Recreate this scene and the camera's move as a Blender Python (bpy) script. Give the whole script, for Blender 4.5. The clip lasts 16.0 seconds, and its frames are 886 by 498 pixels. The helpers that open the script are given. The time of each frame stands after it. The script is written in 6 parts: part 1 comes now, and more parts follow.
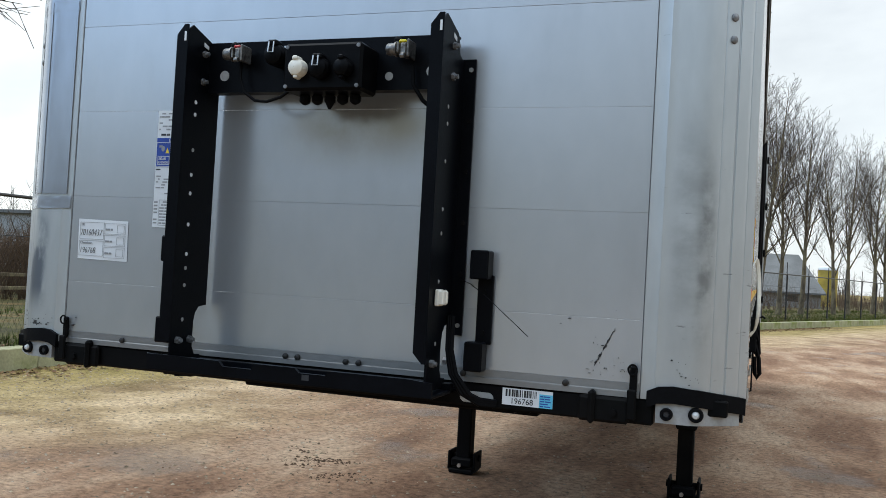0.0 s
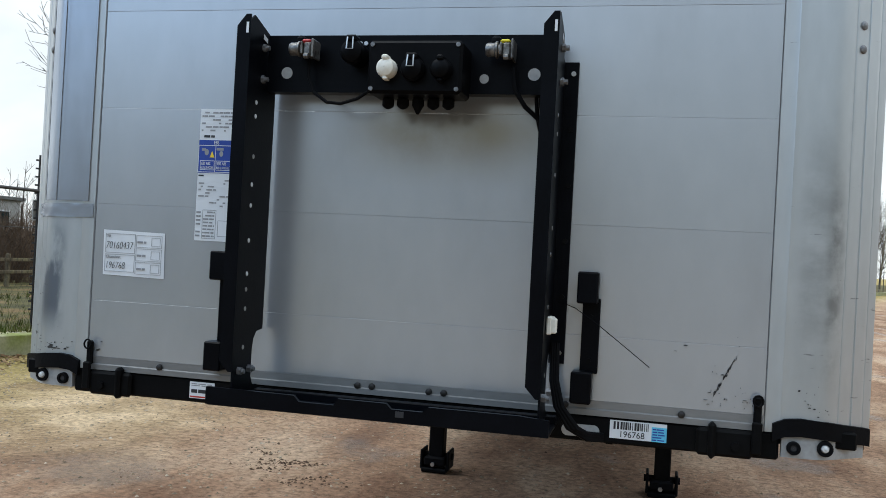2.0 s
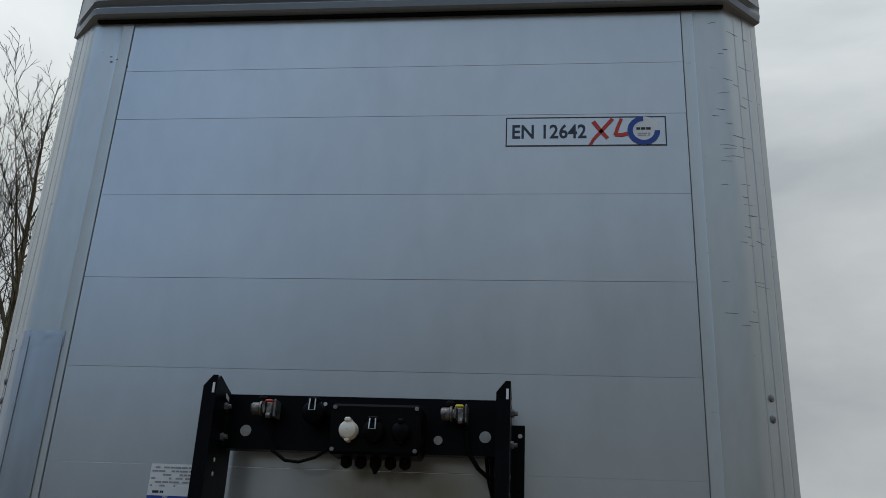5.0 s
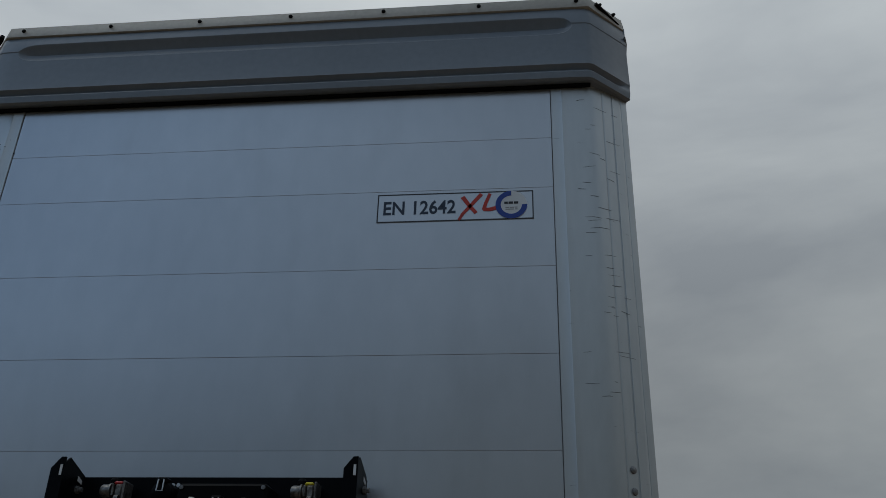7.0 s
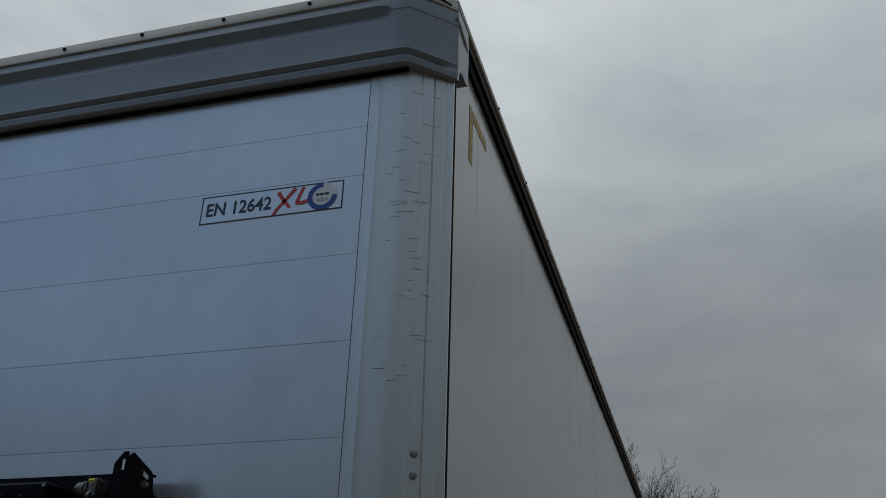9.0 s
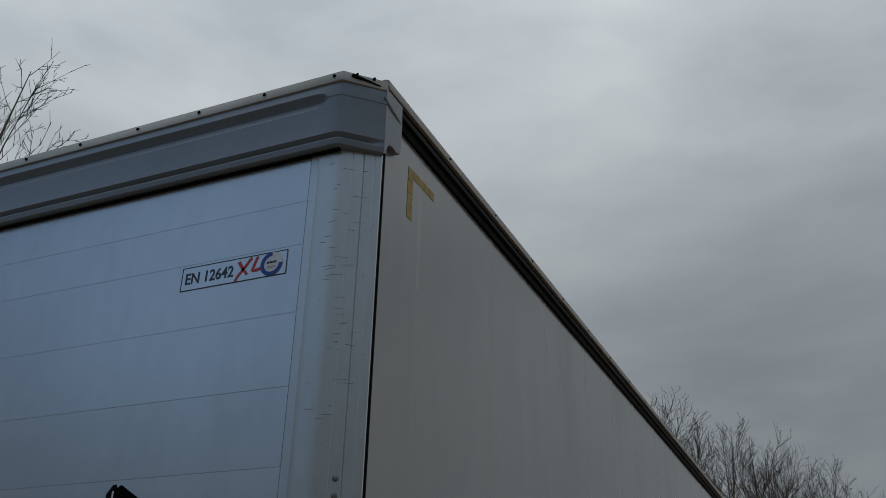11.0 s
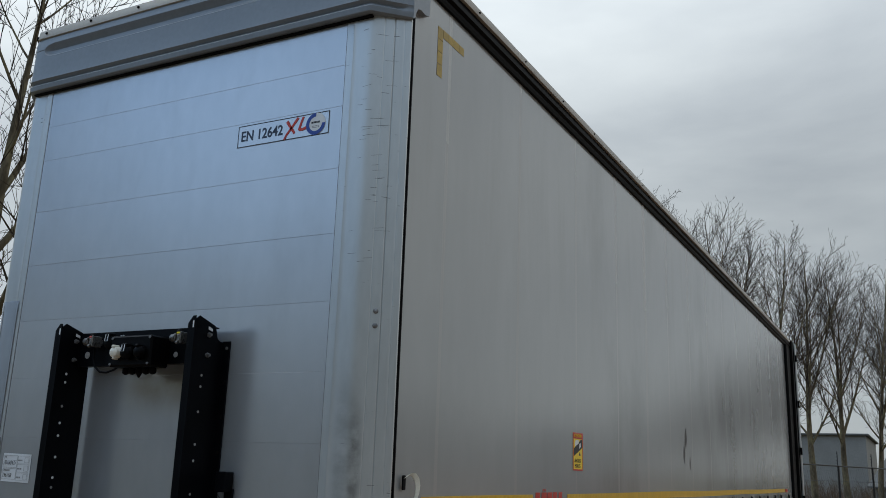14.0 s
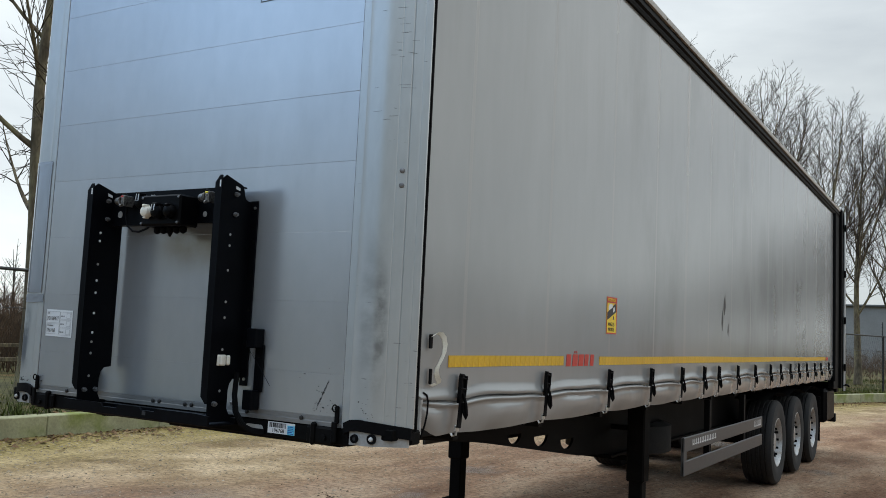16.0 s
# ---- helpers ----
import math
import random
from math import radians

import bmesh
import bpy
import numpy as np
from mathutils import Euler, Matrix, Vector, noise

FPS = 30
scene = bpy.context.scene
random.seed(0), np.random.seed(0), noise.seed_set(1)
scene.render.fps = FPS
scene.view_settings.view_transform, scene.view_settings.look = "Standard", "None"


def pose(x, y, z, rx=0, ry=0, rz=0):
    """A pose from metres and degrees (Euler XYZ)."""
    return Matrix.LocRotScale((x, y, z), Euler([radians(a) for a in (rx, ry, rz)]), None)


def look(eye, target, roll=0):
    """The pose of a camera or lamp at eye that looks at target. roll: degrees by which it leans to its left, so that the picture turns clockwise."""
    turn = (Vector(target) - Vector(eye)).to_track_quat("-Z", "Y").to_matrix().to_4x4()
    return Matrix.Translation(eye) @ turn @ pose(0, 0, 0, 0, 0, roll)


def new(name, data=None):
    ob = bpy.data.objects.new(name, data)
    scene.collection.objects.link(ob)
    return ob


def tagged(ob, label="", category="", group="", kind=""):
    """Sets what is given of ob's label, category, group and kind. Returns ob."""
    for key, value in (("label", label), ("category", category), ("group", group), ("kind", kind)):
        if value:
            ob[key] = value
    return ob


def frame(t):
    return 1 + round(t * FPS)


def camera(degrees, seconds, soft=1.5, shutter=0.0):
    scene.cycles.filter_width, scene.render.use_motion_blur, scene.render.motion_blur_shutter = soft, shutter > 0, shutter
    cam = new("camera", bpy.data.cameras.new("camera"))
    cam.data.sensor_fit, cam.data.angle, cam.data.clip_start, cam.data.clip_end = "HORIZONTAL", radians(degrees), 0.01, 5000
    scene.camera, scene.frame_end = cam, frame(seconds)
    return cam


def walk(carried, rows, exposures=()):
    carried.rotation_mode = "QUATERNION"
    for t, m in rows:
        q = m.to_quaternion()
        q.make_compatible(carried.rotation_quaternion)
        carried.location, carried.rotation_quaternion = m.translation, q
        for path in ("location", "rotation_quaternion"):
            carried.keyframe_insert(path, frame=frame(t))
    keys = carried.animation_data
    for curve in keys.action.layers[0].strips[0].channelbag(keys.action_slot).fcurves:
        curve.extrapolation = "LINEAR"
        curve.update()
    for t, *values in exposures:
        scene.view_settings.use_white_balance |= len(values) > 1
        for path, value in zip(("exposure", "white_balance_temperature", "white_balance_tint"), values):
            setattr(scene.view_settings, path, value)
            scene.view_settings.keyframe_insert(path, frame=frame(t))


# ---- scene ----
cam = camera(52.9, 16.0, soft=0.4)
PATH = [
    (0, (1.31, -2.545, 1.684), (0.639, -0.662, 1.734), 3.2),
    (0.5, (1.137, -2.48, 1.687), (0.6, -0.554, 1.725), 3.0),
    (1, (0.92, -2.475, 1.739), (0.404, -0.542, 1.725), 2.8),
    (1.5, (0.784, -2.503, 1.761), (0.289, -0.565, 1.747), 2.9),
    (2, (0.703, -2.476, 1.778), (0.245, -0.529, 1.79), 3.1),
    (2.5, (0.631, -2.439, 1.805), (0.243, -0.485, 1.984), 3.1),
    (3, (0.567, -2.52, 1.787), (0.257, -0.564, 2.066), 2.9),
    (3.5, (0.507, -2.612, 1.778), (0.241, -0.664, 2.144), 3.1),
    (4, (0.505, -2.644, 1.747), (0.256, -0.732, 2.279), 3.4),
    (4.5, (0.531, -2.668, 1.816), (0.284, -0.787, 2.451), 3.7),
    (4.7, (0.529, -2.687, 1.831), (0.298, -0.82, 2.51), 3.2),
    (6.8, (0.857, -2.647, 1.842), (0.641, -0.871, 2.737), 1.8),
    (7, (0.955, -2.626, 1.797), (0.741, -0.862, 2.716), 1.7),
    (7.5, (1.162, -2.641, 1.78), (0.946, -0.877, 2.697), 1.3),
    (8, (1.45, -2.545, 1.744), (1.205, -0.797, 2.684), 1.3),
    (8.5, (1.72, -2.446, 1.767), (1.335, -0.725, 2.711), 1.6),
    (9, (2.007, -2.384, 1.769), (1.503, -0.686, 2.698), 1.7),
    (9.2, (2.108, -2.432, 1.793), (1.553, -0.737, 2.697), 1.3),
    (11.3, (3.007, -2.782, 1.768), (2.229, -1.162, 2.646), 1.9),
    (11.5, (3.078, -2.828, 1.783), (2.274, -1.214, 2.648), 2.2),
    (12, (3.149, -3.014, 1.77), (2.311, -1.393, 2.587), 2.0),
    (12.5, (3.216, -3.143, 1.822), (2.337, -1.494, 2.535), 2.0),
    (13, (3.215, -3.136, 1.795), (2.335, -1.458, 2.435), 2.0),
    (13.5, (3.253, -3.108, 1.811), (2.339, -1.401, 2.309), 2.0),
    (14, (3.231, -3.127, 1.796), (2.314, -1.415, 2.275), 2.0),
    (14.5, (3.259, -3.12, 1.79), (2.311, -1.419, 2.246), 2.2),
    (15, (3.273, -3.118, 1.79), (2.294, -1.407, 2.131), 2.5),
    (15.5, (3.232, -3.103, 1.803), (2.233, -1.387, 2.045), 2.3),
    (16, (3.262, -3.013, 1.772), (2.24, -1.304, 1.959), 2.7),
]
walk(cam, [(t, look(eye, target, roll)) for t, eye, target, roll in PATH], exposures=[(0, 0.48, 6600, 5), (2.2, 0.47, 6550, 5), (3.5, -0.02, 6700, 5), (4.0, -0.25, 6700, 5), (4.5, -0.52, 6700, 4), (6.8, -1.58, 6450, 4), (9.2, -1.5, 6450, 4), (11.5, -1.5, 6400, 4), (12.4, -1.4, 6400, 4), (13.0, -1.03, 6400, 4), (13.5, -0.6, 6450, 4), (14.5, -0.45, 6450, 4), (16, 0.1, 6600, 4)])

# ---- light: an overcast winter sky ----
SUN_AZ, SUN_EL = radians(258), radians(66)
world = bpy.data.worlds.new("overcast_sky")
scene.world = world
world.use_nodes = True
wn, wl = world.node_tree.nodes, world.node_tree.links
wn.clear()
w_out = wn.new("ShaderNodeOutputWorld")
w_bg = wn.new("ShaderNodeBackground")
w_sky = wn.new("ShaderNodeTexSky")
w_sky.sky_type, w_sky.sun_disc = "NISHITA", False
w_sky.sun_elevation, w_sky.sun_rotation = SUN_EL, SUN_AZ
w_dim = wn.new("ShaderNodeVectorMath")
w_dim.operation = "SCALE"
w_dim.inputs["Scale"].default_value = 0.09
w_co = wn.new("ShaderNodeTexCoord")
w_map = wn.new("ShaderNodeMapping")
w_map.inputs["Scale"].default_value = (1.0, 1.0, 2.6)
w_map.inputs["Location"].default_value = (0.3, 0.7, 0.2)
w_no = wn.new("ShaderNodeTexNoise")
w_no.inputs["Scale"].default_value, w_no.inputs["Detail"].default_value, w_no.inputs["Roughness"].default_value = 2.1, 8.0, 0.52
w_no.inputs["Distortion"].default_value = 0.25
w_ramp = wn.new("ShaderNodeValToRGB")
w_ramp.color_ramp.elements[0].position, w_ramp.color_ramp.elements[0].color = 0.34, (0.66, 0.68, 0.72, 1)
w_ramp.color_ramp.elements[1].position, w_ramp.color_ramp.elements[1].color = 0.66, (1.05, 1.06, 1.07, 1)
w_mix = wn.new("ShaderNodeMix")
w_mix.data_type = "RGBA"
w_mix.inputs[0].default_value = 0.84
wl.new(w_co.outputs["Generated"], w_map.inputs["Vector"])
wl.new(w_map.outputs["Vector"], w_no.inputs["Vector"])
wl.new(w_no.outputs["Fac"], w_ramp.inputs["Fac"])
wl.new(w_sky.outputs["Color"], w_dim.inputs[0])
wl.new(w_dim.outputs["Vector"], w_mix.inputs[6])
wl.new(w_ramp.outputs["Color"], w_mix.inputs[7])
# the cloud cover thickens and turns bluer away from the bright northern half
w_sep = wn.new("ShaderNodeSeparateXYZ")
wl.new(w_co.outputs["Generated"], w_sep.inputs["Vector"])


def w_range(value, a, b):
    r = wn.new("ShaderNodeMapRange")
    r.interpolation_type = "SMOOTHSTEP"
    r.inputs["From Min"].default_value, r.inputs["From Max"].default_value = a, b
    wl.new(value, r.inputs["Value"])
    return r.outputs["Result"]


w_south, w_high = w_range(w_sep.outputs["Y"], 0.35, -0.45), w_range(w_sep.outputs["Z"], 0.14, 0.58)
w_rise = w_range(w_sep.outputs["Z"], 0.22, 0.75)


def w_blend(fac, a, b):
    m = wn.new("ShaderNodeMix")
    m.data_type = "RGBA"
    wl.new(fac, m.inputs[0])
    for k, c in ((6, a), (7, b)):
        if isinstance(c, tuple):
            m.inputs[k].default_value = (*c, 1)
        else:
            wl.new(c, m.inputs[k])
    return m.outputs[2]


w_west, w_east = w_range(w_sep.outputs["X"], 0.05, -0.85), w_range(w_sep.outputs["X"], -0.08, 0.42)
w_north = w_blend(w_rise, w_blend(w_east, w_blend(w_west, (0.74, 0.76, 0.79), (1.0, 1.02, 1.05)), (0.93, 0.95, 0.98)), w_blend(w_west, (1.85, 1.88, 1.93), (2.4, 2.42, 2.44)))
w_back = w_blend(w_west, w_blend(w_high, (0.38, 0.40, 0.385), (0.98, 1.18, 1.48)), w_blend(w_range(w_sep.outputs["Z"], 0.05, 0.42), (0.38, 0.40, 0.385), (1.02, 1.48, 2.22)))
w_tone = wn.new("ShaderNodeMix")
w_tone.data_type, w_tone.blend_type = "RGBA", "MULTIPLY"
w_tone.inputs[0].default_value = 1.0
wl.new(w_mix.outputs[2], w_tone.inputs[6])
wl.new(w_blend(w_south, w_north, w_back), w_tone.inputs[7])
wl.new(w_tone.outputs[2], w_bg.inputs["Color"])
w_bg.inputs["Strength"].default_value = 1.05
wl.new(w_bg.outputs["Background"], w_out.inputs["Surface"])

sun = new("sun", bpy.data.lights.new("sun", "SUN"))
sun.data.energy, sun.data.angle, sun.data.color = 0.9, radians(40), (1.0, 0.96, 0.9)
sun.matrix_world = look((30 * math.sin(SUN_AZ), 30 * math.cos(SUN_AZ), 30 * math.tan(SUN_EL)), (0, 0, 0))


# ---- materials ----
def material(name, base, rough=0.5, metal=0.0, var=0.15, scale=3.0, fine=60.0, bump=0.0, tint=None, rvar=0.1, stretch=(1, 1, 1), each=0.0, spec=0.5):
    """A surface with colour and gloss that vary at two scales; tint: the colour it shifts to in stains; each: how far pieces differ."""
    m = bpy.data.materials.new(name)
    m.use_nodes = True
    n, l = m.node_tree.nodes, m.node_tree.links
    b = n["Principled BSDF"]
    b.inputs["Metallic"].default_value = metal
    b.inputs["Specular IOR Level"].default_value = spec
    co = n.new("ShaderNodeTexCoord")
    mp = n.new("ShaderNodeMapping")
    mp.inputs["Scale"].default_value = stretch
    l.new(co.outputs["Object"], mp.inputs["Vector"])
    big, small = n.new("ShaderNodeTexNoise"), n.new("ShaderNodeTexNoise")
    big.inputs["Scale"].default_value, big.inputs["Detail"].default_value = scale, 5
    small.inputs["Scale"].default_value, small.inputs["Detail"].default_value = fine, 3
    for t in (big, small):
        l.new(mp.outputs["Vector"], t.inputs["Vector"])
    ramp = n.new("ShaderNodeValToRGB")
    dark = [c * (1 - var) for c in base]
    light = [min(1, c * (1 + var)) for c in base] if tint is None else list(tint)
    ramp.color_ramp.elements[0].position, ramp.color_ramp.elements[1].position = 0.35, 0.68
    ramp.color_ramp.elements[0].color, ramp.color_ramp.elements[1].color = (*dark, 1), (*light, 1)
    if tint is not None:
        e = ramp.color_ramp.elements.new(0.5)
        e.color = (*base, 1)
    l.new(big.outputs["Fac"], ramp.inputs["Fac"])
    mix = n.new("ShaderNodeMix")
    mix.data_type, mix.blend_type = "RGBA", "OVERLAY"
    mix.inputs[0].default_value = min(1.0, var * 1.6)
    l.new(ramp.outputs["Color"], mix.inputs[6])
    l.new(small.outputs["Fac"], mix.inputs[7])
    last = mix.outputs[2]
    if each:
        info = n.new("ShaderNodeObjectInfo")
        hsv = n.new("ShaderNodeHueSaturation")
        rg = n.new("ShaderNodeMapRange")
        rg.inputs["To Min"].default_value, rg.inputs["To Max"].default_value = 1 - each, 1 + each
        l.new(info.outputs["Random"], rg.inputs["Value"])
        l.new(rg.outputs["Result"], hsv.inputs["Value"])
        l.new(last, hsv.inputs["Color"])
        last = hsv.outputs["Color"]
    l.new(last, b.inputs["Base Color"])
    rr = n.new("ShaderNodeMapRange")
    rr.inputs["To Min"].default_value, rr.inputs["To Max"].default_value = max(0.03, rough - rvar), min(1, rough + rvar)
    l.new(big.outputs["Fac"], rr.inputs["Value"])
    l.new(rr.outputs["Result"], b.inputs["Roughness"])
    if bump:
        bp = n.new("ShaderNodeBump")
        bp.inputs["Strength"].default_value, bp.inputs["Distance"].default_value = min(1, bump), 0.01
        l.new(small.outputs["Fac"], bp.inputs["Height"])
        l.new(bp.outputs["Normal"], b.inputs["Normal"])
    return m


def blotched(m, where, colour, scale, lo, hi, stretch=(1, 1, 1), amount=0.8, rough=None):
    """Adds dirt and other changes of tone to a material: noise blotches inside a box ((x0, x1), (y0, y1), (z0, z1))
    with soft edges.
    """
    n, l = m.node_tree.nodes, m.node_tree.links
    b = n["Principled BSDF"]
    co = n.new("ShaderNodeTexCoord")
    mp = n.new("ShaderNodeMapping")
    mp.inputs["Scale"].default_value = stretch
    l.new(co.outputs["Object"], mp.inputs["Vector"])
    no = n.new("ShaderNodeTexNoise")
    no.inputs["Scale"].default_value, no.inputs["Detail"].default_value, no.inputs["Roughness"].default_value = scale, 6, 0.6
    l.new(mp.outputs["Vector"], no.inputs["Vector"])
    rg = n.new("ShaderNodeMapRange")
    rg.interpolation_type = "SMOOTHSTEP"
    rg.inputs["From Min"].default_value, rg.inputs["From Max"].default_value = lo, hi
    l.new(no.outputs["Fac"], rg.inputs["Value"])
    fac = rg.outputs["Result"]
    if where:
        sep = n.new("ShaderNodeSeparateXYZ")
        l.new(co.outputs["Object"], sep.inputs["Vector"])
        for axis, span in zip("XYZ", where):
            if span is None:
                continue
            (a, c), soft = span[:2], span[2] if len(span) > 2 else 0.2 * (span[1] - span[0])
            for edge, sign in ((a, 1), (c, -1)):
                s = n.new("ShaderNodeMapRange")
                s.interpolation_type = "SMOOTHSTEP"
                s.inputs["From Min"].default_value = edge if sign > 0 else edge - soft
                s.inputs["From Max"].default_value = edge + soft if sign > 0 else edge
                if sign < 0:
                    s.inputs["To Min"].default_value, s.inputs["To Max"].default_value = 1, 0
                l.new(sep.outputs[axis], s.inputs["Value"])
                mu = n.new("ShaderNodeMath")
                mu.operation = "MULTIPLY"
                l.new(fac, mu.inputs[0])
                l.new(s.outputs["Result"], mu.inputs[1])
                fac = mu.outputs["Value"]
    sc = n.new("ShaderNodeMath")
    sc.operation = "MULTIPLY"
    sc.inputs[1].default_value = amount
    l.new(fac, sc.inputs[0])
    mix = n.new("ShaderNodeMix")
    mix.data_type = "RGBA"
    old = b.inputs["Base Color"].links[0].from_socket
    l.new(sc.outputs["Value"], mix.inputs[0])
    l.new(old, mix.inputs[6])
    mix.inputs[7].default_value = (*colour, 1)
    l.new(mix.outputs[2], b.inputs["Base Color"])
    if rough is not None:
        mr = n.new("ShaderNodeMix")
        oldr = b.inputs["Roughness"].links[0].from_socket
        l.new(sc.outputs["Value"], mr.inputs[0])
        l.new(oldr, mr.inputs[2])
        mr.inputs[3].default_value = rough
        l.new(mr.outputs[0], b.inputs["Roughness"])
    return m


PANEL = material("silver_panel_paint", (0.505, 0.53, 0.555), 0.23, 0.6, var=0.05, scale=1.2, fine=14, rvar=0.05, stretch=(1, 1, 0.5), each=0.03)
# yellow-brown tone on the planks, strongest just below the junction box
blotched(PANEL, ((-0.30, 0.55, 0.34), None, (1.95, 2.30, 0.20)), (0.24, 0.19, 0.10), 3, 0.05, 0.6, amount=0.85)
blotched(PANEL, None, (0.28, 0.28, 0.28), 2.0, 0.5, 0.8, stretch=(1.5, 1, 0.5), amount=0.25)
CORNER = material("corner_aluminium", (0.51, 0.53, 0.53), 0.36, 0.6, var=0.06, scale=2.0, fine=30, rvar=0.07, stretch=(1, 1, 0.3))
blotched(CORNER, ((1.05, 1.20, 0.06), None, (1.36, 2.30, 0.4)), (0.19, 0.19, 0.185), 8, 0.26, 0.66, stretch=(0.7, 1.0, 1.1), amount=0.5)
blotched(CORNER, ((1.135, 1.20, 0.028), None, (1.40, 2.15, 0.35)), (0.06, 0.06, 0.055), 16, 0.36, 0.66, stretch=(0.8, 1.0, 0.8), amount=0.55)
blotched(CORNER, ((-1.225, -1.09, 0.045), None, (1.44, 1.85, 0.12)), (0.15, 0.17, 0.20), 5.5, 0.34, 0.50, stretch=(1.6, 1.0, 0.6), amount=0.95)
blotched(CORNER, ((-1.30, -1.07, 0.03), None, (1.37, 1.50, 0.05)), (0.03, 0.03, 0.03), 34, 0.60, 0.64, stretch=(0.6, 1.0, 1.4), amount=0.9)
blotched(CORNER, None, (0.12, 0.12, 0.12), 26, 0.66, 0.72, stretch=(0.5, 0.5, 2.2), amount=0.6)
COVER = material("grey_plastic_cover", (0.195, 0.222, 0.252), 0.33, 0.0, var=0.07, scale=1.5, fine=40, rvar=0.06)
CREAM = material("cream_roof_edge", (0.38, 0.355, 0.31), 0.55, 0.0, var=0.12, scale=4, fine=60)
blotched(CREAM, None, (0.16, 0.13, 0.10), 8, 0.6, 0.75, amount=0.5)
TARP = material("silver_grey_tarpaulin", (0.328, 0.333, 0.326), 0.19, 0.22, var=0.04, scale=0.8, fine=9, rvar=0.04, stretch=(1, 1, 0.35))
blotched(TARP, None, (0.21, 0.215, 0.205), 1.1, 0.48, 0.72, stretch=(1, 1.0, 0.45), amount=0.7)
blotched(TARP, (None, None, (2.3, 4.4, 1.2)), (0.22, 0.215, 0.20), 2.2, 0.48, 0.74, stretch=(1, 1.5, 0.16), amount=0.45)
blotched(TARP, None, (0.28, 0.28, 0.27), 5, 0.55, 0.75, stretch=(1, 2.0, 0.3), amount=0.12)
WELD = material("tarpaulin_weld_strip", (0.395, 0.392, 0.374), 0.30, 0.15, var=0.1, scale=2, fine=30, stretch=(1, 1, 0.3))
blotched(WELD, (None, None, (0.0, 3.7, 1.3)), (0.335, 0.332, 0.316), 3, 0.0, 0.05, amount=1.0, rough=0.19)
BLACK = material("black_powder_coat", (0.0024, 0.0029, 0.0042), 0.38, 0.0, var=0.25, scale=6, fine=120, bump=0.03, spec=0.075)
RUBBER = material("black_rubber", (0.0035, 0.0035, 0.004), 0.62, 0.0, var=0.25, scale=8, fine=90, bump=0.1, spec=0.08)
PLASTIC = material("black_plastic", (0.0022, 0.0022, 0.0026), 0.45, 0.0, var=0.2, scale=10, fine=80, spec=0.07)
CHASSIS = material("dusty_black_chassis_paint", (0.0032, 0.0032, 0.0033), 0.6, 0.0, var=0.3, scale=3, fine=40, tint=(0.007, 0.0065, 0.006), spec=0.08)
ZINC = material("zinc_steel", (0.55, 0.55, 0.54), 0.38, 0.9, var=0.12, scale=20, fine=120)
ALU = material("mill_aluminium_sill", (0.245, 0.243, 0.235), 0.48, 0.6, var=0.1, scale=4, fine=70, stretch=(0.3, 1, 1))
COUPLING = material("dull_cast_coupling", (0.22, 0.21, 0.195), 0.42, 0.75, var=0.4, scale=45, fine=150, tint=(0.07, 0.06, 0.05))
DULL = material("dull_zinc_screw", (0.20, 0.20, 0.20), 0.5, 0.6, var=0.3, scale=60, fine=200)
PLATE = material("light_grey_lamp_plate", (0.36, 0.36, 0.35), 0.5, 0.2, var=0.15, scale=12, fine=80)
WHITE = material("white_label", (0.72, 0.73, 0.73), 0.5, 0.0, var=0.04, scale=8, fine=60)
IVORY = material("ivory_plastic", (0.78, 0.74, 0.63), 0.42, 0.0, var=0.1, scale=20, fine=80)
INK = material("black_ink", (0.02, 0.02, 0.022), 0.55, 0.0, var=0.1)
GREYINK = material("grey_print", (0.28, 0.28, 0.28), 0.6, 0.0, var=0.1)
SCRAPE = material("dark_scrape", (0.11, 0.11, 0.11), 0.6, 0.0, var=0.3, scale=30)
BLUE = material("blue_label", (0.012, 0.05, 0.30), 0.45, 0.0, var=0.06, scale=9)
CYAN = material("cyan_label", (0.12, 0.50, 0.68), 0.45, 0.0, var=0.12, scale=30)
RED = material("red_print", (0.50, 0.035, 0.02), 0.5, 0.0, var=0.1, scale=14)
NAVY = material("dark_navy_print", (0.015, 0.028, 0.055), 0.5, 0.0, var=0.1)
YELLOW = material("yellow_reflective_tape", (0.68, 0.40, 0.012), 0.42, 0.0, var=0.12, scale=6, fine=50, each=0.06)
ORANGE = material("yellow_sticker", (0.84, 0.60, 0.03), 0.45, 0.0, var=0.06)
DULLYELLOW = material("weathered_yellow_tape", (0.38, 0.26, 0.045), 0.55, 0.0, var=0.15, scale=9)
SMEAR = material("clear_repair_film", (0.39, 0.43, 0.485), 0.20, 0.55, var=0.08, scale=6, fine=18, stretch=(1, 1, 0.3))
STRAP = material("off_white_webbing", (0.58, 0.55, 0.46), 0.7, 0.0, var=0.12, scale=10, fine=200, bump=0.1)
TYRE = material("tyre_rubber", (0.010, 0.0098, 0.0095), 0.8, 0.0, var=0.3, scale=5, fine=50, tint=(0.022, 0.019, 0.016), bump=0.1)
RIM = material("silver_rim", (0.46, 0.46, 0.455), 0.40, 0.4, var=0.15, scale=9, fine=60, tint=(0.30, 0.26, 0.21))
GUARD = material("grey_aluminium_guard", (0.075, 0.075, 0.076), 0.45, 0.3, var=0.12, scale=4, fine=40, stretch=(1, 0.3, 1))
YELLOWCAP = material("yellow_cap", (0.75, 0.60, 0.02), 0.45)
REDCAP = material("red_cap", (0.50, 0.03, 0.03), 0.45)
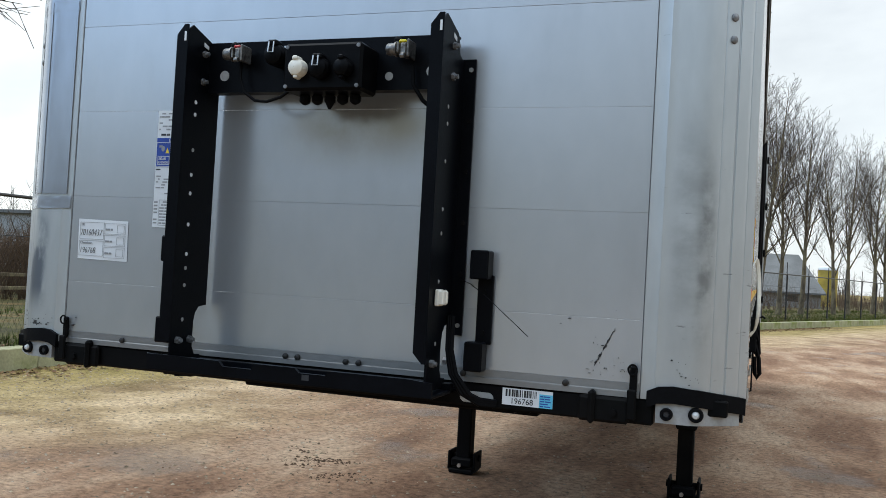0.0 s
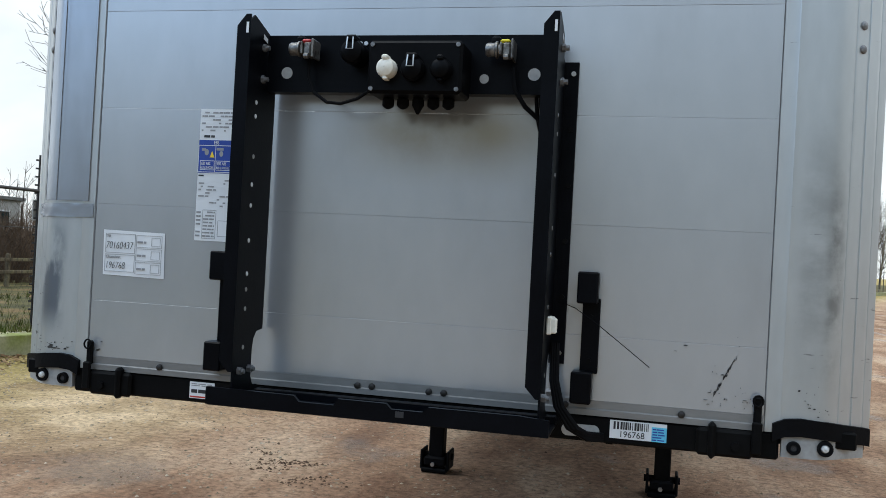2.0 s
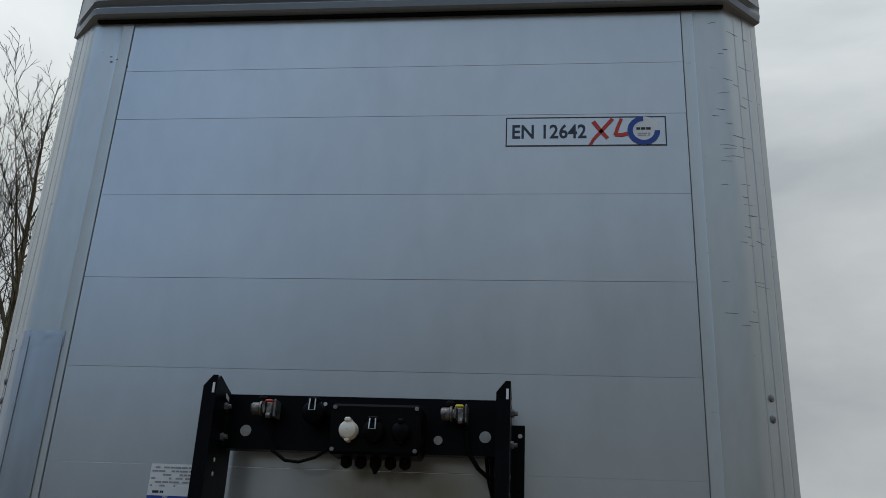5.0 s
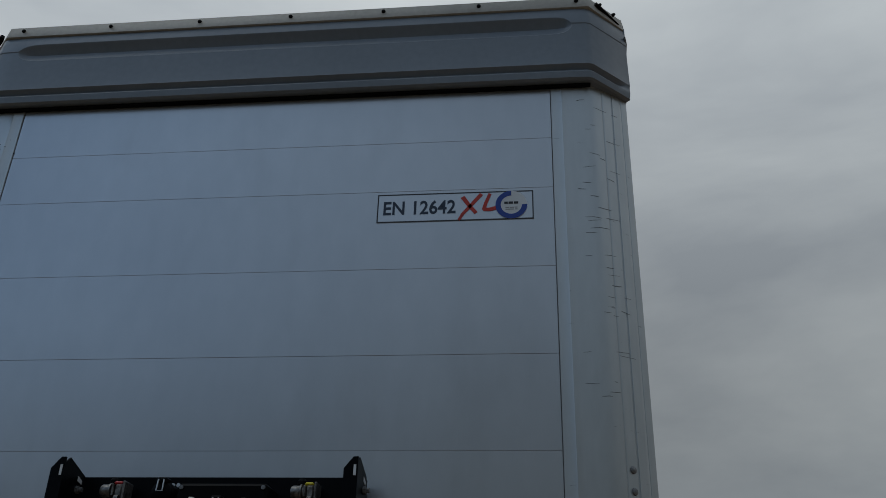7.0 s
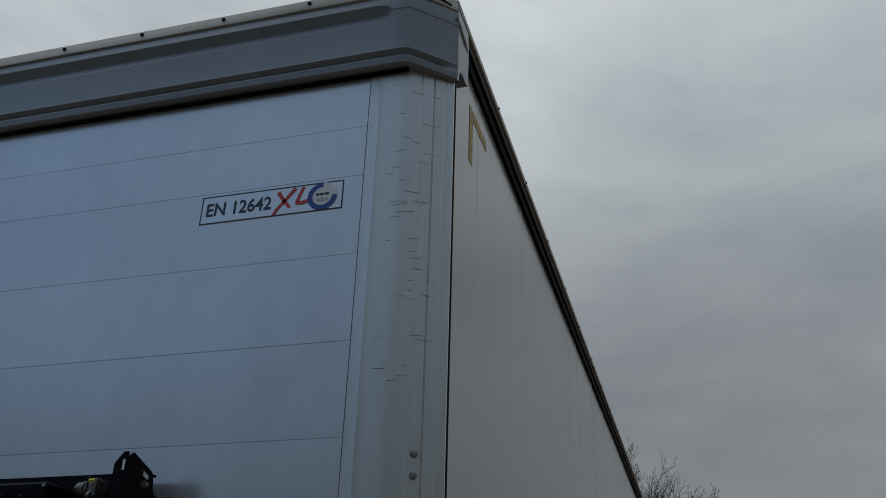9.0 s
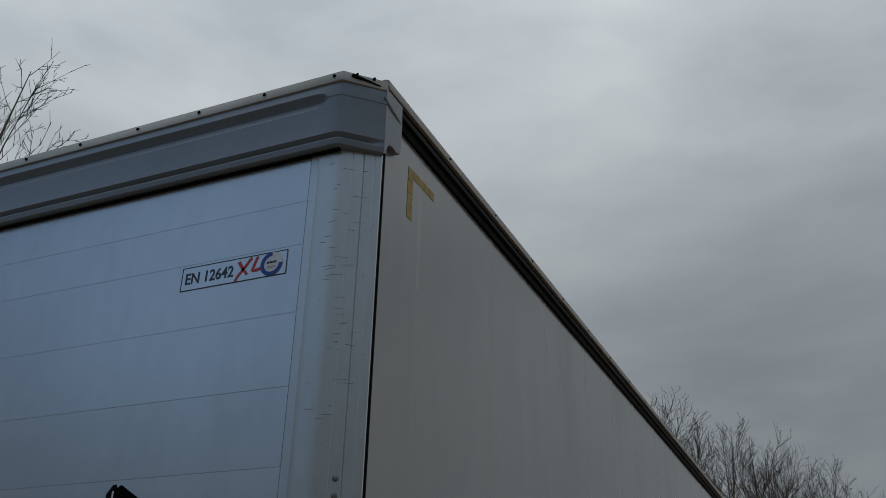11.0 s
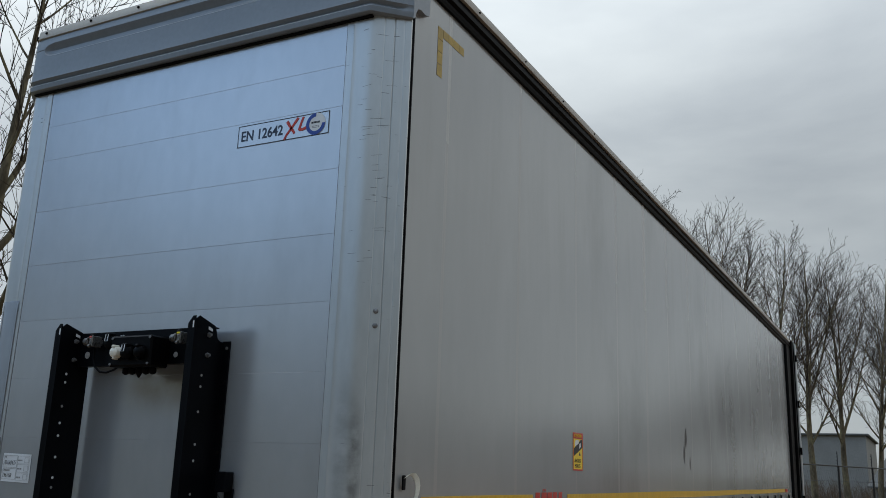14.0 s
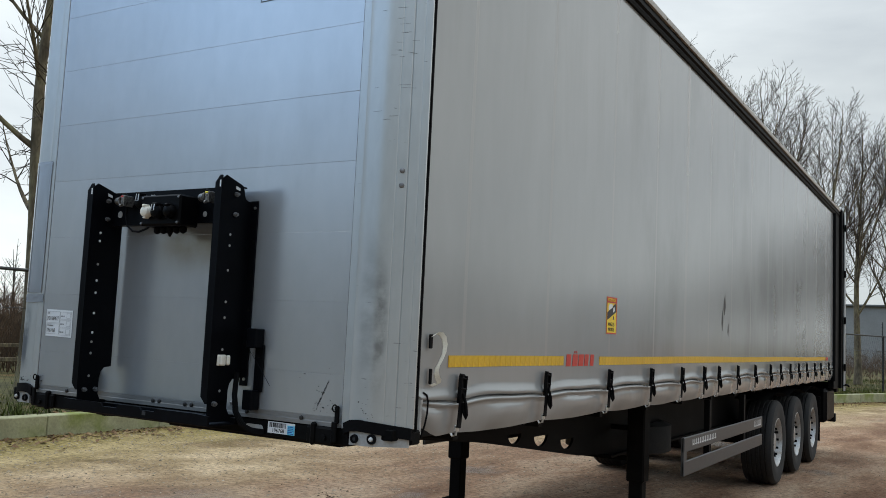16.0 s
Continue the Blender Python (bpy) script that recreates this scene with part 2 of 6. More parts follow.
LAMP = material("clear_lamp_glass", (0.62, 0.62, 0.60), 0.15, 0.2, var=0.05)
CONCRETE = material("mossy_concrete_kerb", (0.37, 0.36, 0.22), 0.85, 0.0, var=0.2, scale=1.6, fine=30, bump=0.3, tint=(0.20, 0.23, 0.06), each=0.1, spec=0.12)
GRASS = material("rough_winter_grass", (0.075, 0.070, 0.026), 0.9, 0.0, var=0.45, scale=1.3, fine=12, tint=(0.14, 0.09, 0.042), bump=0.6, spec=0.12)
BLADE = material("grass_blades", (0.068, 0.088, 0.016), 0.7, 0.0, var=0.45, scale=1.5, fine=9, tint=(0.13, 0.10, 0.036), spec=0.12)
LEAF = material("dead_leaves", (0.16, 0.09, 0.045), 0.75, 0.0, var=0.5, scale=2.5, fine=9, tint=(0.28, 0.19, 0.10), spec=0.12)
BARK = material("poplar_bark", (0.145, 0.118, 0.078), 0.9, 0.0, var=0.45, scale=4, fine=22, tint=(0.20, 0.175, 0.10), bump=0.7, stretch=(1, 1, 0.35), spec=0.12)
TWIG = material("bare_twigs", (0.058, 0.046, 0.037), 0.85, 0.0, var=0.25, scale=1.0, fine=9, spec=0.12)
SCRUB = material("brown_scrub", (0.11, 0.075, 0.050), 0.9, 0.0, var=0.4, scale=0.6, fine=5, spec=0.12)
FENCE = material("black_fence_steel", (0.012, 0.012, 0.013), 0.5, 0.0, var=0.2)
WIRE = material("fence_wire", (0.02, 0.02, 0.021), 0.6, 0.2, var=0.2)
CLAD = material("grey_wall_cladding", (0.285, 0.272, 0.25), 0.75, 0.0, var=0.08, scale=0.5, fine=6, spec=0.1)
ROOFGREY = material("weathered_barn_roof", (0.15, 0.15, 0.145), 0.85, 0.0, var=0.15, scale=0.6, fine=8, spec=0.08)
SILO = material("ochre_yellow_silo", (0.42, 0.30, 0.05), 0.55, 0.0, var=0.12, scale=1.2, fine=12)
DOME = material("white_dome", (0.72, 0.72, 0.70), 0.5, 0.0, var=0.06)
TRUCKWHITE = material("white_vehicle_paint", (0.74, 0.75, 0.75), 0.3, 0.0, var=0.04)
MACHINERED = material("red_machine_paint", (0.42, 0.035, 0.02), 0.45, 0.0, var=0.2, scale=5)
MACHINEORANGE = material("orange_machine_paint", (0.55, 0.11, 0.02), 0.45, 0.0, var=0.2, scale=5)
MAST = material("oily_dark_mast_steel", (0.02, 0.017, 0.014), 0.5, 0.2, var=0.3, scale=5)
STONE = material("pale_pebbles", (0.27, 0.215, 0.15), 0.85, 0.0, var=0.55, scale=14.0, fine=30, tint=(0.42, 0.36, 0.28), spec=0.12)
CLOD = material("dark_wet_soil", (0.085, 0.052, 0.033), 0.85, 0.0, var=0.35, scale=9, fine=60, bump=0.5, spec=0.12)
GLASS = bpy.data.materials.new("dark_window_glass")
GLASS.use_nodes = True
GLASS.node_tree.nodes["Principled BSDF"].inputs["Base Color"].default_value = (0.02, 0.03, 0.03, 1)
GLASS.node_tree.nodes["Principled BSDF"].inputs["Roughness"].default_value = 0.06


def ground_material():
    """Packed sandy yard: pale pebbly grit towards the verge, reddish mud in the middle, damp patches."""
    m = bpy.data.materials.new("sandy_yard")
    m.use_nodes = True
    n, l = m.node_tree.nodes, m.node_tree.links
    b = n["Principled BSDF"]
    b.inputs["Specular IOR Level"].default_value = 0.15
    co = n.new("ShaderNodeTexCoord")

    def noise_of(scale, detail=6, rough=0.55, stretch=(1, 1, 1)):
        mp, t = n.new("ShaderNodeMapping"), n.new("ShaderNodeTexNoise")
        mp.inputs["Scale"].default_value = stretch
        t.inputs["Scale"].default_value, t.inputs["Detail"].default_value, t.inputs["Roughness"].default_value = scale, detail, rough
        l.new(co.outputs["Object"], mp.inputs["Vector"])
        l.new(mp.outputs["Vector"], t.inputs["Vector"])
        return t.outputs["Fac"]

    def ramp_of(fac, *stops):
        r = n.new("ShaderNodeValToRGB")
        r.color_ramp.elements[0].position, r.color_ramp.elements[0].color = stops[0][0], (*stops[0][1], 1)
        r.color_ramp.elements[1].position, r.color_ramp.elements[1].color = stops[-1][0], (*stops[-1][1], 1)
        for p, c in stops[1:-1]:
            r.color_ramp.elements.new(p).color = (*c, 1)
        l.new(fac, r.inputs["Fac"])
        return r.outputs["Color"]

    def blend(fac, a, c):
        x = n.new("ShaderNodeMix")
        x.data_type = "RGBA"
        l.new(fac, x.inputs[0])
        l.new(a, x.inputs[6])
        l.new(c, x.inputs[7])
        return x.outputs[2]

    def calc(op, a, c):
        x = n.new("ShaderNodeMath")
        x.operation = op
        for k, v in enumerate((a, c)):
            if isinstance(v, (int, float)):
                x.inputs[k].default_value = v
            else:
                l.new(v, x.inputs[k])
        return x.outputs["Value"]

    def span(v, a, c):
        x = n.new("ShaderNodeMapRange")
        x.interpolation_type = "SMOOTHSTEP"
        x.inputs["From Min"].default_value, x.inputs["From Max"].default_value = a, c
        l.new(v, x.inputs["Value"])
        return x.outputs["Result"]

    large, mid, grit, fine = noise_of(0.28), noise_of(1.3), noise_of(17, 9, 0.78), noise_of(110, 4, 0.7)
    tracks = noise_of(0.8, 6, 0.6, (1.3, 0.5, 1))
    pebbly = ramp_of(mid, (0.37, (0.30, 0.212, 0.118)), (0.5, (0.42, 0.308, 0.182)), (0.62, (0.54, 0.41, 0.26)))
    moss = ramp_of(mid, (0.35, (0.225, 0.175, 0.056)), (0.65, (0.36, 0.276, 0.112)))
    muddy = ramp_of(tracks, (0.38, (0.19, 0.108, 0.066)), (0.5, (0.30, 0.188, 0.120)), (0.62, (0.42, 0.300, 0.205)))
    sep = n.new("ShaderNodeSeparateXYZ")
    l.new(co.outputs["Object"], sep.inputs["Vector"])
    # distance from the kerb: straight along its first stretch, then slanting away
    slant = calc("SUBTRACT", calc("MULTIPLY", calc("SUBTRACT", sep.outputs["X"], 0.35), 0.937), calc("MULTIPLY", calc("SUBTRACT", sep.outputs["Y"], 31.7), 0.349))
    kerb_gap = calc("MINIMUM", calc("ADD", sep.outputs["X"], 7.9), slant)
    wob = calc("MULTIPLY", calc("SUBTRACT", large, 0.5), 7.0)
    near_kerb = span(calc("ADD", kerb_gap, wob), 2.4, 5.6)
    mossy = span(calc("ADD", kerb_gap, calc("MULTIPLY", wob, 0.6)), 3.2, 0.6)
    col = blend(mossy, pebbly, moss)
    col = blend(near_kerb, col, muddy)
    # unseen ground before the trailer, toned grey-brown to dim the planks' reflection
    reflect_tone = ramp_of(mid, (0.35, (0.178, 0.140, 0.100)), (0.65, (0.27, 0.215, 0.155)))
    col = blend(span(calc("ADD", sep.outputs["Y"], wob), 0.5, -4.0), col, reflect_tone)
    speck = ramp_of(grit, (0.38, (0.46, 0.44, 0.41)), (0.5, (1, 1, 1)), (0.62, (1.46, 1.43, 1.38)))
    mul = n.new("ShaderNodeMix")
    mul.data_type, mul.blend_type = "RGBA", "MULTIPLY"
    mul.inputs[0].default_value = 0.85
    l.new(col, mul.inputs[6])
    l.new(speck, mul.inputs[7])
    damp = span(noise_of(0.75, 4, 0.5, (1, 0.7, 1)), 0.56, 0.66)
    dampcol = n.new("ShaderNodeMix")
    dampcol.data_type, dampcol.blend_type = "RGBA", "MULTIPLY"
    l.new(calc("MULTIPLY", damp, 0.75), dampcol.inputs[0])
    l.new(mul.outputs[2], dampcol.inputs[6])
    dampcol.inputs[7].default_value = (0.55, 0.50, 0.46, 1)
    l.new(dampcol.outputs[2], b.inputs["Base Color"])
    rr = n.new("ShaderNodeMapRange")
    rr.inputs["To Min"].default_value, rr.inputs["To Max"].default_value = 0.9, 0.28
    l.new(calc("MULTIPLY", damp, near_kerb), rr.inputs["Value"])
    l.new(rr.outputs["Result"], b.inputs["Roughness"])
    h = calc("ADD", calc("MULTIPLY", grit, 0.8), calc("ADD", calc("MULTIPLY", fine, 0.25), calc("MULTIPLY", mid, 0.9)))
    bp = n.new("ShaderNodeBump")
    bp.inputs["Strength"].default_value, bp.inputs["Distance"].default_value = 0.8, 0.04
    l.new(h, bp.inputs["Height"])
    l.new(bp.outputs["Normal"], b.inputs["Normal"])
    return m


YARD = ground_material()


# ---- mesh building ----
class Geo:
    """Collects vertices and faces for one mesh."""

    def __init__(self):
        self.v, self.f = [], []

    def add(self, verts, faces):
        k = len(self.v)
        self.v += [tuple(p) for p in verts]
        self.f += [tuple(i + k for i in f) for f in faces]
        return self

    def box(self, x0, x1, y0, y1, z0, z1, c=0.0):
        """A box with edges bevelled by c."""
        lo, hi = (min(x0, x1), min(y0, y1), min(z0, z1)), (max(x0, x1), max(y0, y1), max(z0, z1))
        c = min(c, *(0.45 * (h - a) for a, h in zip(lo, hi)))
        if c <= 0:
            v = [(x, y, z) for x in (lo[0], hi[0]) for y in (lo[1], hi[1]) for z in (lo[2], hi[2])]
            return self.add(v, [(0, 1, 3, 2), (4, 6, 7, 5), (0, 4, 5, 1), (2, 3, 7, 6), (0, 2, 6, 4), (1, 5, 7, 3)])
        v, at = [], {}
        for sx in (0, 1):
            for sy in (0, 1):
                for sz in (0, 1):
                    corner = [(lo, hi)[s][a] for a, s in enumerate((sx, sy, sz))]
                    inward = [c if s == 0 else -c for s in (sx, sy, sz)]
                    for a in range(3):
                        p = [corner[k] + (0 if k == a else inward[k]) for k in range(3)]
                        at[sx, sy, sz, a] = len(v)
                        v.append(p)
        f = []
        for a in range(3):
            b, d = (a + 1) % 3, (a + 2) % 3
            for s in (0, 1):
                ring = []
                for sb, sd in ((0, 0), (1, 0), (1, 1), (0, 1)):
                    key = [0, 0, 0]
                    key[a], key[b], key[d] = s, sb, sd
                    ring.append(at[(*key, a)])
                f.append(ring if s else ring[::-1])
            for sb in (0, 1):
                for sd in (0, 1):
                    k0, k1 = [0, 0, 0], [0, 0, 0]
                    k0[a], k1[a], k0[b], k1[b], k0[d], k1[d] = 0, 1, sb, sb, sd, sd
                    quad = [at[(*k0, b)], at[(*k1, b)], at[(*k1, d)], at[(*k0, d)]]
                    f.append(quad if sb != sd else quad[::-1])
        for key in [(x, y, z) for x in (0, 1) for y in (0, 1) for z in (0, 1)]:
            tri = [at[(*key, 0)], at[(*key, 1)], at[(*key, 2)]]
            f.append(tri if sum(key) % 2 else tri[::-1])
        return self.add(v, f)

    def tube(self, pts, r, n=8, caps=True):
        """A round tube along points; r: one radius or one for each point."""
        pts = [Vector(p) for p in pts]
        rs = r if isinstance(r, (list, tuple)) else [r] * len(pts)
        v, f, side = [], [], None
        for k, p in enumerate(pts):
            way = (pts[min(k + 1, len(pts) - 1)] - pts[max(k - 1, 0)]).normalized()
            if side is None:
                side = way.orthogonal().normalized()
            side = (side - way * side.dot(way)).normalized()
            up = way.cross(side)
            v += [p + rs[k] * (math.cos(2 * math.pi * j / n) * side + math.sin(2 * math.pi * j / n) * up) for j in range(n)]
        for k in range(len(pts) - 1):
            for j in range(n):
                a, b = k * n + j, k * n + (j + 1) % n
                f.append((a, b, b + n, a + n))
        if caps:
            f += [tuple(range(n))[::-1], tuple(range((len(pts) - 1) * n, len(pts) * n))]
        return self.add(v, f)

    def cyl(self, p0, p1, r, n=16, r1=None):
        return self.tube([p0, p1], [r, r if r1 is None else r1], n)

    def prism(self, outline, axis, lo, hi):
        """An outline (counter-clockwise pairs) drawn out along an axis; pairs are the other two axes in order."""
        n = len(outline)

        def put(a, b, h):
            return {"x": (h, a, b), "y": (a, h, b), "z": (a, b, h)}[axis]

        v = [put(a, b, lo) for a, b in outline] + [put(a, b, hi) for a, b in outline]
        f = [tuple(range(n))[::-1], tuple(range(n, 2 * n))]
        f += [(k, (k + 1) % n, (k + 1) % n + n, k + n) for k in range(n)]
        if axis == "y":
            f = [q[::-1] for q in f]
        return self.add(v, f)

    def lathe(self, profile, centre, axis="x", n=32):
        """Turns (distance along axis, radius) pairs round an axis."""
        v, f, m = [], [], len(profile)
        for j in range(n):
            c, s = math.cos(2 * math.pi * j / n), math.sin(2 * math.pi * j / n)
            for h, r in profile:
                p = {"x": (h, r * c, r * s), "y": (r * s, h, r * c), "z": (r * c, r * s, h)}[axis]
                v.append([a + b for a, b in zip(p, centre)])
        for j in range(n):
            for k in range(m - 1):
                a, b = j * m + k, ((j + 1) % n) * m + k
                f.append((a, b, b + 1, a + 1))
        return self.add(v, f)

    def sheet(self, fn, nu, nv):
        """A grid of points fn(u, v), u and v from 0 to 1."""
        v = [fn(i / nu, j / nv) for i in range(nu + 1) for j in range(nv + 1)]
        f = [(i * (nv + 1) + j, (i + 1) * (nv + 1) + j, (i + 1) * (nv + 1) + j + 1, i * (nv + 1) + j + 1) for i in range(nu) for j in range(nv)]
        return self.add(v, f)

    def mesh(self, name, mat, smooth=32):
        me = bpy.data.meshes.new(name)
        me.from_pydata(self.v, [], self.f)
        me.materials.append(mat)
        bm = bmesh.new()
        bm.from_mesh(me)
        bmesh.ops.recalc_face_normals(bm, faces=bm.faces)
        bm.to_mesh(me)
        bm.free()
        if smooth:
            me.polygons.foreach_set("use_smooth", [True] * len(me.polygons))
            me.set_sharp_from_angle(angle=radians(smooth))
        me.update()
        return me


def thing(name, at, label, category, group="", kind=""):
    """A top-level Empty at its base."""
    e = new(name)
    e.matrix_basis = pose(*at)
    e.empty_display_size = 0.2
    return tagged(e, label, category, group, kind)


def part(name, geo, mat, parent, label="", smooth=32, m=None):
    """Links geometry, given in world places, as one mesh object under a thing or a part."""
    me = geo if isinstance(geo, bpy.types.Mesh) else geo.mesh(name, mat, smooth)
    ob = new(name, me)
    chain, up = Matrix.Identity(4), parent
    while up is not None:
        chain = up.matrix_basis.copy() if up.parent is None else up.matrix_parent_inverse @ up.matrix_basis
        up = up.parent
        if up is not None:
            chain = world_of(up) @ chain
        break
    ob.parent = parent
    ob.matrix_parent_inverse = chain.inverted()
    if m is not None:
        ob.matrix_basis = m
    return tagged(ob, label)


def world_of(ob):
    if ob.parent is None:
        return ob.matrix_basis.copy()
    return world_of(ob.parent) @ ob.matrix_parent_inverse @ ob.matrix_basis


def setting(name, geo, mat, label, category, kind="structure", smooth=32):
    return tagged(new(name, geo.mesh(name, mat, smooth)), label, category, kind=kind)


def lettering(text, size, mat, parent, m, name="lettering", label="", squeeze=1.0, shear=0.0, thick=0.0006, thin=0.0):
    """Words in the built-in font as a thin mesh; m places their lower left corner, with x along the line and z out of it."""
    c = bpy.data.curves.new(name, "FONT")
    c.body, c.size, c.extrude, c.shear = text, size, thick, shear
    c.resolution_u, c.offset = 3, thin
    tmp = new("tmp", c)
    me = bpy.data.meshes.new_from_object(tmp.evaluated_get(bpy.context.evaluated_depsgraph_get()))
    bpy.data.objects.remove(tmp)
    me.transform(m @ Matrix.Diagonal((squeeze, 1, 1, 1)))
    me.materials.clear()
    me.materials.append(mat)
    ob = part(name, me, mat, parent, label)
    return tagged(ob, kind="stuff") if size < 0.05 else ob


def in_letters(ob):
    """Splits a line of lettering into one part for each letter."""
    bm = bmesh.new()
    bm.from_mesh(ob.data)
    left, up, mat = set(bm.verts), ob.parent, ob.data.materials[0]
    while left:
        grow, found = [left.pop()], []
        while grow:
            v = grow.pop()
            found.append(v)
            for e in v.link_edges:
                o = e.other_vert(v)
                if o in left:
                    left.remove(o)
                    grow.append(o)
        at = {v: k for k, v in enumerate(found)}
        g = Geo().add([v.co for v in found], [[at[v] for v in f.verts] for f in bm.faces if f.verts[0] in at])
        part("letter", g, mat, up)
    bm.free()
    bpy.data.objects.remove(ob)


def on_front(x, z, y=-0.0015):
    return Matrix.Translation((x, y, z)) @ pose(0, 0, 0, 90, 0, 0)


def curtain_x(y, z):
    """Where the near curtain's face hangs above its hem."""
    return 1.274 + 0.004 * noise.noise((y * 0.45, (z - 1.318) * 0.5, 2.0))


def on_side(y, z, x=1.2795):
    return Matrix.Translation((x, y, z)) @ pose(0, 0, 0, 90, 0, 90)


# ---- ground, verge and kerb ----
KERB = [(-7.9, -45.0), (-7.9, 7.6), (0.35, 31.7), (63.0, 200.0)]
SLANT = Vector((0.349, 0.937)).normalized()
OUT = Vector((-SLANT.y, SLANT.x))


def swell(x, y):
    """Height of the yard's gentle dips and ruts."""
    if not (-12 <= x <= 16 and -6 <= y <= 32):
        return 0.0
    return 0.022 * noise.noise((x * 0.5, y * 0.35, 1.3)) + 0.012 * noise.noise((x * 1.7, y * 1.1, 4.1)) - 0.004


def yard_z(x, y):
    a, b = math.floor(x * 2) / 2, math.floor(y * 2) / 2
    u, w = (x - a) * 2, (y - b) * 2
    low = swell(a, b) * (1 - u) + swell(a + 0.5, b) * u
    return low * (1 - w) + (swell(a, b + 0.5) * (1 - u) + swell(a + 0.5, b + 0.5) * u) * w


def ground_sheet():
    g = Geo()
    xs = [-900, -300, -80, -30, -16] + [-12 + 0.5 * k for k in range(57)] + [20, 30, 60, 150, 400, 900]
    ys = [-600, -200, -60, -25, -12] + [-6 + 0.5 * k for k in range(77)] + [36, 44, 60, 100, 200, 500, 1500]
    v = []
    for x in xs:
        for y in ys:
            v.append((x, y, swell(x, y)))
    n = len(ys)
    f = [(i * n + j, (i + 1) * n + j, (i + 1) * n + j + 1, i * n + j + 1) for i in range(len(xs) - 1) for j in range(n - 1)]
    return g.add(v, f)


setting("ground", ground_sheet(), YARD, "packed sandy yard with pebbles, mud and damp patches", "ground")

# the grassy verge behind the kerb, higher than the yard
verge = Geo()
inner = [Vector(p) for p in KERB]
side_out = [Vector((-1, 0)), Vector((-0.97, 0.2)).normalized(), OUT, OUT]
steps = [(0.12, 0.25), (1.2, 0.30), (4.0, 0.32), (9.0, 0.2), (25.0, 0.1), (250.0, 0.05)]
rows_v = []
for a, b, na, nb, cuts in ((inner[0], inner[1], side_out[0], side_out[1], 40), (inner[1], inner[2], side_out[1], OUT, 24), (inner[2], inner[3], OUT, OUT, 60)):
    for k in range(cuts):
        t = k / cuts
        rows_v.append((a.lerp(b, t), na.lerp(nb, t).normalized()))
rows_v.append((inner[3], OUT))
vv = []
for p, o in rows_v:
    for d, h in steps:
        q = p + o * d
        vv.append((q.x, q.y, h + (0.05 * noise.noise((q.x * 0.8, q.y * 0.8, 0)) if d > 0.5 else 0)))
m6 = len(steps)
verge.add(vv, [(i * m6 + j, (i + 1) * m6 + j, (i + 1) * m6 + j + 1, i * m6 + j + 1) for i in range(len(rows_v) - 1) for j in range(m6 - 1)])
setting("verge", verge, GRASS, "rough grassy verge with dead leaves behind the kerb", "ground")

kerb = thing("kerb", (-8, 7, 0), "low concrete kerb green with algae along the yard", "kerb", kind="structure")
KERB_MESHES = [Geo().box(-0.14, 0.12, 0.004, L - 0.004, -0.05, 0.28, 0.012).mesh("kerb_block", CONCRETE) for L in (2.0,)]
for a, b in zip(KERB[:-1], KERB[1:]):
    a, b = Vector(a), Vector(b)
    way = (b - a).normalized()
    reach = min((b - a).length, 90)
    turn = math.degrees(math.atan2(-way.x, way.y))
    for k in range(int(reach / 2.0) + 1):
        p = a + way * (2.0 * k)
        part("kerb_block", KERB_MESHES[0], CONCRETE, kerb, m=pose(p.x, p.y, 0.01 * noise.noise((p.x, p.y, 3.0)), 0, 0, turn))

# ---- the semi-trailer ----
FRONT_TOP, BOTTOM, GROUND = 3.812, 1.400, 0.09
trailer = thing("semi_trailer", (0, 6.8, 0), "silver-grey curtain-sided semi-trailer parked on its landing legs", "trailer")

# front wall: aluminium planks between two rounded corner posts
wall_core = Geo().box(-1.02, 1.02, 0.0022, 0.04, BOTTOM - 0.02, FRONT_TOP + 0.1)
front_wall = part("front_wall", wall_core, PANEL, trailer, "front wall of silver horizontal planks")
SEAMS = [BOTTOM, 1.577, 1.880, 2.181, 2.485, 2.790, 3.094, 3.394, 3.596, FRONT_TOP + 0.06]
TILT = [0.10, 0.02, -0.05, 0.22, 0.05, -0.08, 0.06, 0.0, 0.03]
for z0, z1, tip in zip(SEAMS[:-1], SEAMS[1:], TILT):
    lean = math.tan(radians(tip)) * (z1 - z0)
    g = Geo().box(-1.0046, 1.0092, 0.0, 0.025, z0 + 0.00025, z1 - 0.00025, 0.0006)
    g.v = [(x, y + lean * (z1 - z) / (z1 - z0) * 0.4, z) for x, y, z in g.v]
    part("plank", g, PANEL, front_wall)


BEND = {1: ((1.155, -0.002), (1.286, 0.108)), -1: ((1.165, -0.002), (1.294, 0.104))}


def corner_y(x, lift=0.0):
    """How far back the corner's face lies at x, less a small lift off it."""
    (xa, ya), (xb, yb) = BEND[1 if x > 0 else -1]
    u = abs(x) - xa
    slope = (yb - ya) / (xb - xa)
    bow = 0.5 * (u + math.sqrt(u * u + 0.0004))
    return ya + slope * bow - lift


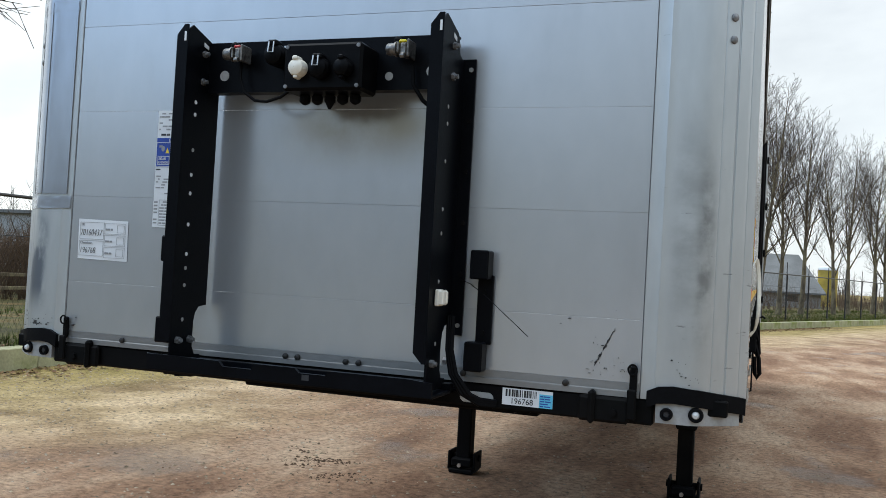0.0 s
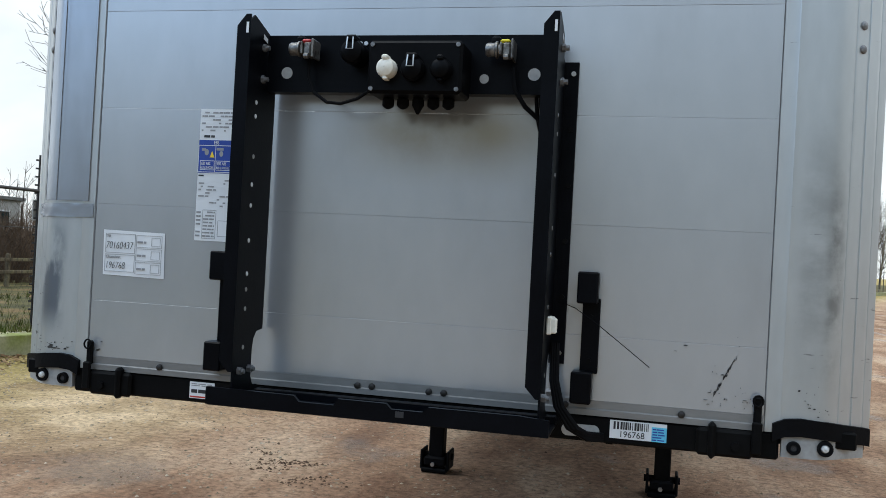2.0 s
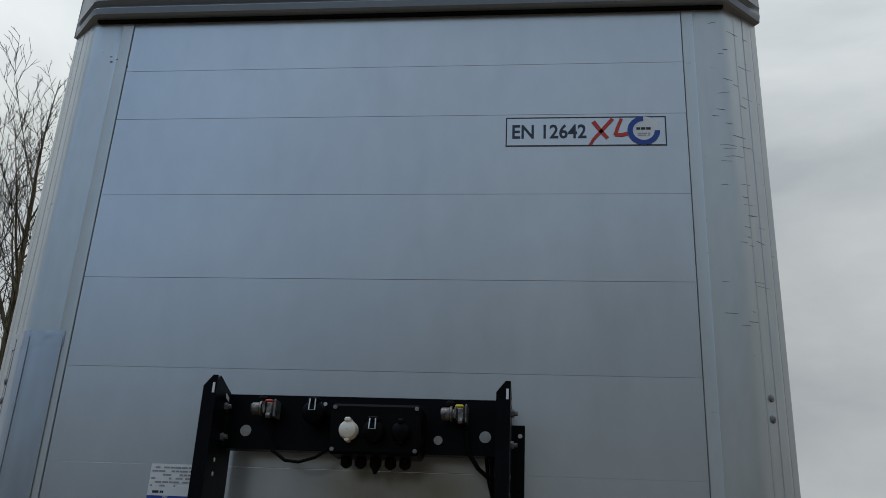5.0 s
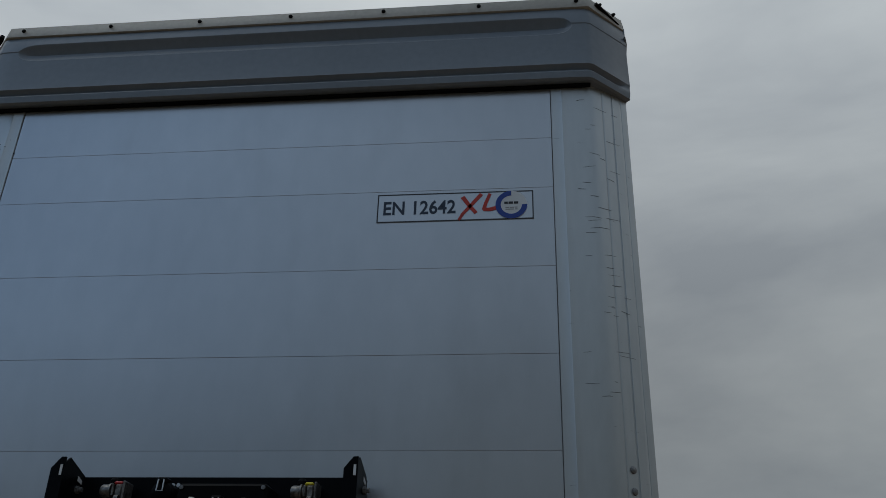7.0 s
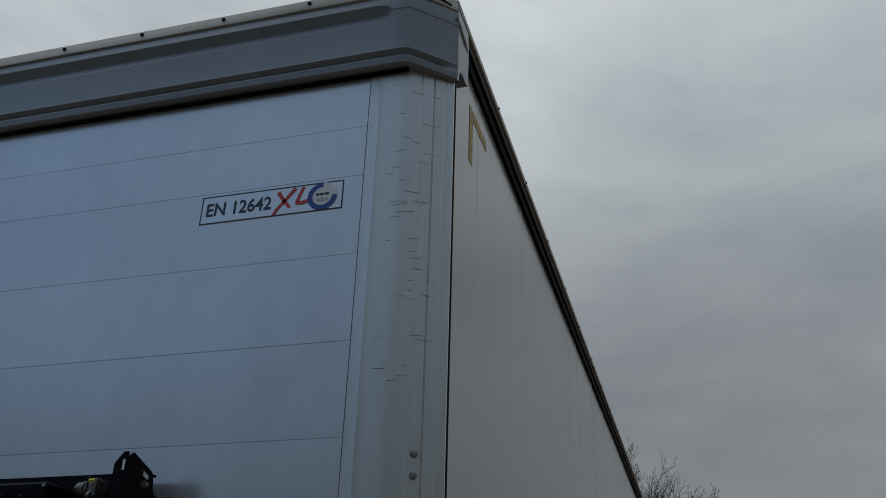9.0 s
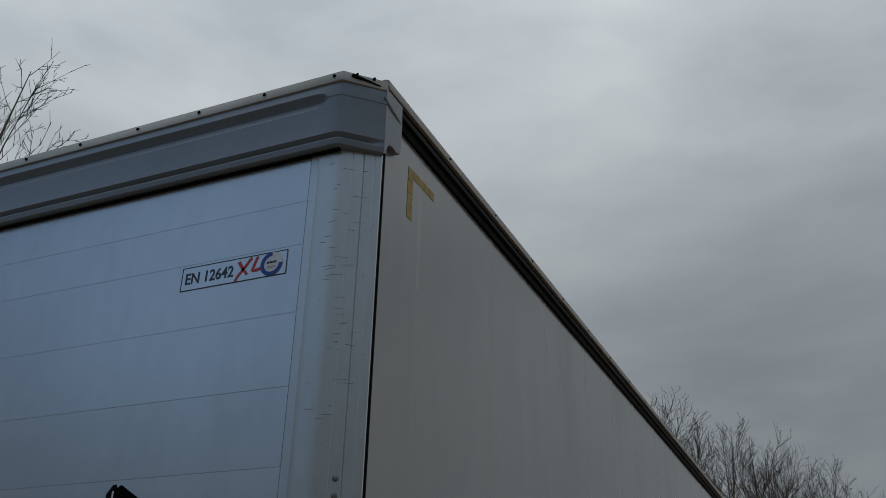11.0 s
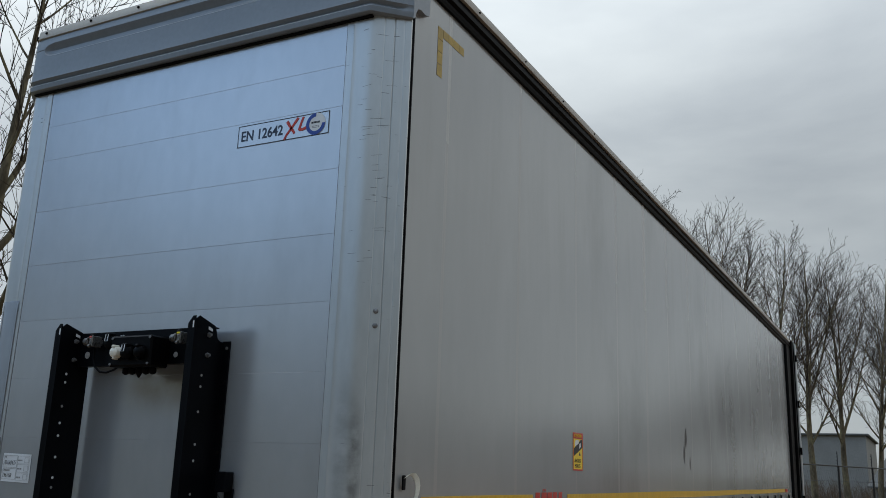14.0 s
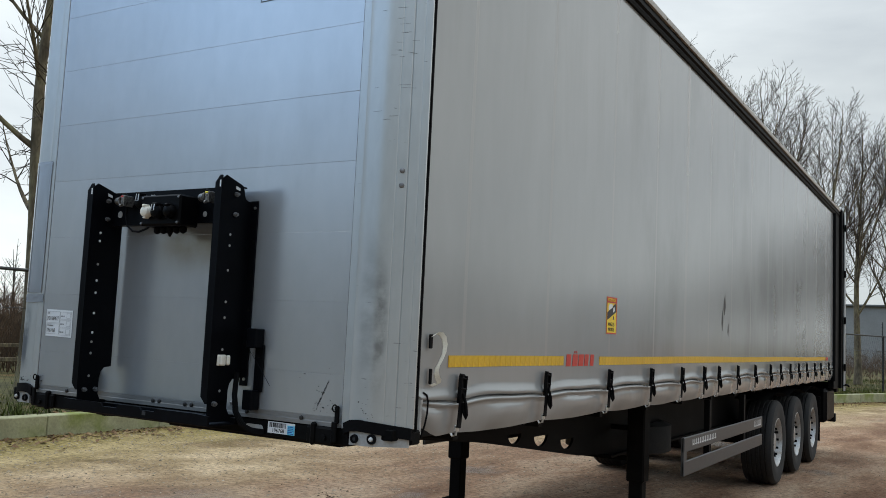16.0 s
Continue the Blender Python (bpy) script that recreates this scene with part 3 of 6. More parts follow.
def corner_post(sign):
    """Aluminium corner: a flat front, a soft bend and a broad slanted face with upright grooves."""
    outline = [(1.0108 if sign > 0 else 1.0075, 0.001), (1.0123 if sign > 0 else 1.009, -0.002), (1.046, -0.002), (1.050, -0.0036), (1.054, -0.002)]
    (xa, ya), (xb, yb) = BEND[sign]
    for k in range(25):
        x = 1.07 + (xb - 1.07) * k / 24
        d = {14: 0.0015, 18: 0.0035, 22: 0.001}.get(k, 0.0)
        if d:
            outline += [(x - 0.003, corner_y(sign * (x - 0.003))), (x - 0.001, corner_y(sign * x) + d), (x + 0.001, corner_y(sign * x) + d), (x + 0.003, corner_y(sign * (x + 0.003)))]
        else:
            outline.append((x, corner_y(sign * x)))
    end = corner_y(sign * xb)
    outline += [(xb + 0.004, end + 0.004), (xb + 0.004, end + 0.012), (xb, end + 0.014), (xb - 0.03, end + 0.014), (1.13, 0.03), (1.0123 if sign > 0 else 1.009, 0.03)]
    outline = [(sign * x, y) for x, y in outline]
    return Geo().prism(outline if sign > 0 else outline[::-1], "z", 1.36, FRONT_TOP + 0.09)


posts_xy = {}
for s in (1, -1):
    posts_xy[s] = part("corner_post", corner_post(s), CORNER, trailer, "scuffed aluminium corner post", smooth=24)
    edge = corner_y(s * BEND[s][1][0]) + 0.014
    for a, b, mat in ((0.0005, 0.008, RUBBER), (0.0085, 0.0125, DULL), (0.013, 0.024, RUBBER)):
        part("edge_seal", Geo().box(s * (BEND[s][1][0] - 0.03), s * (BEND[s][1][0] + (0.004 if mat is RUBBER else -0.002)), edge + a, edge + b, 1.36, FRONT_TOP + 0.04, 0.002), mat, posts_xy[s])
    part("seam_seal", Geo().box(s * 1.0094 if s > 0 else -1.0072, s * 1.0107 if s > 0 else -1.0049, -0.0004, 0.02, BOTTOM, FRONT_TOP), SCRAPE, posts_xy[s])
    for z in (2.376, 2.439):
        x = 1.215 if s > 0 else 1.232
        y, nx, ny = corner_y(s * x), 0.69, -0.72
        part("rivet", Geo().tube([(s * x, y, z), (s * (x + 0.004 * nx), y + 0.004 * ny, z), (s * (x + 0.007 * nx), y + 0.007 * ny, z)], [0.012, 0.011, 0.005], 12), DULL, posts_xy[s])

# repair film and scuffed strip on the corner beside the paper label
film = part("repair_film", Geo().sheet(lambda u, v: (-1.222 + 0.190 * u, corner_y(-1.222 + 0.190 * u, 0.003) - 0.0012 * abs(noise.noise((u * 6, v * 9, 0))), 1.885 + 0.67 * v), 6, 26), SMEAR, trailer, "wrinkled clear repair film on the corner")
for x in (-1.222, -1.150, -1.032):
    part("film_edge", Geo().tube([(x, corner_y(x, 0.0035), z) for z in (1.885, 2.15, 2.4, 2.58)], 0.0011, 5), DULL, film)
part("tape", Geo().sheet(lambda u, v: (-1.265 + 0.252 * u, corner_y(-1.265 + 0.252 * u, 0.003) - 0.002 * abs(noise.noise((u * 9, v * 3, 5))), 1.830 + 0.043 * v + 0.004 * u), 22, 5), SMEAR, film)
part("tape", Geo().sheet(lambda u, v: (-1.250 + 0.222 * u, corner_y(-1.250 + 0.222 * u, 0.003) - 0.002 * abs(noise.noise((u * 9, v * 3, 8))), 2.545 + 0.055 * v), 18, 5), SMEAR, film)

# sill rail, dark beam and corner lamp plates under the front wall
sill = part("sill_rail", Geo().prism([(-0.006, 1.360), (-0.006, 1.376), (-0.001, 1.379), (-0.001, 1.400), (0.04, 1.400), (0.04, 1.360)][::-1], "x", -1.004, 1.009), ALU, trailer, "bare aluminium sill rail")
for x in (-0.752, -0.112, -0.068, 0.102, 0.146, 0.49, 0.80):
    b = part("screw", Geo().tube([(x, -0.004, 1.384), (x, -0.009, 1.384), (x, -0.011, 1.384)], [0.010, 0.009, 0.004], 12), MAST, sill)
beam = part("front_beam", Geo().box(-1.05, 1.05, 0.0, 0.12, 1.287, 1.359, 0.006), CHASSIS, trailer, "black steel front beam")
part("beam_slot", Geo().prism([(0.535 + (0.035 if math.cos(a) > 0 else -0.035) + 0.017 * math.cos(a), 1.316 + 0.017 * math.sin(a)) for a in [2 * math.pi * (k + 0.5) / 16 for k in range(16)]], "y", -0.002, 0.006), PLATE, beam)
for s in (1, -1):
    far = BEND[s][1][0] - 0.012
    face = [1.055, 1.10, 1.14, 1.165, 1.20, 1.24, far]
    plan = [(s * x, corner_y(s * x, 0.002)) for x in face] + [(s * x, corner_y(s * x) + 0.016) for x in face[::-1]]
    lamp_plate = part("lamp_plate", Geo().prism(plan[:: 1 if s > 0 else -1], "z", 1.298, 1.362), PLATE, trailer, "light grey plate with two marker lamps")
    strip = [(x, z, corner_y(s * x)) for x, z in ((1.03, 1.372), (1.06, 1.386), (1.10, 1.390), (1.17, 1.384), (1.225, 1.374), (far, 1.366), (far + 0.016, 1.362))]
    top = [(s * x, y - 0.014, z + 0.012) for x, z, y in strip]
    bot = [(s * x, y - 0.014, z - 0.034) for x, z, y in strip]
    g, n = Geo(), len(strip)
    back = [(x, y + 0.03, z) for x, y, z in top], [(x, y + 0.03, z) for x, y, z in bot]
    g.add(top + bot + back[0] + back[1], [(k, k + 1, n + k + 1, n + k) for k in range(n - 1)] + [(2 * n + k, 2 * n + k + 1, k + 1, k) for k in range(n - 1)] + [(n + k, n + k + 1, 3 * n + k + 1, 3 * n + k) for k in range(n - 1)] + [(2 * n + k + 1, 2 * n + k, 3 * n + k, 3 * n + k + 1) for k in range(n - 1)] + [(0, n, 3 * n, 2 * n), (n - 1, 3 * n - 1, 4 * n - 1, 2 * n - 1)])
    part("bumper_strip", g, RUBBER, lamp_plate, "curved black rubber strip")
    for x, r, glass in ((1.085, 0.017, False), (1.163, 0.020, True)):
        lamp = part("marker_lamp", Geo().lathe([(-0.006, r * 0.55), (-0.012, r * 0.6), (-0.012, r), (0.0, r * 1.05)], (s * x, corner_y(s * x, 0.002), 1.324 + 0.004 * (x > 1.1)), "y", 18), RUBBER, lamp_plate)
        part("lens", Geo().lathe([(-0.018 if glass else -0.008, 0.0005), (-0.016 if glass else -0.008, r * 0.4), (-0.006, r * 0.58)], (s * x, corner_y(s * x, 0.002), 1.324 + 0.004 * (x > 1.1)), "y", 18), LAMP if glass else INK, lamp)
    part("corner_skirt", Geo().box(s * 1.22, s * (far + 0.008), corner_y(s * far) + 0.018, 0.19, 1.305, 1.365, 0.008), CHASSIS, lamp_plate)
    # upright lashing hook beside each corner
    hook = part("lashing_hook", Geo().box(s * 0.982, s * 1.002, -0.018, -0.002, 1.375, 1.450, 0.005).box(s * 0.978, s * 1.004, -0.030, -0.018, 1.30, 1.385, 0.004), CHASSIS, trailer, "black steel lashing hook")
    part("ring", Geo().tube([(s * 0.991 + 0.012 * math.cos(a), -0.026, 1.440 + 0.014 * math.sin(a)) for a in [k * math.pi / 8 for k in range(17)]], 0.003, 6), CHASSIS, hook)
    bracket = part("tow_bracket", Geo().box(s * 0.84, s * 0.985, -0.02, 0.0, 1.285, 1.358, 0.008).box(s * 0.87, s * 0.89, -0.035, 0.0, 1.28, 1.375, 0.008), CHASSIS, trailer, "black bracket under the front wall")
    part("nut", Geo().cyl((s * 0.94, -0.02, 1.316), (s * 0.94, -0.03, 1.316), 0.012, 6), CHASSIS, bracket)

# ---- roof cover over the front wall ----
# plan of the hood: straight front, cut corners, short returns along the sides; with each point how deep the lower and the upper groove run there
HOOD = [(-1.302, 0.104, 0, 0), (-1.284, 0.086, 0, 0), (-1.268, 0.070, 0.6, 0), (-1.255, 0.057, 1, 0), (-1.160, -0.036, 1, 0), (-1.143, -0.043, 1, 0)]
HOOD += [(x, -0.045, 1, e) for x, e in ((-1.075, 0), (-1.062, 0.45), (-1.045, 0.75), (-1.015, 0.95), (-0.97, 1), (0.0, 1), (1.0, 1), (1.045, 0.95), (1.070, 0.75), (1.084, 0.45), (1.096, 0))]
HOOD += [(1.148, -0.043, 1, 0), (1.165, -0.036, 1, 0), (1.255, 0.052, 1, 0), (1.270, 0.067, 0.6, 0), (1.286, 0.083, 0, 0), (1.304, 0.101, 0, 0)]
# height, push outwards where there is no groove, depth of the lower and of the upper groove
HOOD_LEVELS = [(3.817, -0.008, 0, 0), (3.822, 0.001, 0, 0), (3.834, 0.003, 0, 0), (3.846, 0.005, 0.0, 0), (3.850, 0.005, 0.002, 0), (3.861, 0.004, 0.014, 0), (3.865, 0.004, 0.015, 0), (3.876, 0.005, 0.003, 0), (3.880, 0.007, 0, 0), (3.888, 0.006, 0, 0), (3.96, 0.004, 0, 0), (4.014, 0.003, 0, 0)]
HOOD_LEVELS += [(4.021, 0.003, 0, 0), (4.025, 0.003, 0, 0.004), (4.034, 0.003, 0, 0.014), (4.056, 0.003, 0, 0.021), (4.064, 0.003, 0, 0.022), (4.088, 0.003, 0, 0.008), (4.097, 0.004, 0, 0.001), (4.101, 0.005, 0, 0), (4.108, 0.004, 0, 0), (4.146, -0.002, 0, 0)]


def outward(plan):
    norm = []
    for k in range(len(plan)):
        a, b, c = (Vector(plan[j][:2]) for j in (max(k - 1, 0), k, min(k + 1, len(plan) - 1)))
        d = ((b - a).normalized() if k else Vector((0, 0))) + ((c - b).normalized() if k < len(plan) - 1 else Vector((0, 0)))
        norm.append(Vector((d.y, -d.x)).normalized())
    return norm


def shell(rings_out, rings_in, m):
    """A closed shell between two sets of upright point columns, m points each."""
    n, f = len(rings_out) // m, []
    for k in range(n - 1):
        for j in range(m - 1):
            a = k * m + j
            f += [(a, a + m, a + m + 1, a + 1), (a + n * m + 1, a + n * m + m + 1, a + n * m + m, a + n * m)]
        for j in (0, m - 1):
            a = k * m + j
            f.append((a, a + n * m, a + n * m + m, a + m))
    for k in (0, n - 1):
        for j in range(m - 1):
            a = k * m + j
            f.append((a, a + 1, a + n * m + 1, a + n * m))
    return Geo().add(rings_out + rings_in, f)


def pressed_hood(thick=0.05):
    """The hood's skin with a groove right round its lower edge and a long one with round ends above."""
    face, inner = [], []
    for (x, y, low, high), nn in zip(HOOD, outward(HOOD)):
        for z, push, dl, dh in HOOD_LEVELS:
            if 4.02 < z < 4.102:
                z = 4.061 + (z - 4.061) * (0.25 + 0.75 * high)
            d = push - dl * low - dh * high
            face.append((x + nn.x * d, y + nn.y * d, z))
            inner.append((x - nn.x * thick, y - nn.y * thick, z))
    return shell(face, inner, len(HOOD_LEVELS))


def hood_band(levels, plan, thick=0.03):
    """A plain strip: (z, outward push) pairs drawn round a plan."""
    face, inner = [], []
    for (x, y), nn in zip(plan, outward(plan)):
        for z, push in levels:
            face.append((x + nn.x * push, y + nn.y * push, z))
            inner.append((x + nn.x * (push - thick), y + nn.y * (push - thick), z))
    return shell(face, inner, len(levels))


hood = part("roof_hood", pressed_hood(), COVER, trailer, "grey-blue plastic hood over the front wall", smooth=22)
# black strip added in place of the shaded gap below the hood
part("gap_seal", Geo().box(-1.150, 1.155, -0.020, -0.001, 3.806, 3.815, 0.002), RUBBER, hood, "black strip standing in for the shade under the hood")
edge_plan = [(-1.288, 0.12), (-1.288, 0.098), (-1.140, -0.042), (1.157, -0.042), (1.292, 0.098), (1.292, 0.12)]
roof_edge = part("roof_edge", hood_band([(4.143, 0.006), (4.146, 0.010), (4.196, 0.004), (4.206, -0.010), (4.209, -0.04)], edge_plan, 0.02), CREAM, trailer, "cream roof edge strip with rivets", smooth=50)
for k in range(7):
    x = -1.081 + 0.3665 * k
    part("rivet", Geo().tube([(x, -0.047, 4.176), (x, -0.053, 4.176), (x, -0.056, 4.176)], [0.0085, 0.0075, 0.004], 10), CHASSIS, roof_edge)
for s in (1, -1):
    part("bracket", Geo().tube([(s * 1.190, -0.020, 4.182), (s * 1.205, -0.004, 4.176), (s * 1.235, 0.026, 4.172), (s * 1.282, 0.078, 4.160)], [0.009, 0.010, 0.006, 0.004], 6), CHASSIS, roof_edge)
    for t in (0.2, 0.75):
        x, y = 1.185 + 0.10 * t, -0.024 + 0.104 * t
        part("rivet", Geo().tube([(s * x, y, 4.188), (s * (x + 0.008), y - 0.008, 4.188)], [0.008, 0.005], 8), CHASSIS, roof_edge)
roof = part("roof", Geo().sheet(lambda u, v: (-1.28 + 2.56 * u, 0.115 + 13.62 * v, 4.192 + 0.03 * math.sin(math.pi * u)), 16, 24), CREAM, trailer, "cream roof sheet", smooth=60)
for s in (1, -1):
    back = [(0.098, 3.820), (0.116, 3.826), (0.126, 3.862), (0.142, 3.886), (0.170, 3.894), (0.215, 3.890), (0.250, 3.902), (0.256, 4.034), (0.250, 4.155), (0.098, 4.155)]
    flank = part("hood_return", Geo().prism(back, "x", s * 1.272, s * 1.305), COVER, hood)
    part("pressed_ridge", Geo().tube([(s * 1.302, 0.082, 4.103), (s * 1.304, 0.105, 4.086), (s * 1.304, 0.150, 4.074), (s * 1.304, 0.200, 4.066), (s * 1.302, 0.246, 4.058)], [0.003, 0.008, 0.009, 0.008, 0.004], 8), COVER, flank)
    rail = part("curtain_rail", Geo().prism([(s * x, z) for x, z in ((1.235, 4.052), (1.290, 4.052), (1.297, 4.070), (1.284, 4.080), (1.284, 4.100), (1.301, 4.110), (1.301, 4.136), (1.286, 4.146), (1.286, 4.172), (1.235, 4.172))][:: 1 if s > 0 else -1], "y", 0.260, 13.72), CHASSIS, trailer, "dark curtain rail under the roof edge")
    cap = part("roof_edge_strip", Geo().prism([(s * x, z) for x, z in ((1.24, 4.174), (1.304, 4.172), (1.306, 4.18), (1.298, 4.222), (1.28, 4.230), (1.24, 4.230))][:: 1 if s > 0 else -1], "y", 0.122, 13.74), CREAM, trailer, "cream roof edge strip along the side")
    for k in range(21):
        y = 0.796 + 0.647 * k
        part("rivet", Geo().tube([(s * 1.300, y, 4.194), (s * 1.309, y, 4.194)], [0.008, 0.005], 8), CHASSIS, cap)

# ---- side curtains ----
BUCKLES = [0.505, 1.434, 2.40, 3.25, 4.03, 4.70, 5.21, 5.96, 6.77, 7.59, 8.21, 8.86, 9.49, 10.14, 10.85, 11.46, 12.32]
WELDS = [0.525, 1.456, 2.41, 3.32, 4.14, 4.9, 5.75, 6.6, 7.5, 8.4, 9.3, 10.2, 11.1, 12.1]


def curtain(sign):
    """A hanging tarpaulin: flat above, a sharp crease between the buckles and a slack hem."""
    ys = [0.152 + (12.94 - 0.152) * k / 420 for k in range(421)]
    low = [0.0, 0.25, 0.55, 0.80, 1.0]
    near = [-0.034, -0.026, -0.019, -0.013, -0.008, -0.005, -0.0025, 0.0, 0.0025, 0.005, 0.008, 0.013, 0.020, 0.030, 0.045, 0.065]
    high = [0.30, 0.40, 0.55, 0.75, 1.0, 1.3, 1.6, 1.9, 2.2, 2.5, 2.737]
    v, n = [], len(low) + len(near) + len(high)
    for y in ys:
        gap = [b for b in BUCKLES if b <= y]
        a = gap[-1] if gap else BUCKLES[0] - 0.9
        b = next((q for q in BUCKLES if q > y), BUCKLES[-1] + 0.85)
        sag = math.sin(math.pi * min(1, max(0, (y - a) / (b - a))))
        tie = (1 - sag) ** 3
        wave = noise.noise((y * 2.3, 0.4, 9.0))
        crease = 0.150 + (0.017 + 0.014 * wave) * sag
        hem = 0.010 * (1 - sag) - 0.004 * sag
        rows = [hem + (crease - 0.045 - hem) * q for q in low] + [crease + q for q in near] + high
        for h in rows:
            o = h - crease
            x = 1.274 + 0.004 * noise.noise((y * 0.45, h * 0.5, 2.0))
            if h < 0.30:
                # a ridge over the fold, the fold itself, and a slack roll that turns under
                x += 0.013 * math.exp(-((o - 0.020) / 0.018) ** 2) * (0.4 + 0.6 * sag)
                x -= 0.022 * math.exp(-(o / 0.0036) ** 2) * (0.55 + 0.45 * sag)
                x += (0.012 + 0.006 * wave) * math.exp(-((o + 0.016) / 0.010) ** 2)
                x -= 0.007 * math.exp(-((o + 0.034) / 0.012) ** 2) * sag
                if o < -0.03:
                    t = min(1.0, max(0.0, h / (crease - 0.03)))
                    x += 0.012 * math.sin(math.pi * t) * sag - 0.034 * (1 - t) ** 1.4 * (0.5 + 0.5 * sag) + 0.007 * noise.noise((y * 5, h * 16, 3.0))
                x += 0.0035 * noise.noise((y * 3.0 + h * 20, h * 22, 5.0)) * math.exp(-(o / 0.07) ** 2)
                x -= 0.012 * tie * (h < crease)
            x += 0.0003 * sum(1 for w in WELDS if abs(y - w) < 0.016) * (h > 0.3)
            z = 1.318 + h - (0.0016 * max(0.0, y - 4.0) if h < 0.1 else 0.0)
            at_y = y
            if y < 0.37 and h < 0.18:
                at_y = y + 0.045 * (0.37 - y) / 0.204 * (1 if h < 0.15 else 0.5)
                z += 0.36 * (0.37 - at_y) * (1 - h / 0.18)
            v.append((sign * (x if sign > 0 else x + 0.028), at_y, z))
    f = [(i * n + j, (i + 1) * n + j, (i + 1) * n + j + 1, i * n + j + 1) for i in range(len(ys) - 1) for j in range(n - 1)]
    return Geo().add(v, f)


def buckle():
    """A lever buckle with its strap and hook, at the curtain's face (x = 0) and its top (z = 0)."""
    lever = Geo().prism([(-0.026, -0.19), (-0.016, -0.20), (0.010, -0.19), (0.022, -0.12), (0.026, -0.01), (0.014, 0.0), (-0.022, 0.0), (-0.028, -0.02)], "x", 0.006, 0.012)
    lever.box(0.006, 0.026, -0.028, -0.022, -0.17, -0.01, 0.002).box(0.006, 0.026, 0.016, 0.022, -0.17, -0.01, 0.002)
    lever.cyl((0.018, -0.03, -0.03), (0.018, 0.026, -0.03), 0.007, 10).cyl((0.018, -0.03, -0.10), (0.018, 0.026, -0.10), 0.008, 10)
    strap = Geo().box(0.014, 0.019, -0.020, 0.016, -0.36, -0.10, 0.001)
    tail = Geo().tube([(0.022, 0.0, -0.13), (0.036, 0.008, -0.20), (0.040, 0.018, -0.27), (0.032, 0.026, -0.295), (0.026, 0.020, -0.27), (0.022, 0.006, -0.19)], 0.007, 6)
    hook = Geo().box(0.002, 0.010, -0.020, 0.018, -0.385, -0.345, 0.003).tube([(0.006, 0, -0.38), (0.004, 0, -0.41), (-0.014, 0, -0.42), (-0.022, 0, -0.40)], 0.006, 6)
    eye = Geo()
    for dy in (-0.018, -0.002, 0.014):
        eye.cyl((0.012, dy, -0.358), (0.0145, dy, -0.358), 0.0045, 8)
    return lever, strap, tail, hook, eye


BUCKLE_MESHES = [g.mesh("buckle", mat) for g, mat in zip(buckle(), (CHASSIS, RUBBER, RUBBER, ZINC, INK))]
for s in (1, -1):
    cur = part("curtain", curtain(s), TARP, trailer, "dusty silver-grey tarpaulin side curtain", smooth=60)
    cur.data.materials.append(WELD)
    for poly in cur.data.polygons:
        if poly.center.z > 1.60 and any(abs(poly.center.y - w) < 0.016 for w in WELDS):
            poly.material_index = 1
    for y in BUCKLES:
        turn = pose(s * 1.284, y, 1.592, -7 * s, 0, 0 if s > 0 else 180) @ Matrix.Diagonal((1, 1, 0.66, 1))
        lever = part("buckle", BUCKLE_MESHES[0], CHASSIS, trailer, m=turn)
        for name, me in zip(("strap", "strap_tail", "hook", "rivets"), BUCKLE_MESHES[1:]):
            part(name, me, RUBBER, lever, m=turn)
            bpy.data.objects[lever.name].children[-1].matrix_basis = Matrix.Identity(4)
            bpy.data.objects[lever.name].children[-1].matrix_parent_inverse = Matrix.Identity(4)
# reflective tape: yellow segments along the near curtain, broken by the maker's red lettering
tape_strip = part("reflective_tape", Geo().box(1.2800, 1.2806, 0.402, 0.406, 1.621, 1.671), YELLOW, trailer, "yellow reflective marking tape")
seg_mesh = Geo().box(0, 0.0012, 0.0008, 0.0552, -0.026, 0.026).mesh("segment", YELLOW)
y = 0.402
while y < 12.05:
    if not 1.66 < y < 2.20:
        part("segment", seg_mesh, YELLOW, tape_strip, m=pose(curtain_x(y, 1.646) + 0.0008, y, 1.646 + 0.002 * math.sin(y * 1.7)))
    y += 0.056
# maker's name as plain red blocks
for k, w in enumerate((0.066, 0.076, 0.074, 0.060, 0.056)):
    y0 = 1.725 + 0.092 * k
    letter = Geo().box(0.0, 0.0012, y0, y0 + w, 1.615, 1.683)
    if k == 1:
        letter.box(0.0, 0.0012, y0 + 0.2 * w, y0 + 0.4 * w, 1.689, 1.703).box(0.0, 0.0012, y0 + 0.6 * w, y0 + 0.8 * w, 1.689, 1.703)
    letter.v = [(x + curtain_x(y, z) + 0.0010, y + (z - 1.615) * 0.12, z) for x, y, z in letter.v]
    part("maker_mark", letter, RED, tape_strip, "red maker's mark")
part("end_mark", Geo().box(1.282, 1.284, 12.10, 12.32, 1.621, 1.671), RED, tape_strip)
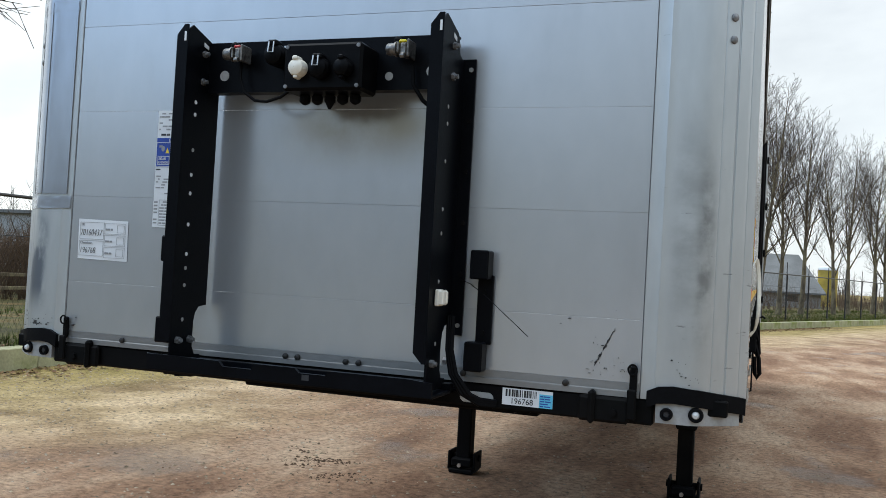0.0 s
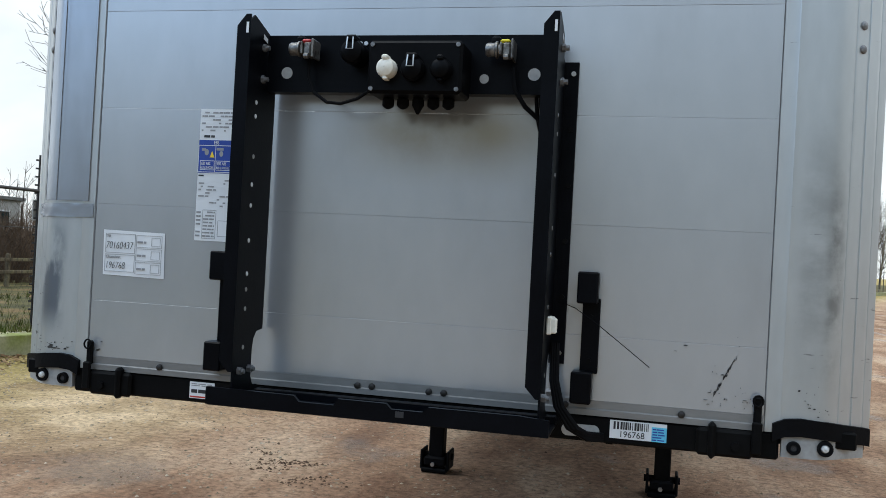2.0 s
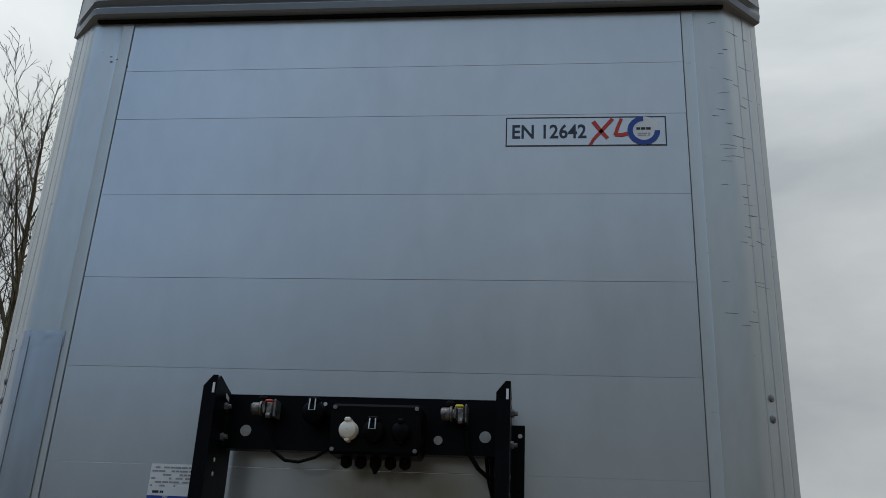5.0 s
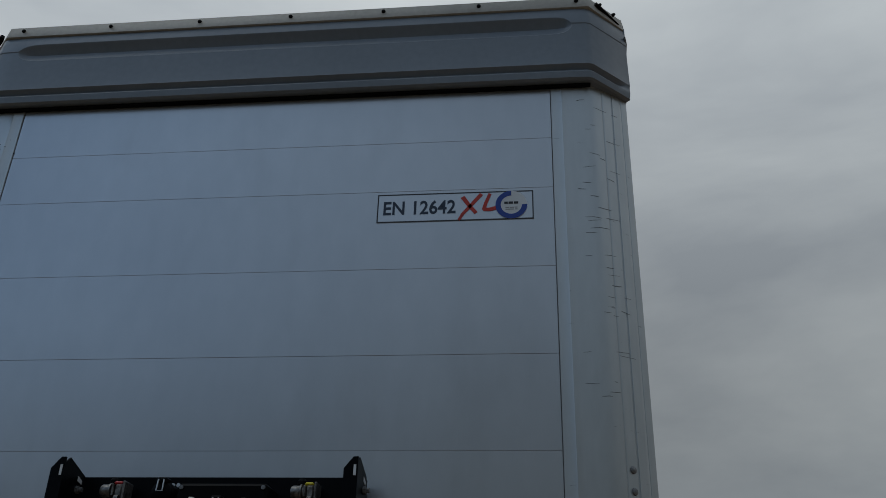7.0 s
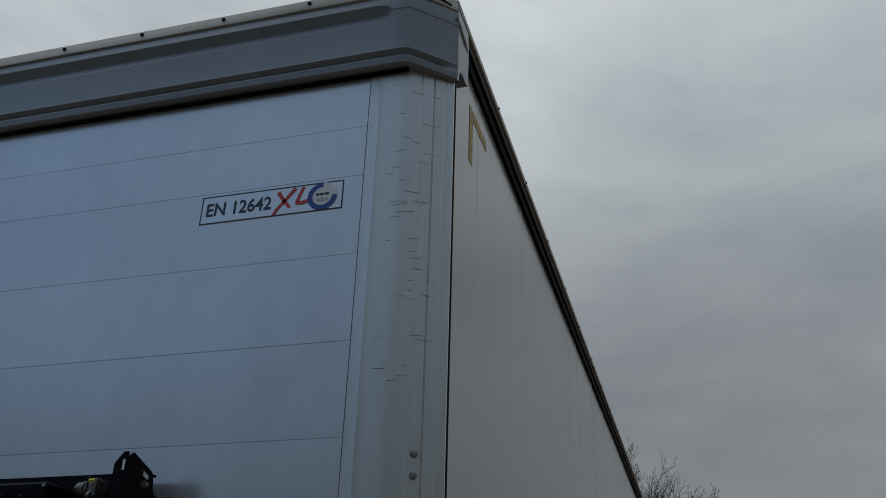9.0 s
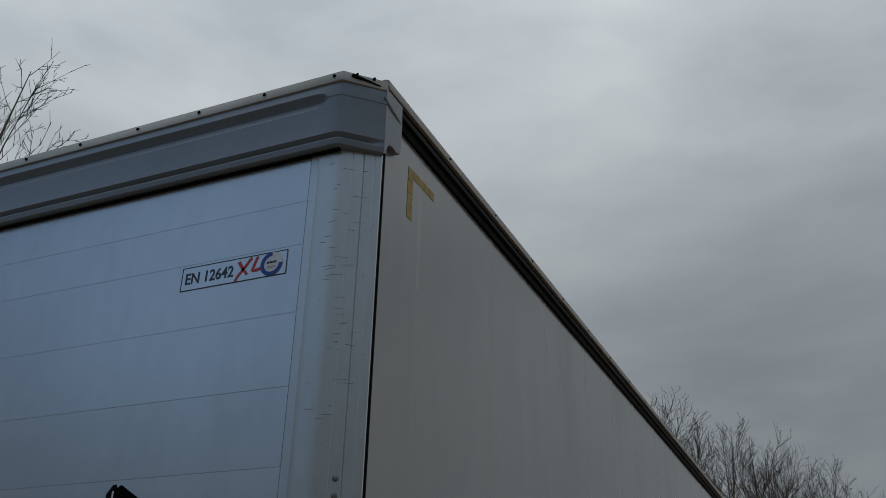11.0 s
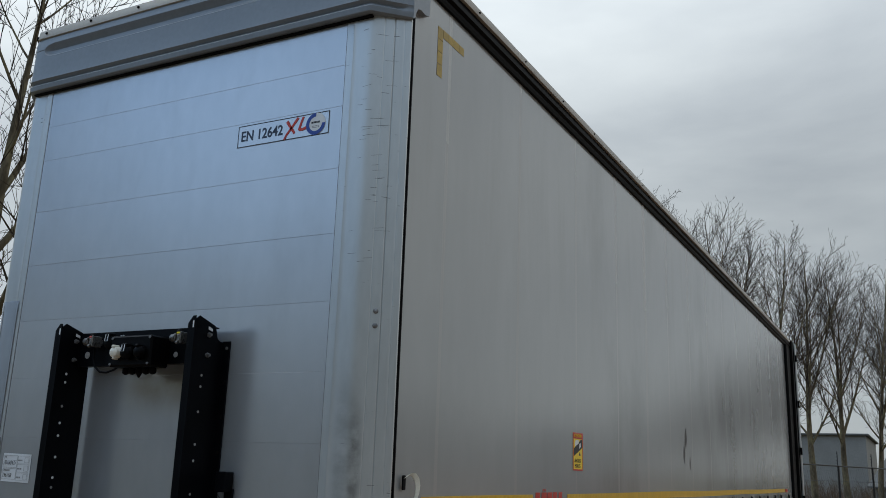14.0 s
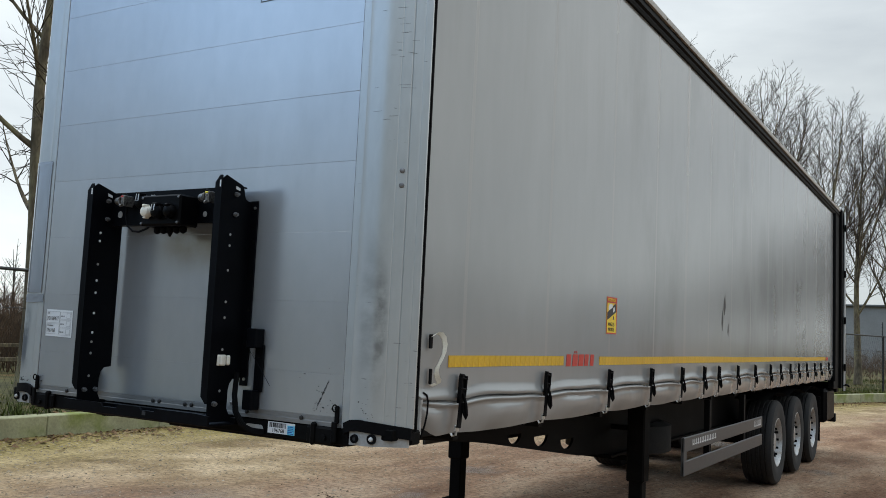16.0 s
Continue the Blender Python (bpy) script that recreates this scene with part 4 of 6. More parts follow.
# weathered yellow corner mark near the roof
for y0, y1, z0, z1 in ((0.394, 0.446, 3.668, 3.932), (0.449, 0.682, 3.888, 3.932)):
    n = 4
    for k in range(n):
        if y1 - y0 < z1 - z0:
            a, b = z0 + (z1 - z0) * k / n, z0 + (z1 - z0) * (k + 1) / n - 0.003
            part("corner_mark", Geo().box(curtain_x(y0, a) + 0.0006, curtain_x(y0, a) + 0.0018, y0, y1, a, b), DULLYELLOW, tape_strip)
        else:
            a, b = y0 + (y1 - y0) * k / n, y0 + (y1 - y0) * (k + 1) / n - 0.003
            part("corner_mark", Geo().box(curtain_x(a, z0) + 0.0006, curtain_x(a, z0) + 0.0018, a, b, z0, z1), DULLYELLOW, tape_strip)

# ---- coupling rack on the front wall ----
rack = part("coupling_rack", Geo().prism([(-0.088, 2.232), (-0.045, 2.232), (-0.045, 2.238), (-0.080, 2.240), (-0.080, 2.388), (-0.045, 2.390), (-0.045, 2.396), (-0.088, 2.396)], "x", -0.405, 0.444), BLACK, trailer, "black steel rack with air and power couplings")


def rack_post(x, left):
    """A folded upright: a web standing off the wall, a front flange and a slanted top."""
    back = -0.020 if left else -0.006
    web = [(-0.200, 1.345), (-0.200, 2.415), (-0.178, 2.432), (-0.075, 2.40), (-0.062, 2.375)]
    web += [(-0.060, 2.36), (-0.052, 2.342), (-0.035, 2.334), (back, 2.332), (back, 1.535)]
    web += [(-0.06, 1.53), (-0.078, 1.51), (-0.085, 1.48), (-0.085, 1.40), (-0.070, 1.375), (-0.04, 1.372), (-0.03, 1.345)]
    web = web[::-1]
    g = Geo().prism(web, "x", x - 0.005, x)
    g.prism([(x - 0.040, 1.455), (x - 0.012, 1.425), (x - 0.0, 1.425), (x - 0.0, 2.428), (x - 0.014, 2.428), (x - 0.040, 2.395)], "y", -0.206, -0.2005)
    g.prism([(-0.2005, 1.455), (-0.2005, 2.395), (-0.175, 2.39), (-0.175, 1.46)][::-1], "x", x - 0.040, x - 0.036)
    return g


def rack_detail(x, left, post):
    for z in (2.353, 2.262):
        part("bolt", Geo().cyl((x, -0.115, z), (x + 0.009, -0.115, z), 0.0115, 6).cyl((x + 0.009, -0.115, z), (x + 0.019, -0.115, z), 0.007, 10), DULL, post)
    for y in (-0.168, -0.055 if not left else -0.105):
        part("bolt", Geo().cyl((x, y, 1.425), (x + 0.012, y, 1.425), 0.012, 6).cyl((x + 0.012, y, 1.425), (x + 0.020, y, 1.425), 0.007, 10), DULL, post)
    part("slot", Geo().prism([(-0.118, 2.378), (-0.092, 2.372), (-0.092, 2.384), (-0.118, 2.392)], "x", x - 0.001, x + 0.0012), WHITE, post)
    part("slot", Geo().box(x - 0.012, x - 0.005, -0.2075, -0.2050, 2.375, 2.405), WHITE, post)
    if left:
        for z, h in ((2.19, 0.016), (2.15, 0.016), (2.035, 0.010), (1.955, 0.014), (1.895, 0.014), (1.795, 0.014), (1.70, 0.014), (1.655, 0.012), (1.60, 0.012), (1.49, 0.012)):
            part("hole", Geo().tube([(x - 0.001, -0.145, z), (x + 0.0012, -0.145, z)], [0.0065, 0.0065], 10), WHITE if h > 0.013 else PLATE, post)
    else:
        for z in (2.17, 2.12, 2.01, 1.87, 1.80, 1.66, 1.48):
            part("hole", Geo().tube([(x - 0.001, -0.135, z), (x + 0.0012, -0.135, z)], [0.006, 0.006], 10), PLATE, post)


for x, left in ((-0.408, True), (0.447, False)):
    post = part("post", rack_post(x, left), BLACK, rack, "black folded steel upright")
    rack_detail(x, left, rack)
    if left:
        continue
    part("wall_plate", Geo().box(x - 0.005, x + 0.038, -0.012, -0.004, 1.50, 2.338, 0.001), BLACK, rack)
    for k in range(6):
        z = 1.53 + 0.155 * k
        part("screw", Geo().cyl((x + 0.024, -0.012, z), (x + 0.024, -0.017, z), 0.007, 8), ZINC if k in (0, 5) else CHASSIS, rack)
# foot beam of the rack, with two cut-outs in its upper edge
foot = Geo().prism([(-0.475, 1.334), (0.475, 1.334), (0.475, 1.376), (0.40, 1.382), (0.16, 1.382), (0.145, 1.368), (0.06, 1.368), (0.045, 1.382), (-0.09, 1.382), (-0.10, 1.364), (-0.20, 1.364), (-0.215, 1.380), (-0.475, 1.382)], "y", -0.222, -0.210)
foot.box(-0.475, 0.475, -0.212, 0.0, 1.330, 1.340, 0.002).box(-0.475, 0.475, -0.06, -0.03, 1.33, 1.36, 0.002)
part("foot_beam", foot, BLACK, rack, "black foot beam with cut-outs")
part("hole", Geo().box(0.072, 0.095, -0.2235, -0.2215, 1.348, 1.364), INK, rack)

# junction box with sockets
box = part("junction_box", Geo().box(-0.062, 0.197, -0.205, -0.088, 2.210, 2.353, 0.008), PLASTIC, rack, "black junction box with sockets")
for x in (-0.050, 0.185):
    for z in (2.222, 2.341):
        part("screw", Geo().cyl((x, -0.205, z), (x, -0.209, z), 0.006, 12), DULL, box)
for x, long in ((-0.021, 0), (0.021, 0), (0.064, 1), (0.107, 0), (0.149, 0)):
    part("cable_gland", Geo().lathe([(0.0, 0.012), (-0.006, 0.017), (-0.022, 0.017), (-0.026, 0.014), (-0.030, 0.008 if not long else 0.012), (-0.045 if long else -0.032, 0.004)], (x, -0.133, 2.211), "z", 10), RUBBER, box)


def socket(x, z, mat, y=-0.207, r=0.034, clip=True, parent=None, back=0.0):
    s = part("socket", Geo().lathe([(back, r * 0.9), (0.0, r), (-0.018, r), (-0.022, r * 0.92), (-0.030, r * 0.86), (-0.036, r * 0.55), (-0.037, 0.001)], (x, y, z), "y", 22), mat, parent or rack)
    part("hinge", Geo().box(x - (0.016 if clip else 0.009), x + (0.016 if clip else 0.009), y - 0.038, y, z + r * 0.72, z + r * 1.22, 0.004), mat, s)
    if clip:
        part("clip", Geo().tube([(x - 0.008, y - 0.040, z + r), (x - 0.009, y - 0.044, z + 0.002), (x + 0.009, y - 0.044, z + 0.002), (x + 0.008, y - 0.040, z + r)], 0.0022, 6), ZINC, s)
    else:
        part("latch", Geo().box(x - 0.007, x + 0.007, y - 0.030, y, z - r * 1.22, z - r * 0.9, 0.003), mat, s)
    return s


tagged(socket(-0.004, 2.274, IVORY, r=0.027, clip=False), "ivory plastic socket cap")
socket(0.068, 2.272, PLASTIC, r=0.032)
socket(0.145, 2.272, PLASTIC, r=0.028, clip=False)
socket(-0.126, 2.335, PLASTIC, y=-0.135, r=0.035, back=0.05)
# air couplings with red and yellow caps
for x, z, capmat, word in ((-0.283, 2.345, REDCAP, "red"), (0.280, 2.343, YELLOWCAP, "yellow")):
    c = part("air_coupling", Geo().lathe([(-0.034, 0.001), (-0.034, 0.016), (-0.029, 0.019), (-0.010, 0.019), (-0.007, 0.023), (-0.002, 0.023), (0.0, 0.015), (0.02, 0.013)], (x, -0.135, z), "x", 16), COUPLING, rack, f"cast air coupling with {word} cap")
    part("body", Geo().box(x + 0.010, x + 0.036, -0.155, -0.105, z - 0.022, z + 0.018, 0.006).box(x + 0.036, x + 0.043, -0.160, -0.10, z - 0.028, z + 0.026, 0.003).box(x + 0.014, x + 0.034, -0.105, -0.086, z - 0.014, z + 0.014, 0.002), COUPLING, c)
    part("lug", Geo().cyl((x + 0.018, -0.158, z - 0.024), (x + 0.030, -0.158, z - 0.024), 0.008, 10).box(x + 0.006, x + 0.012, -0.162, -0.12, z - 0.018, z + 0.016, 0.002), COUPLING, c)
    part("cap", Geo().box(x + 0.006, x + 0.032, -0.152, -0.125, z + 0.016, z + 0.026, 0.004), capmat, c)
    part("knob", Geo().lathe([(0, 0.014), (0.010, 0.014), (0.018, 0.007), (0.019, 0.001)], (x - 0.012, -0.110, z + 0.026), "z", 10), RUBBER, c)
for x, z, r in ((-0.344, 2.287, 0.017), (0.372, 2.287, 0.017), (0.235, 2.274, 0.013)):
    part("knockout", Geo().cyl((x, -0.0875, z), (x, -0.0890, z), r, 18), PLATE, rack)
for k in (0, 1):
    part("screw", Geo().cyl((-0.108 - 0.016 * k, -0.088, 2.372), (-0.108 - 0.016 * k, -0.093, 2.372), 0.006, 10), ZINC, rack)
part("hose", Geo().tube([(-0.268, -0.115, 2.33), (-0.265, -0.118, 2.27), (-0.245, -0.122, 2.225), (-0.205, -0.122, 2.198), (-0.165, -0.118, 2.195), (-0.12, -0.112, 2.21), (-0.085, -0.105, 2.236)], 0.005, 8), RUBBER, rack)
part("hose", Geo().tube([(0.318, -0.11, 2.30), (0.325, -0.112, 2.24), (0.355, -0.105, 2.195), (0.39, -0.085, 2.165), (0.415, -0.06, 2.12)], 0.0065, 8), RUBBER, rack)
for k in range(3):
    part("hose", Geo().tube([(0.375 + 0.012 * k, -0.05, 2.24), (0.380 + 0.012 * k, -0.045, 2.18), (0.400 + 0.006 * k, -0.04, 2.10), (0.405 + 0.006 * k, -0.04, 1.9)], 0.006, 6), RUBBER, rack)
    part("hose", Geo().tube([(0.456 + 0.006 * k, -0.05, 1.56), (0.460 + 0.006 * k, -0.06, 1.46), (0.475 + 0.008 * k, -0.065, 1.39), (0.51 + 0.012 * k, -0.06, 1.335), (0.56, -0.04, 1.305 + 0.007 * k), (0.60, -0.005, 1.300 + 0.006 * k)], 0.0075, 8), RUBBER, rack)
part("loose_wire", Geo().tube([(0.465, -0.014, 1.672), (0.51, -0.03, 1.658), (0.57, -0.055, 1.622), (0.64, -0.085, 1.573), (0.714, -0.117, 1.521)], 0.0012, 5), RUBBER, rack)
sw = part("switch_box", Geo().box(0.449, 0.462, -0.168, -0.122, 1.590, 1.638, 0.003).box(0.449, 0.475, -0.166, -0.140, 1.594, 1.634, 0.003), IVORY, rack, "small ivory switch box")
part("switch_cap", Geo().box(0.449, 0.468, -0.118, -0.098, 1.592, 1.636, 0.006), IVORY, sw)

for o in (rack, *rack.children_recursive):
    o.data.transform(Matrix.Translation((-0.004, 0, 0.0063)) @ Matrix.Diagonal((1, 1, 0.9924, 1)))

# black stand-off steps beside the rack
for x, s in ((0.539, 1), (-0.546, -1)):
    st = part("step_bracket", Geo().box(x - 0.028, x + 0.028, -0.062, -0.006, 1.666, 1.752, 0.004), BLACK, trailer, "black step bracket on the front wall")
    part("strip", Geo().box(x - 0.014, x + 0.034, -0.016, -0.004, 1.475, 1.68, 0.002), BLACK, st)
    part("lower_block", Geo().box(x - 0.034, x + 0.022, -0.060, -0.006, 1.396, 1.482, 0.004), BLACK, st)
    for z in (1.63, 1.51):
        part("screw", Geo().cyl((x + 0.01, -0.016, z), (x + 0.01, -0.020, z), 0.006, 8), CHASSIS, st)


# ---- writing and labels on the front wall ----
def bars(parent, x0, x1, z0, z1, rows, mat=GREYINK, seed=1, fill=0.5, y=-0.0024, name="print_line"):
    """Lines of print too small to read, as plain bars."""
    rnd = random.Random(seed)
    g, step = Geo(), (z1 - z0) / rows
    for k in range(rows):
        x, zb = x0, z1 - (k + 0.75) * step
        while x < x1 - 0.004:
            w = min(x1 - x, rnd.uniform(0.008, 0.035))
            if rnd.random() < fill:
                g.box(x, x + w * 0.85, y, y + 0.0006, zb, zb + 0.45 * step)
            x += w
    if g.v:
        tagged(part(name, g, mat, parent), kind="stuff")


def outline(parent, x0, x1, z0, z1, w, mat, y=-0.0022, name="border"):
    g = Geo().box(x0, x1, y, y + 0.0006, z0, z0 + w).box(x0, x1, y, y + 0.0006, z1 - w, z1)
    g.box(x0, x0 + w, y, y + 0.0006, z0 + w, z1 - w).box(x1 - w, x1, y, y + 0.0006, z0 + w, z1 - w)
    return part(name, g, mat, parent)


norm_sign = part("standard_sign", Geo().box(0.404, 0.941, -0.0014, 0.001, 3.271, 3.382), PANEL, trailer, "load-standard sticker with black border")
outline(norm_sign, 0.404, 0.941, 3.271, 3.382, 0.004, INK)
words = lettering("EN 12642", 0.070, NAVY, norm_sign, on_front(0.415, 3.301, -0.002), thin=0.0012)
a, b = ([f(v.co[k] for v in words.data.vertices) for k in (0, 2)] for f in (min, max))
words.data.transform(Matrix.Translation((0.426, 0, 3.300)) @ Matrix.Diagonal((0.250 / (b[0] - a[0]), 1, 0.054 / (b[1] - a[1]), 1)) @ Matrix.Translation((-a[0], 0, -a[1])))
in_letters(words)


def brush_stroke(pts, w0, w1):
    """A flat painted stroke along (x, z) points that tapers from w0 to w1."""
    g, n = Geo(), len(pts)
    for k in range(n - 1):
        (ax, az), (bx, bz) = pts[k], pts[k + 1]
        d = Vector((bx - ax, bz - az)).normalized()
        o = Vector((-d.y, d.x))
        wa, wb = w0 + (w1 - w0) * k / (n - 1), w0 + (w1 - w0) * (k + 1) / (n - 1)
        e = 0.0016
        g.prism([(ax - o.x * wa - d.x * e, az - o.y * wa - d.y * e), (bx - o.x * wb + d.x * e, bz - o.y * wb + d.y * e), (bx + o.x * wb + d.x * e, bz + o.y * wb + d.y * e), (ax + o.x * wa - d.x * e, az + o.y * wa - d.y * e)], "y", -0.0032 - 0.0001 * k, -0.0016)
    return g


part("brush_letter", brush_stroke([(0.700, 3.362), (0.721, 3.331), (0.745, 3.300)], 0.0075, 0.006), RED, norm_sign, "red brush lettering")
part("brush_letter", brush_stroke([(0.763, 3.372), (0.729, 3.330), (0.700, 3.296), (0.688, 3.274)], 0.0065, 0.0045), RED, norm_sign, "red brush lettering")
part("brush_letter", brush_stroke([(0.793, 3.372), (0.780, 3.339), (0.772, 3.312), (0.793, 3.311), (0.828, 3.320)], 0.0055, 0.007), RED, norm_sign, "red brush lettering")
disc = part("round_seal", Geo().cyl((0.866, -0.0012, 3.327), (0.866, -0.0030, 3.327), 0.054, 40), WHITE, norm_sign, "round blue and white test seal")
ring = Geo()
for k in range(30):
    a0, a1 = math.pi * 0.5 + 1.5 * math.pi * k / 30, math.pi * 0.5 + 1.5 * math.pi * (k + 1) / 30
    pts = [(0.866 + r * math.cos(a), 3.327 + r * math.sin(a)) for r, a in ((0.036, a0), (0.054, a0), (0.054, a1), (0.036, a1))]
    ring.prism(pts, "y", -0.0038, -0.0030)
part("ring", ring, BLUE, disc)
bars(disc, 0.842, 0.892, 3.325, 3.345, 1, INK, 3, 1.0, -0.0036)
bars(disc, 0.846, 0.888, 3.306, 3.320, 2, GREYINK, 4, 0.9, -0.0036)


def refit(top, x0, x1, z0, z1):
    """Brings a label with all its print to the given width and height on the front wall."""
    obs = (top, *top.children_recursive)
    a, b = ([f(v.co[k] for v in top.data.vertices) for k in (0, 2)] for f in (min, max))
    kx, kz = (x1 - x0) / (b[0] - a[0]), (z1 - z0) / (b[1] - a[1])
    for o in obs:
        o.data.transform(Matrix.Translation((x0 - a[0] * kx, 0, z0 - a[1] * kz)) @ Matrix.Diagonal((kx, 1, kz, 1)))


paper = part("paper_label", Geo().sheet(lambda u, v: (-1.012 + 0.226 * u + 0.004 * (1 - v), -0.0022 - 0.001 * math.sin(3 * u) * v, 1.655 + 0.152 * v - 0.004 * u), 8, 6), WHITE, trailer, "white paper label with handwritten numbers")
outline(paper, -1.002, -0.892, 1.667, 1.725, 0.0012, GREYINK, -0.0045)
outline(paper, -1.002, -0.892, 1.730, 1.795, 0.0012, GREYINK, -0.0045)
for k in range(3):
    z = 1.752 - 0.045 * k
    outline(paper, -0.888, -0.794, z, z + 0.041, 0.001, GREYINK, -0.0045)
    outline(paper, -0.832, -0.800, z + 0.006, z + 0.034, 0.001, GREYINK, -0.0048)
    bars(paper, -0.884, -0.850, z + 0.010, z + 0.026, 1, GREYINK, 10 + k, 1.0, -0.0045)
lettering("TR", 0.014, GREYINK, paper, on_front(-0.999, 1.781, -0.0045))
lettering("Chassisnr.", 0.014, GREYINK, paper, on_front(-0.999, 1.712, -0.0045))
lettering("70160437", 0.036, INK, paper, on_front(-1.001, 1.744, -0.0045), squeeze=0.70, shear=0.15, label="handwritten number", thin=-0.0009)
lettering("196768", 0.034, INK, paper, on_front(-1.000, 1.677, -0.0045), squeeze=0.72, shear=0.15, label="handwritten number", thin=-0.0009)

data = part("data_label", Geo().box(-0.684, -0.43, -0.0016, 0.0, 1.785, 2.197), WHITE, trailer, "tall white and blue brake data label")
part("blue_field", Geo().box(-0.684, -0.43, -0.0024, -0.0016, 1.997, 2.100), BLUE, data)
outline(data, -0.684, -0.43, 1.999, 2.084, 0.0018, WHITE, -0.0030)
outline(data, -0.674, -0.606, 2.006, 2.036, 0.0016, WHITE, -0.0030)
outline(data, -0.598, -0.53, 2.006, 2.036, 0.0016, WHITE, -0.0030)
part("divider", Geo().box(-0.6035, -0.6015, -0.0030, -0.0024, 1.999, 2.084), WHITE, data)
lettering("EBS", 0.016, WHITE, data, on_front(-0.612, 2.087, -0.0028))
lettering("EBS ABS", 0.013, WHITE, data, on_front(-0.668, 2.0225, -0.0028), squeeze=0.95)
lettering("ALB (LSV/CDF)", 0.011, WHITE, data, on_front(-0.672, 2.010, -0.0028), squeeze=0.85)
lettering("EBS ABS", 0.013, WHITE, data, on_front(-0.592, 2.0225, -0.0028), squeeze=0.95)
lettering("ALB (LSV/CDF)", 0.011, WHITE, data, on_front(-0.596, 2.010, -0.0028), squeeze=0.85)
part("warning_mark", Geo().prism([(-0.630, 2.046), (-0.608, 2.046), (-0.619, 2.066)], "y", -0.0030, -0.0024), ORANGE, data)
part("pictogram", Geo().cyl((-0.645, -0.0024, 2.062), (-0.645, -0.0030, 2.062), 0.010, 14).box(-0.668, -0.650, -0.0030, -0.0024, 2.066, 2.074), GREYINK, data)
part("pictogram", Geo().cyl((-0.575, -0.0024, 2.058), (-0.575, -0.0030, 2.058), 0.009, 14).box(-0.598, -0.565, -0.0030, -0.0024, 2.068, 2.076), GREYINK, data)
bars(data, -0.676, -0.44, 2.125, 2.192, 6, GREYINK, 21, 0.6)
bars(data, -0.662, -0.610, 2.104, 2.120, 1, INK, 22, 1.0)
bars(data, -0.680, -0.650, 1.984, 1.994, 1, INK, 23, 1.0)
bars(data, -0.676, -0.44, 1.890, 1.980, 9, GREYINK, 24, 0.28)
outline(data, -0.650, -0.585, 1.792, 1.882, 0.0014, GREYINK)
bars(data, -0.646, -0.59, 1.795, 1.880, 8, GREYINK, 25, 0.9)
bars(data, -0.680, -0.655, 1.795, 1.880, 7, GREYINK, 26, 0.8)
outline(data, -0.575, -0.44, 1.80, 1.85, 0.0014, GREYINK)

refit(paper, -0.972, -0.756, 1.655, 1.799)
refit(data, -0.661, -0.485, 1.780, 2.182)

# stickers on the dark beam
bc = part("barcode_label", Geo().box(0.620, 0.742, -0.0016, 0.0, 1.292, 1.354), WHITE, trailer, "white barcode label on the front beam")
rnd = random.Random(5)
x = 0.628
g = Geo()
while x < 0.704:
    w = rnd.choice((0.0015, 0.003, 0.0045))
    g.box(x, x + w, -0.0024, -0.0016, 1.324, 1.350)
    x += w + rnd.choice((0.0015, 0.003))
part("barcode", g, INK, bc)
lettering("196768", 0.030, INK, bc, on_front(0.640, 1.298, -0.0022), squeeze=0.62)
part("blue_field", Geo().box(0.710, 0.742, -0.0024, -0.0016, 1.292, 1.342), CYAN, bc)
bars(bc, 0.712, 0.740, 1.294, 1.339, 5, BLUE, 31, 0.8, -0.0030)
ph = part("service_label", Geo().box(-0.682, -0.60, -0.0016, 0.0, 1.296, 1.354), WHITE, trailer, "white service label on the front beam")
bars(ph, -0.676, -0.606, 1.308, 1.336, 1, INK, 33, 1.0)
bars(ph, -0.676, -0.606, 1.338, 1.350, 2, GREYINK, 34, 0.9)
part("red_line", Geo().box(-0.680, -0.602, -0.0024, -0.0016, 1.299, 1.304), RED, ph)

refit(bc, 0.614, 0.765, 1.304, 1.353)
refit(ph, -0.648, -0.566, 1.300, 1.350)

# scratches and chips
scratch = Geo()
for k in range(26):
    t = k / 25
    x, z = 0.880 + 0.052 * t + 0.004 * noise.noise((k * 0.9, 0, 0)), 1.442 + 0.104 * t
    w = 0.0045 * (0.2 + abs(noise.noise((k * 0.8, 3, 0))) * 2.4) * (0 if 9 <= k <= 10 else 1)
    if w:
        scratch.prism([(x - w, z - 0.003), (x + w * 0.5, z - 0.002), (x + w, z + 0.005), (x - w * 0.4, z + 0.004)], "y", -0.0016, 0.0)
part("paint_scratch", scratch, INK, trailer, "dark scratch in the front wall")
chips = Geo()
rnd = random.Random(8)
for cx, cz, sx, sz, n in ((0.93, 1.43, 0.09, 0.03, 26), (-1.13, 1.425, 0.06, 0.02, 18), (0.85, 1.55, 0.12, 0.08, 8), (1.12, 1.45, 0.05, 0.05, 14), (-0.95, 1.43, 0.02, 0.02, 3), (-1.05, 3.66, 0.05, 0.06, 5)):
    for k in range(n):
        x, z = rnd.gauss(cx, sx * 0.5), rnd.gauss(cz, sz * 0.5)
        w, h = 0.0008 + 0.0055 * rnd.random() ** 3, 0.0005 + 0.0018 * rnd.random() ** 2
        chips.prism([(x - w, z - h), (x + w * 0.6, z - h * 1.2), (x + w, z + h * 0.5), (x - w * 0.3, z + h)], "y", -0.0036, -0.001)
tagged(part("paint_chips", chips, INK, trailer, "small dark chips in the paint"), kind="stuff")
scrapes = Geo()
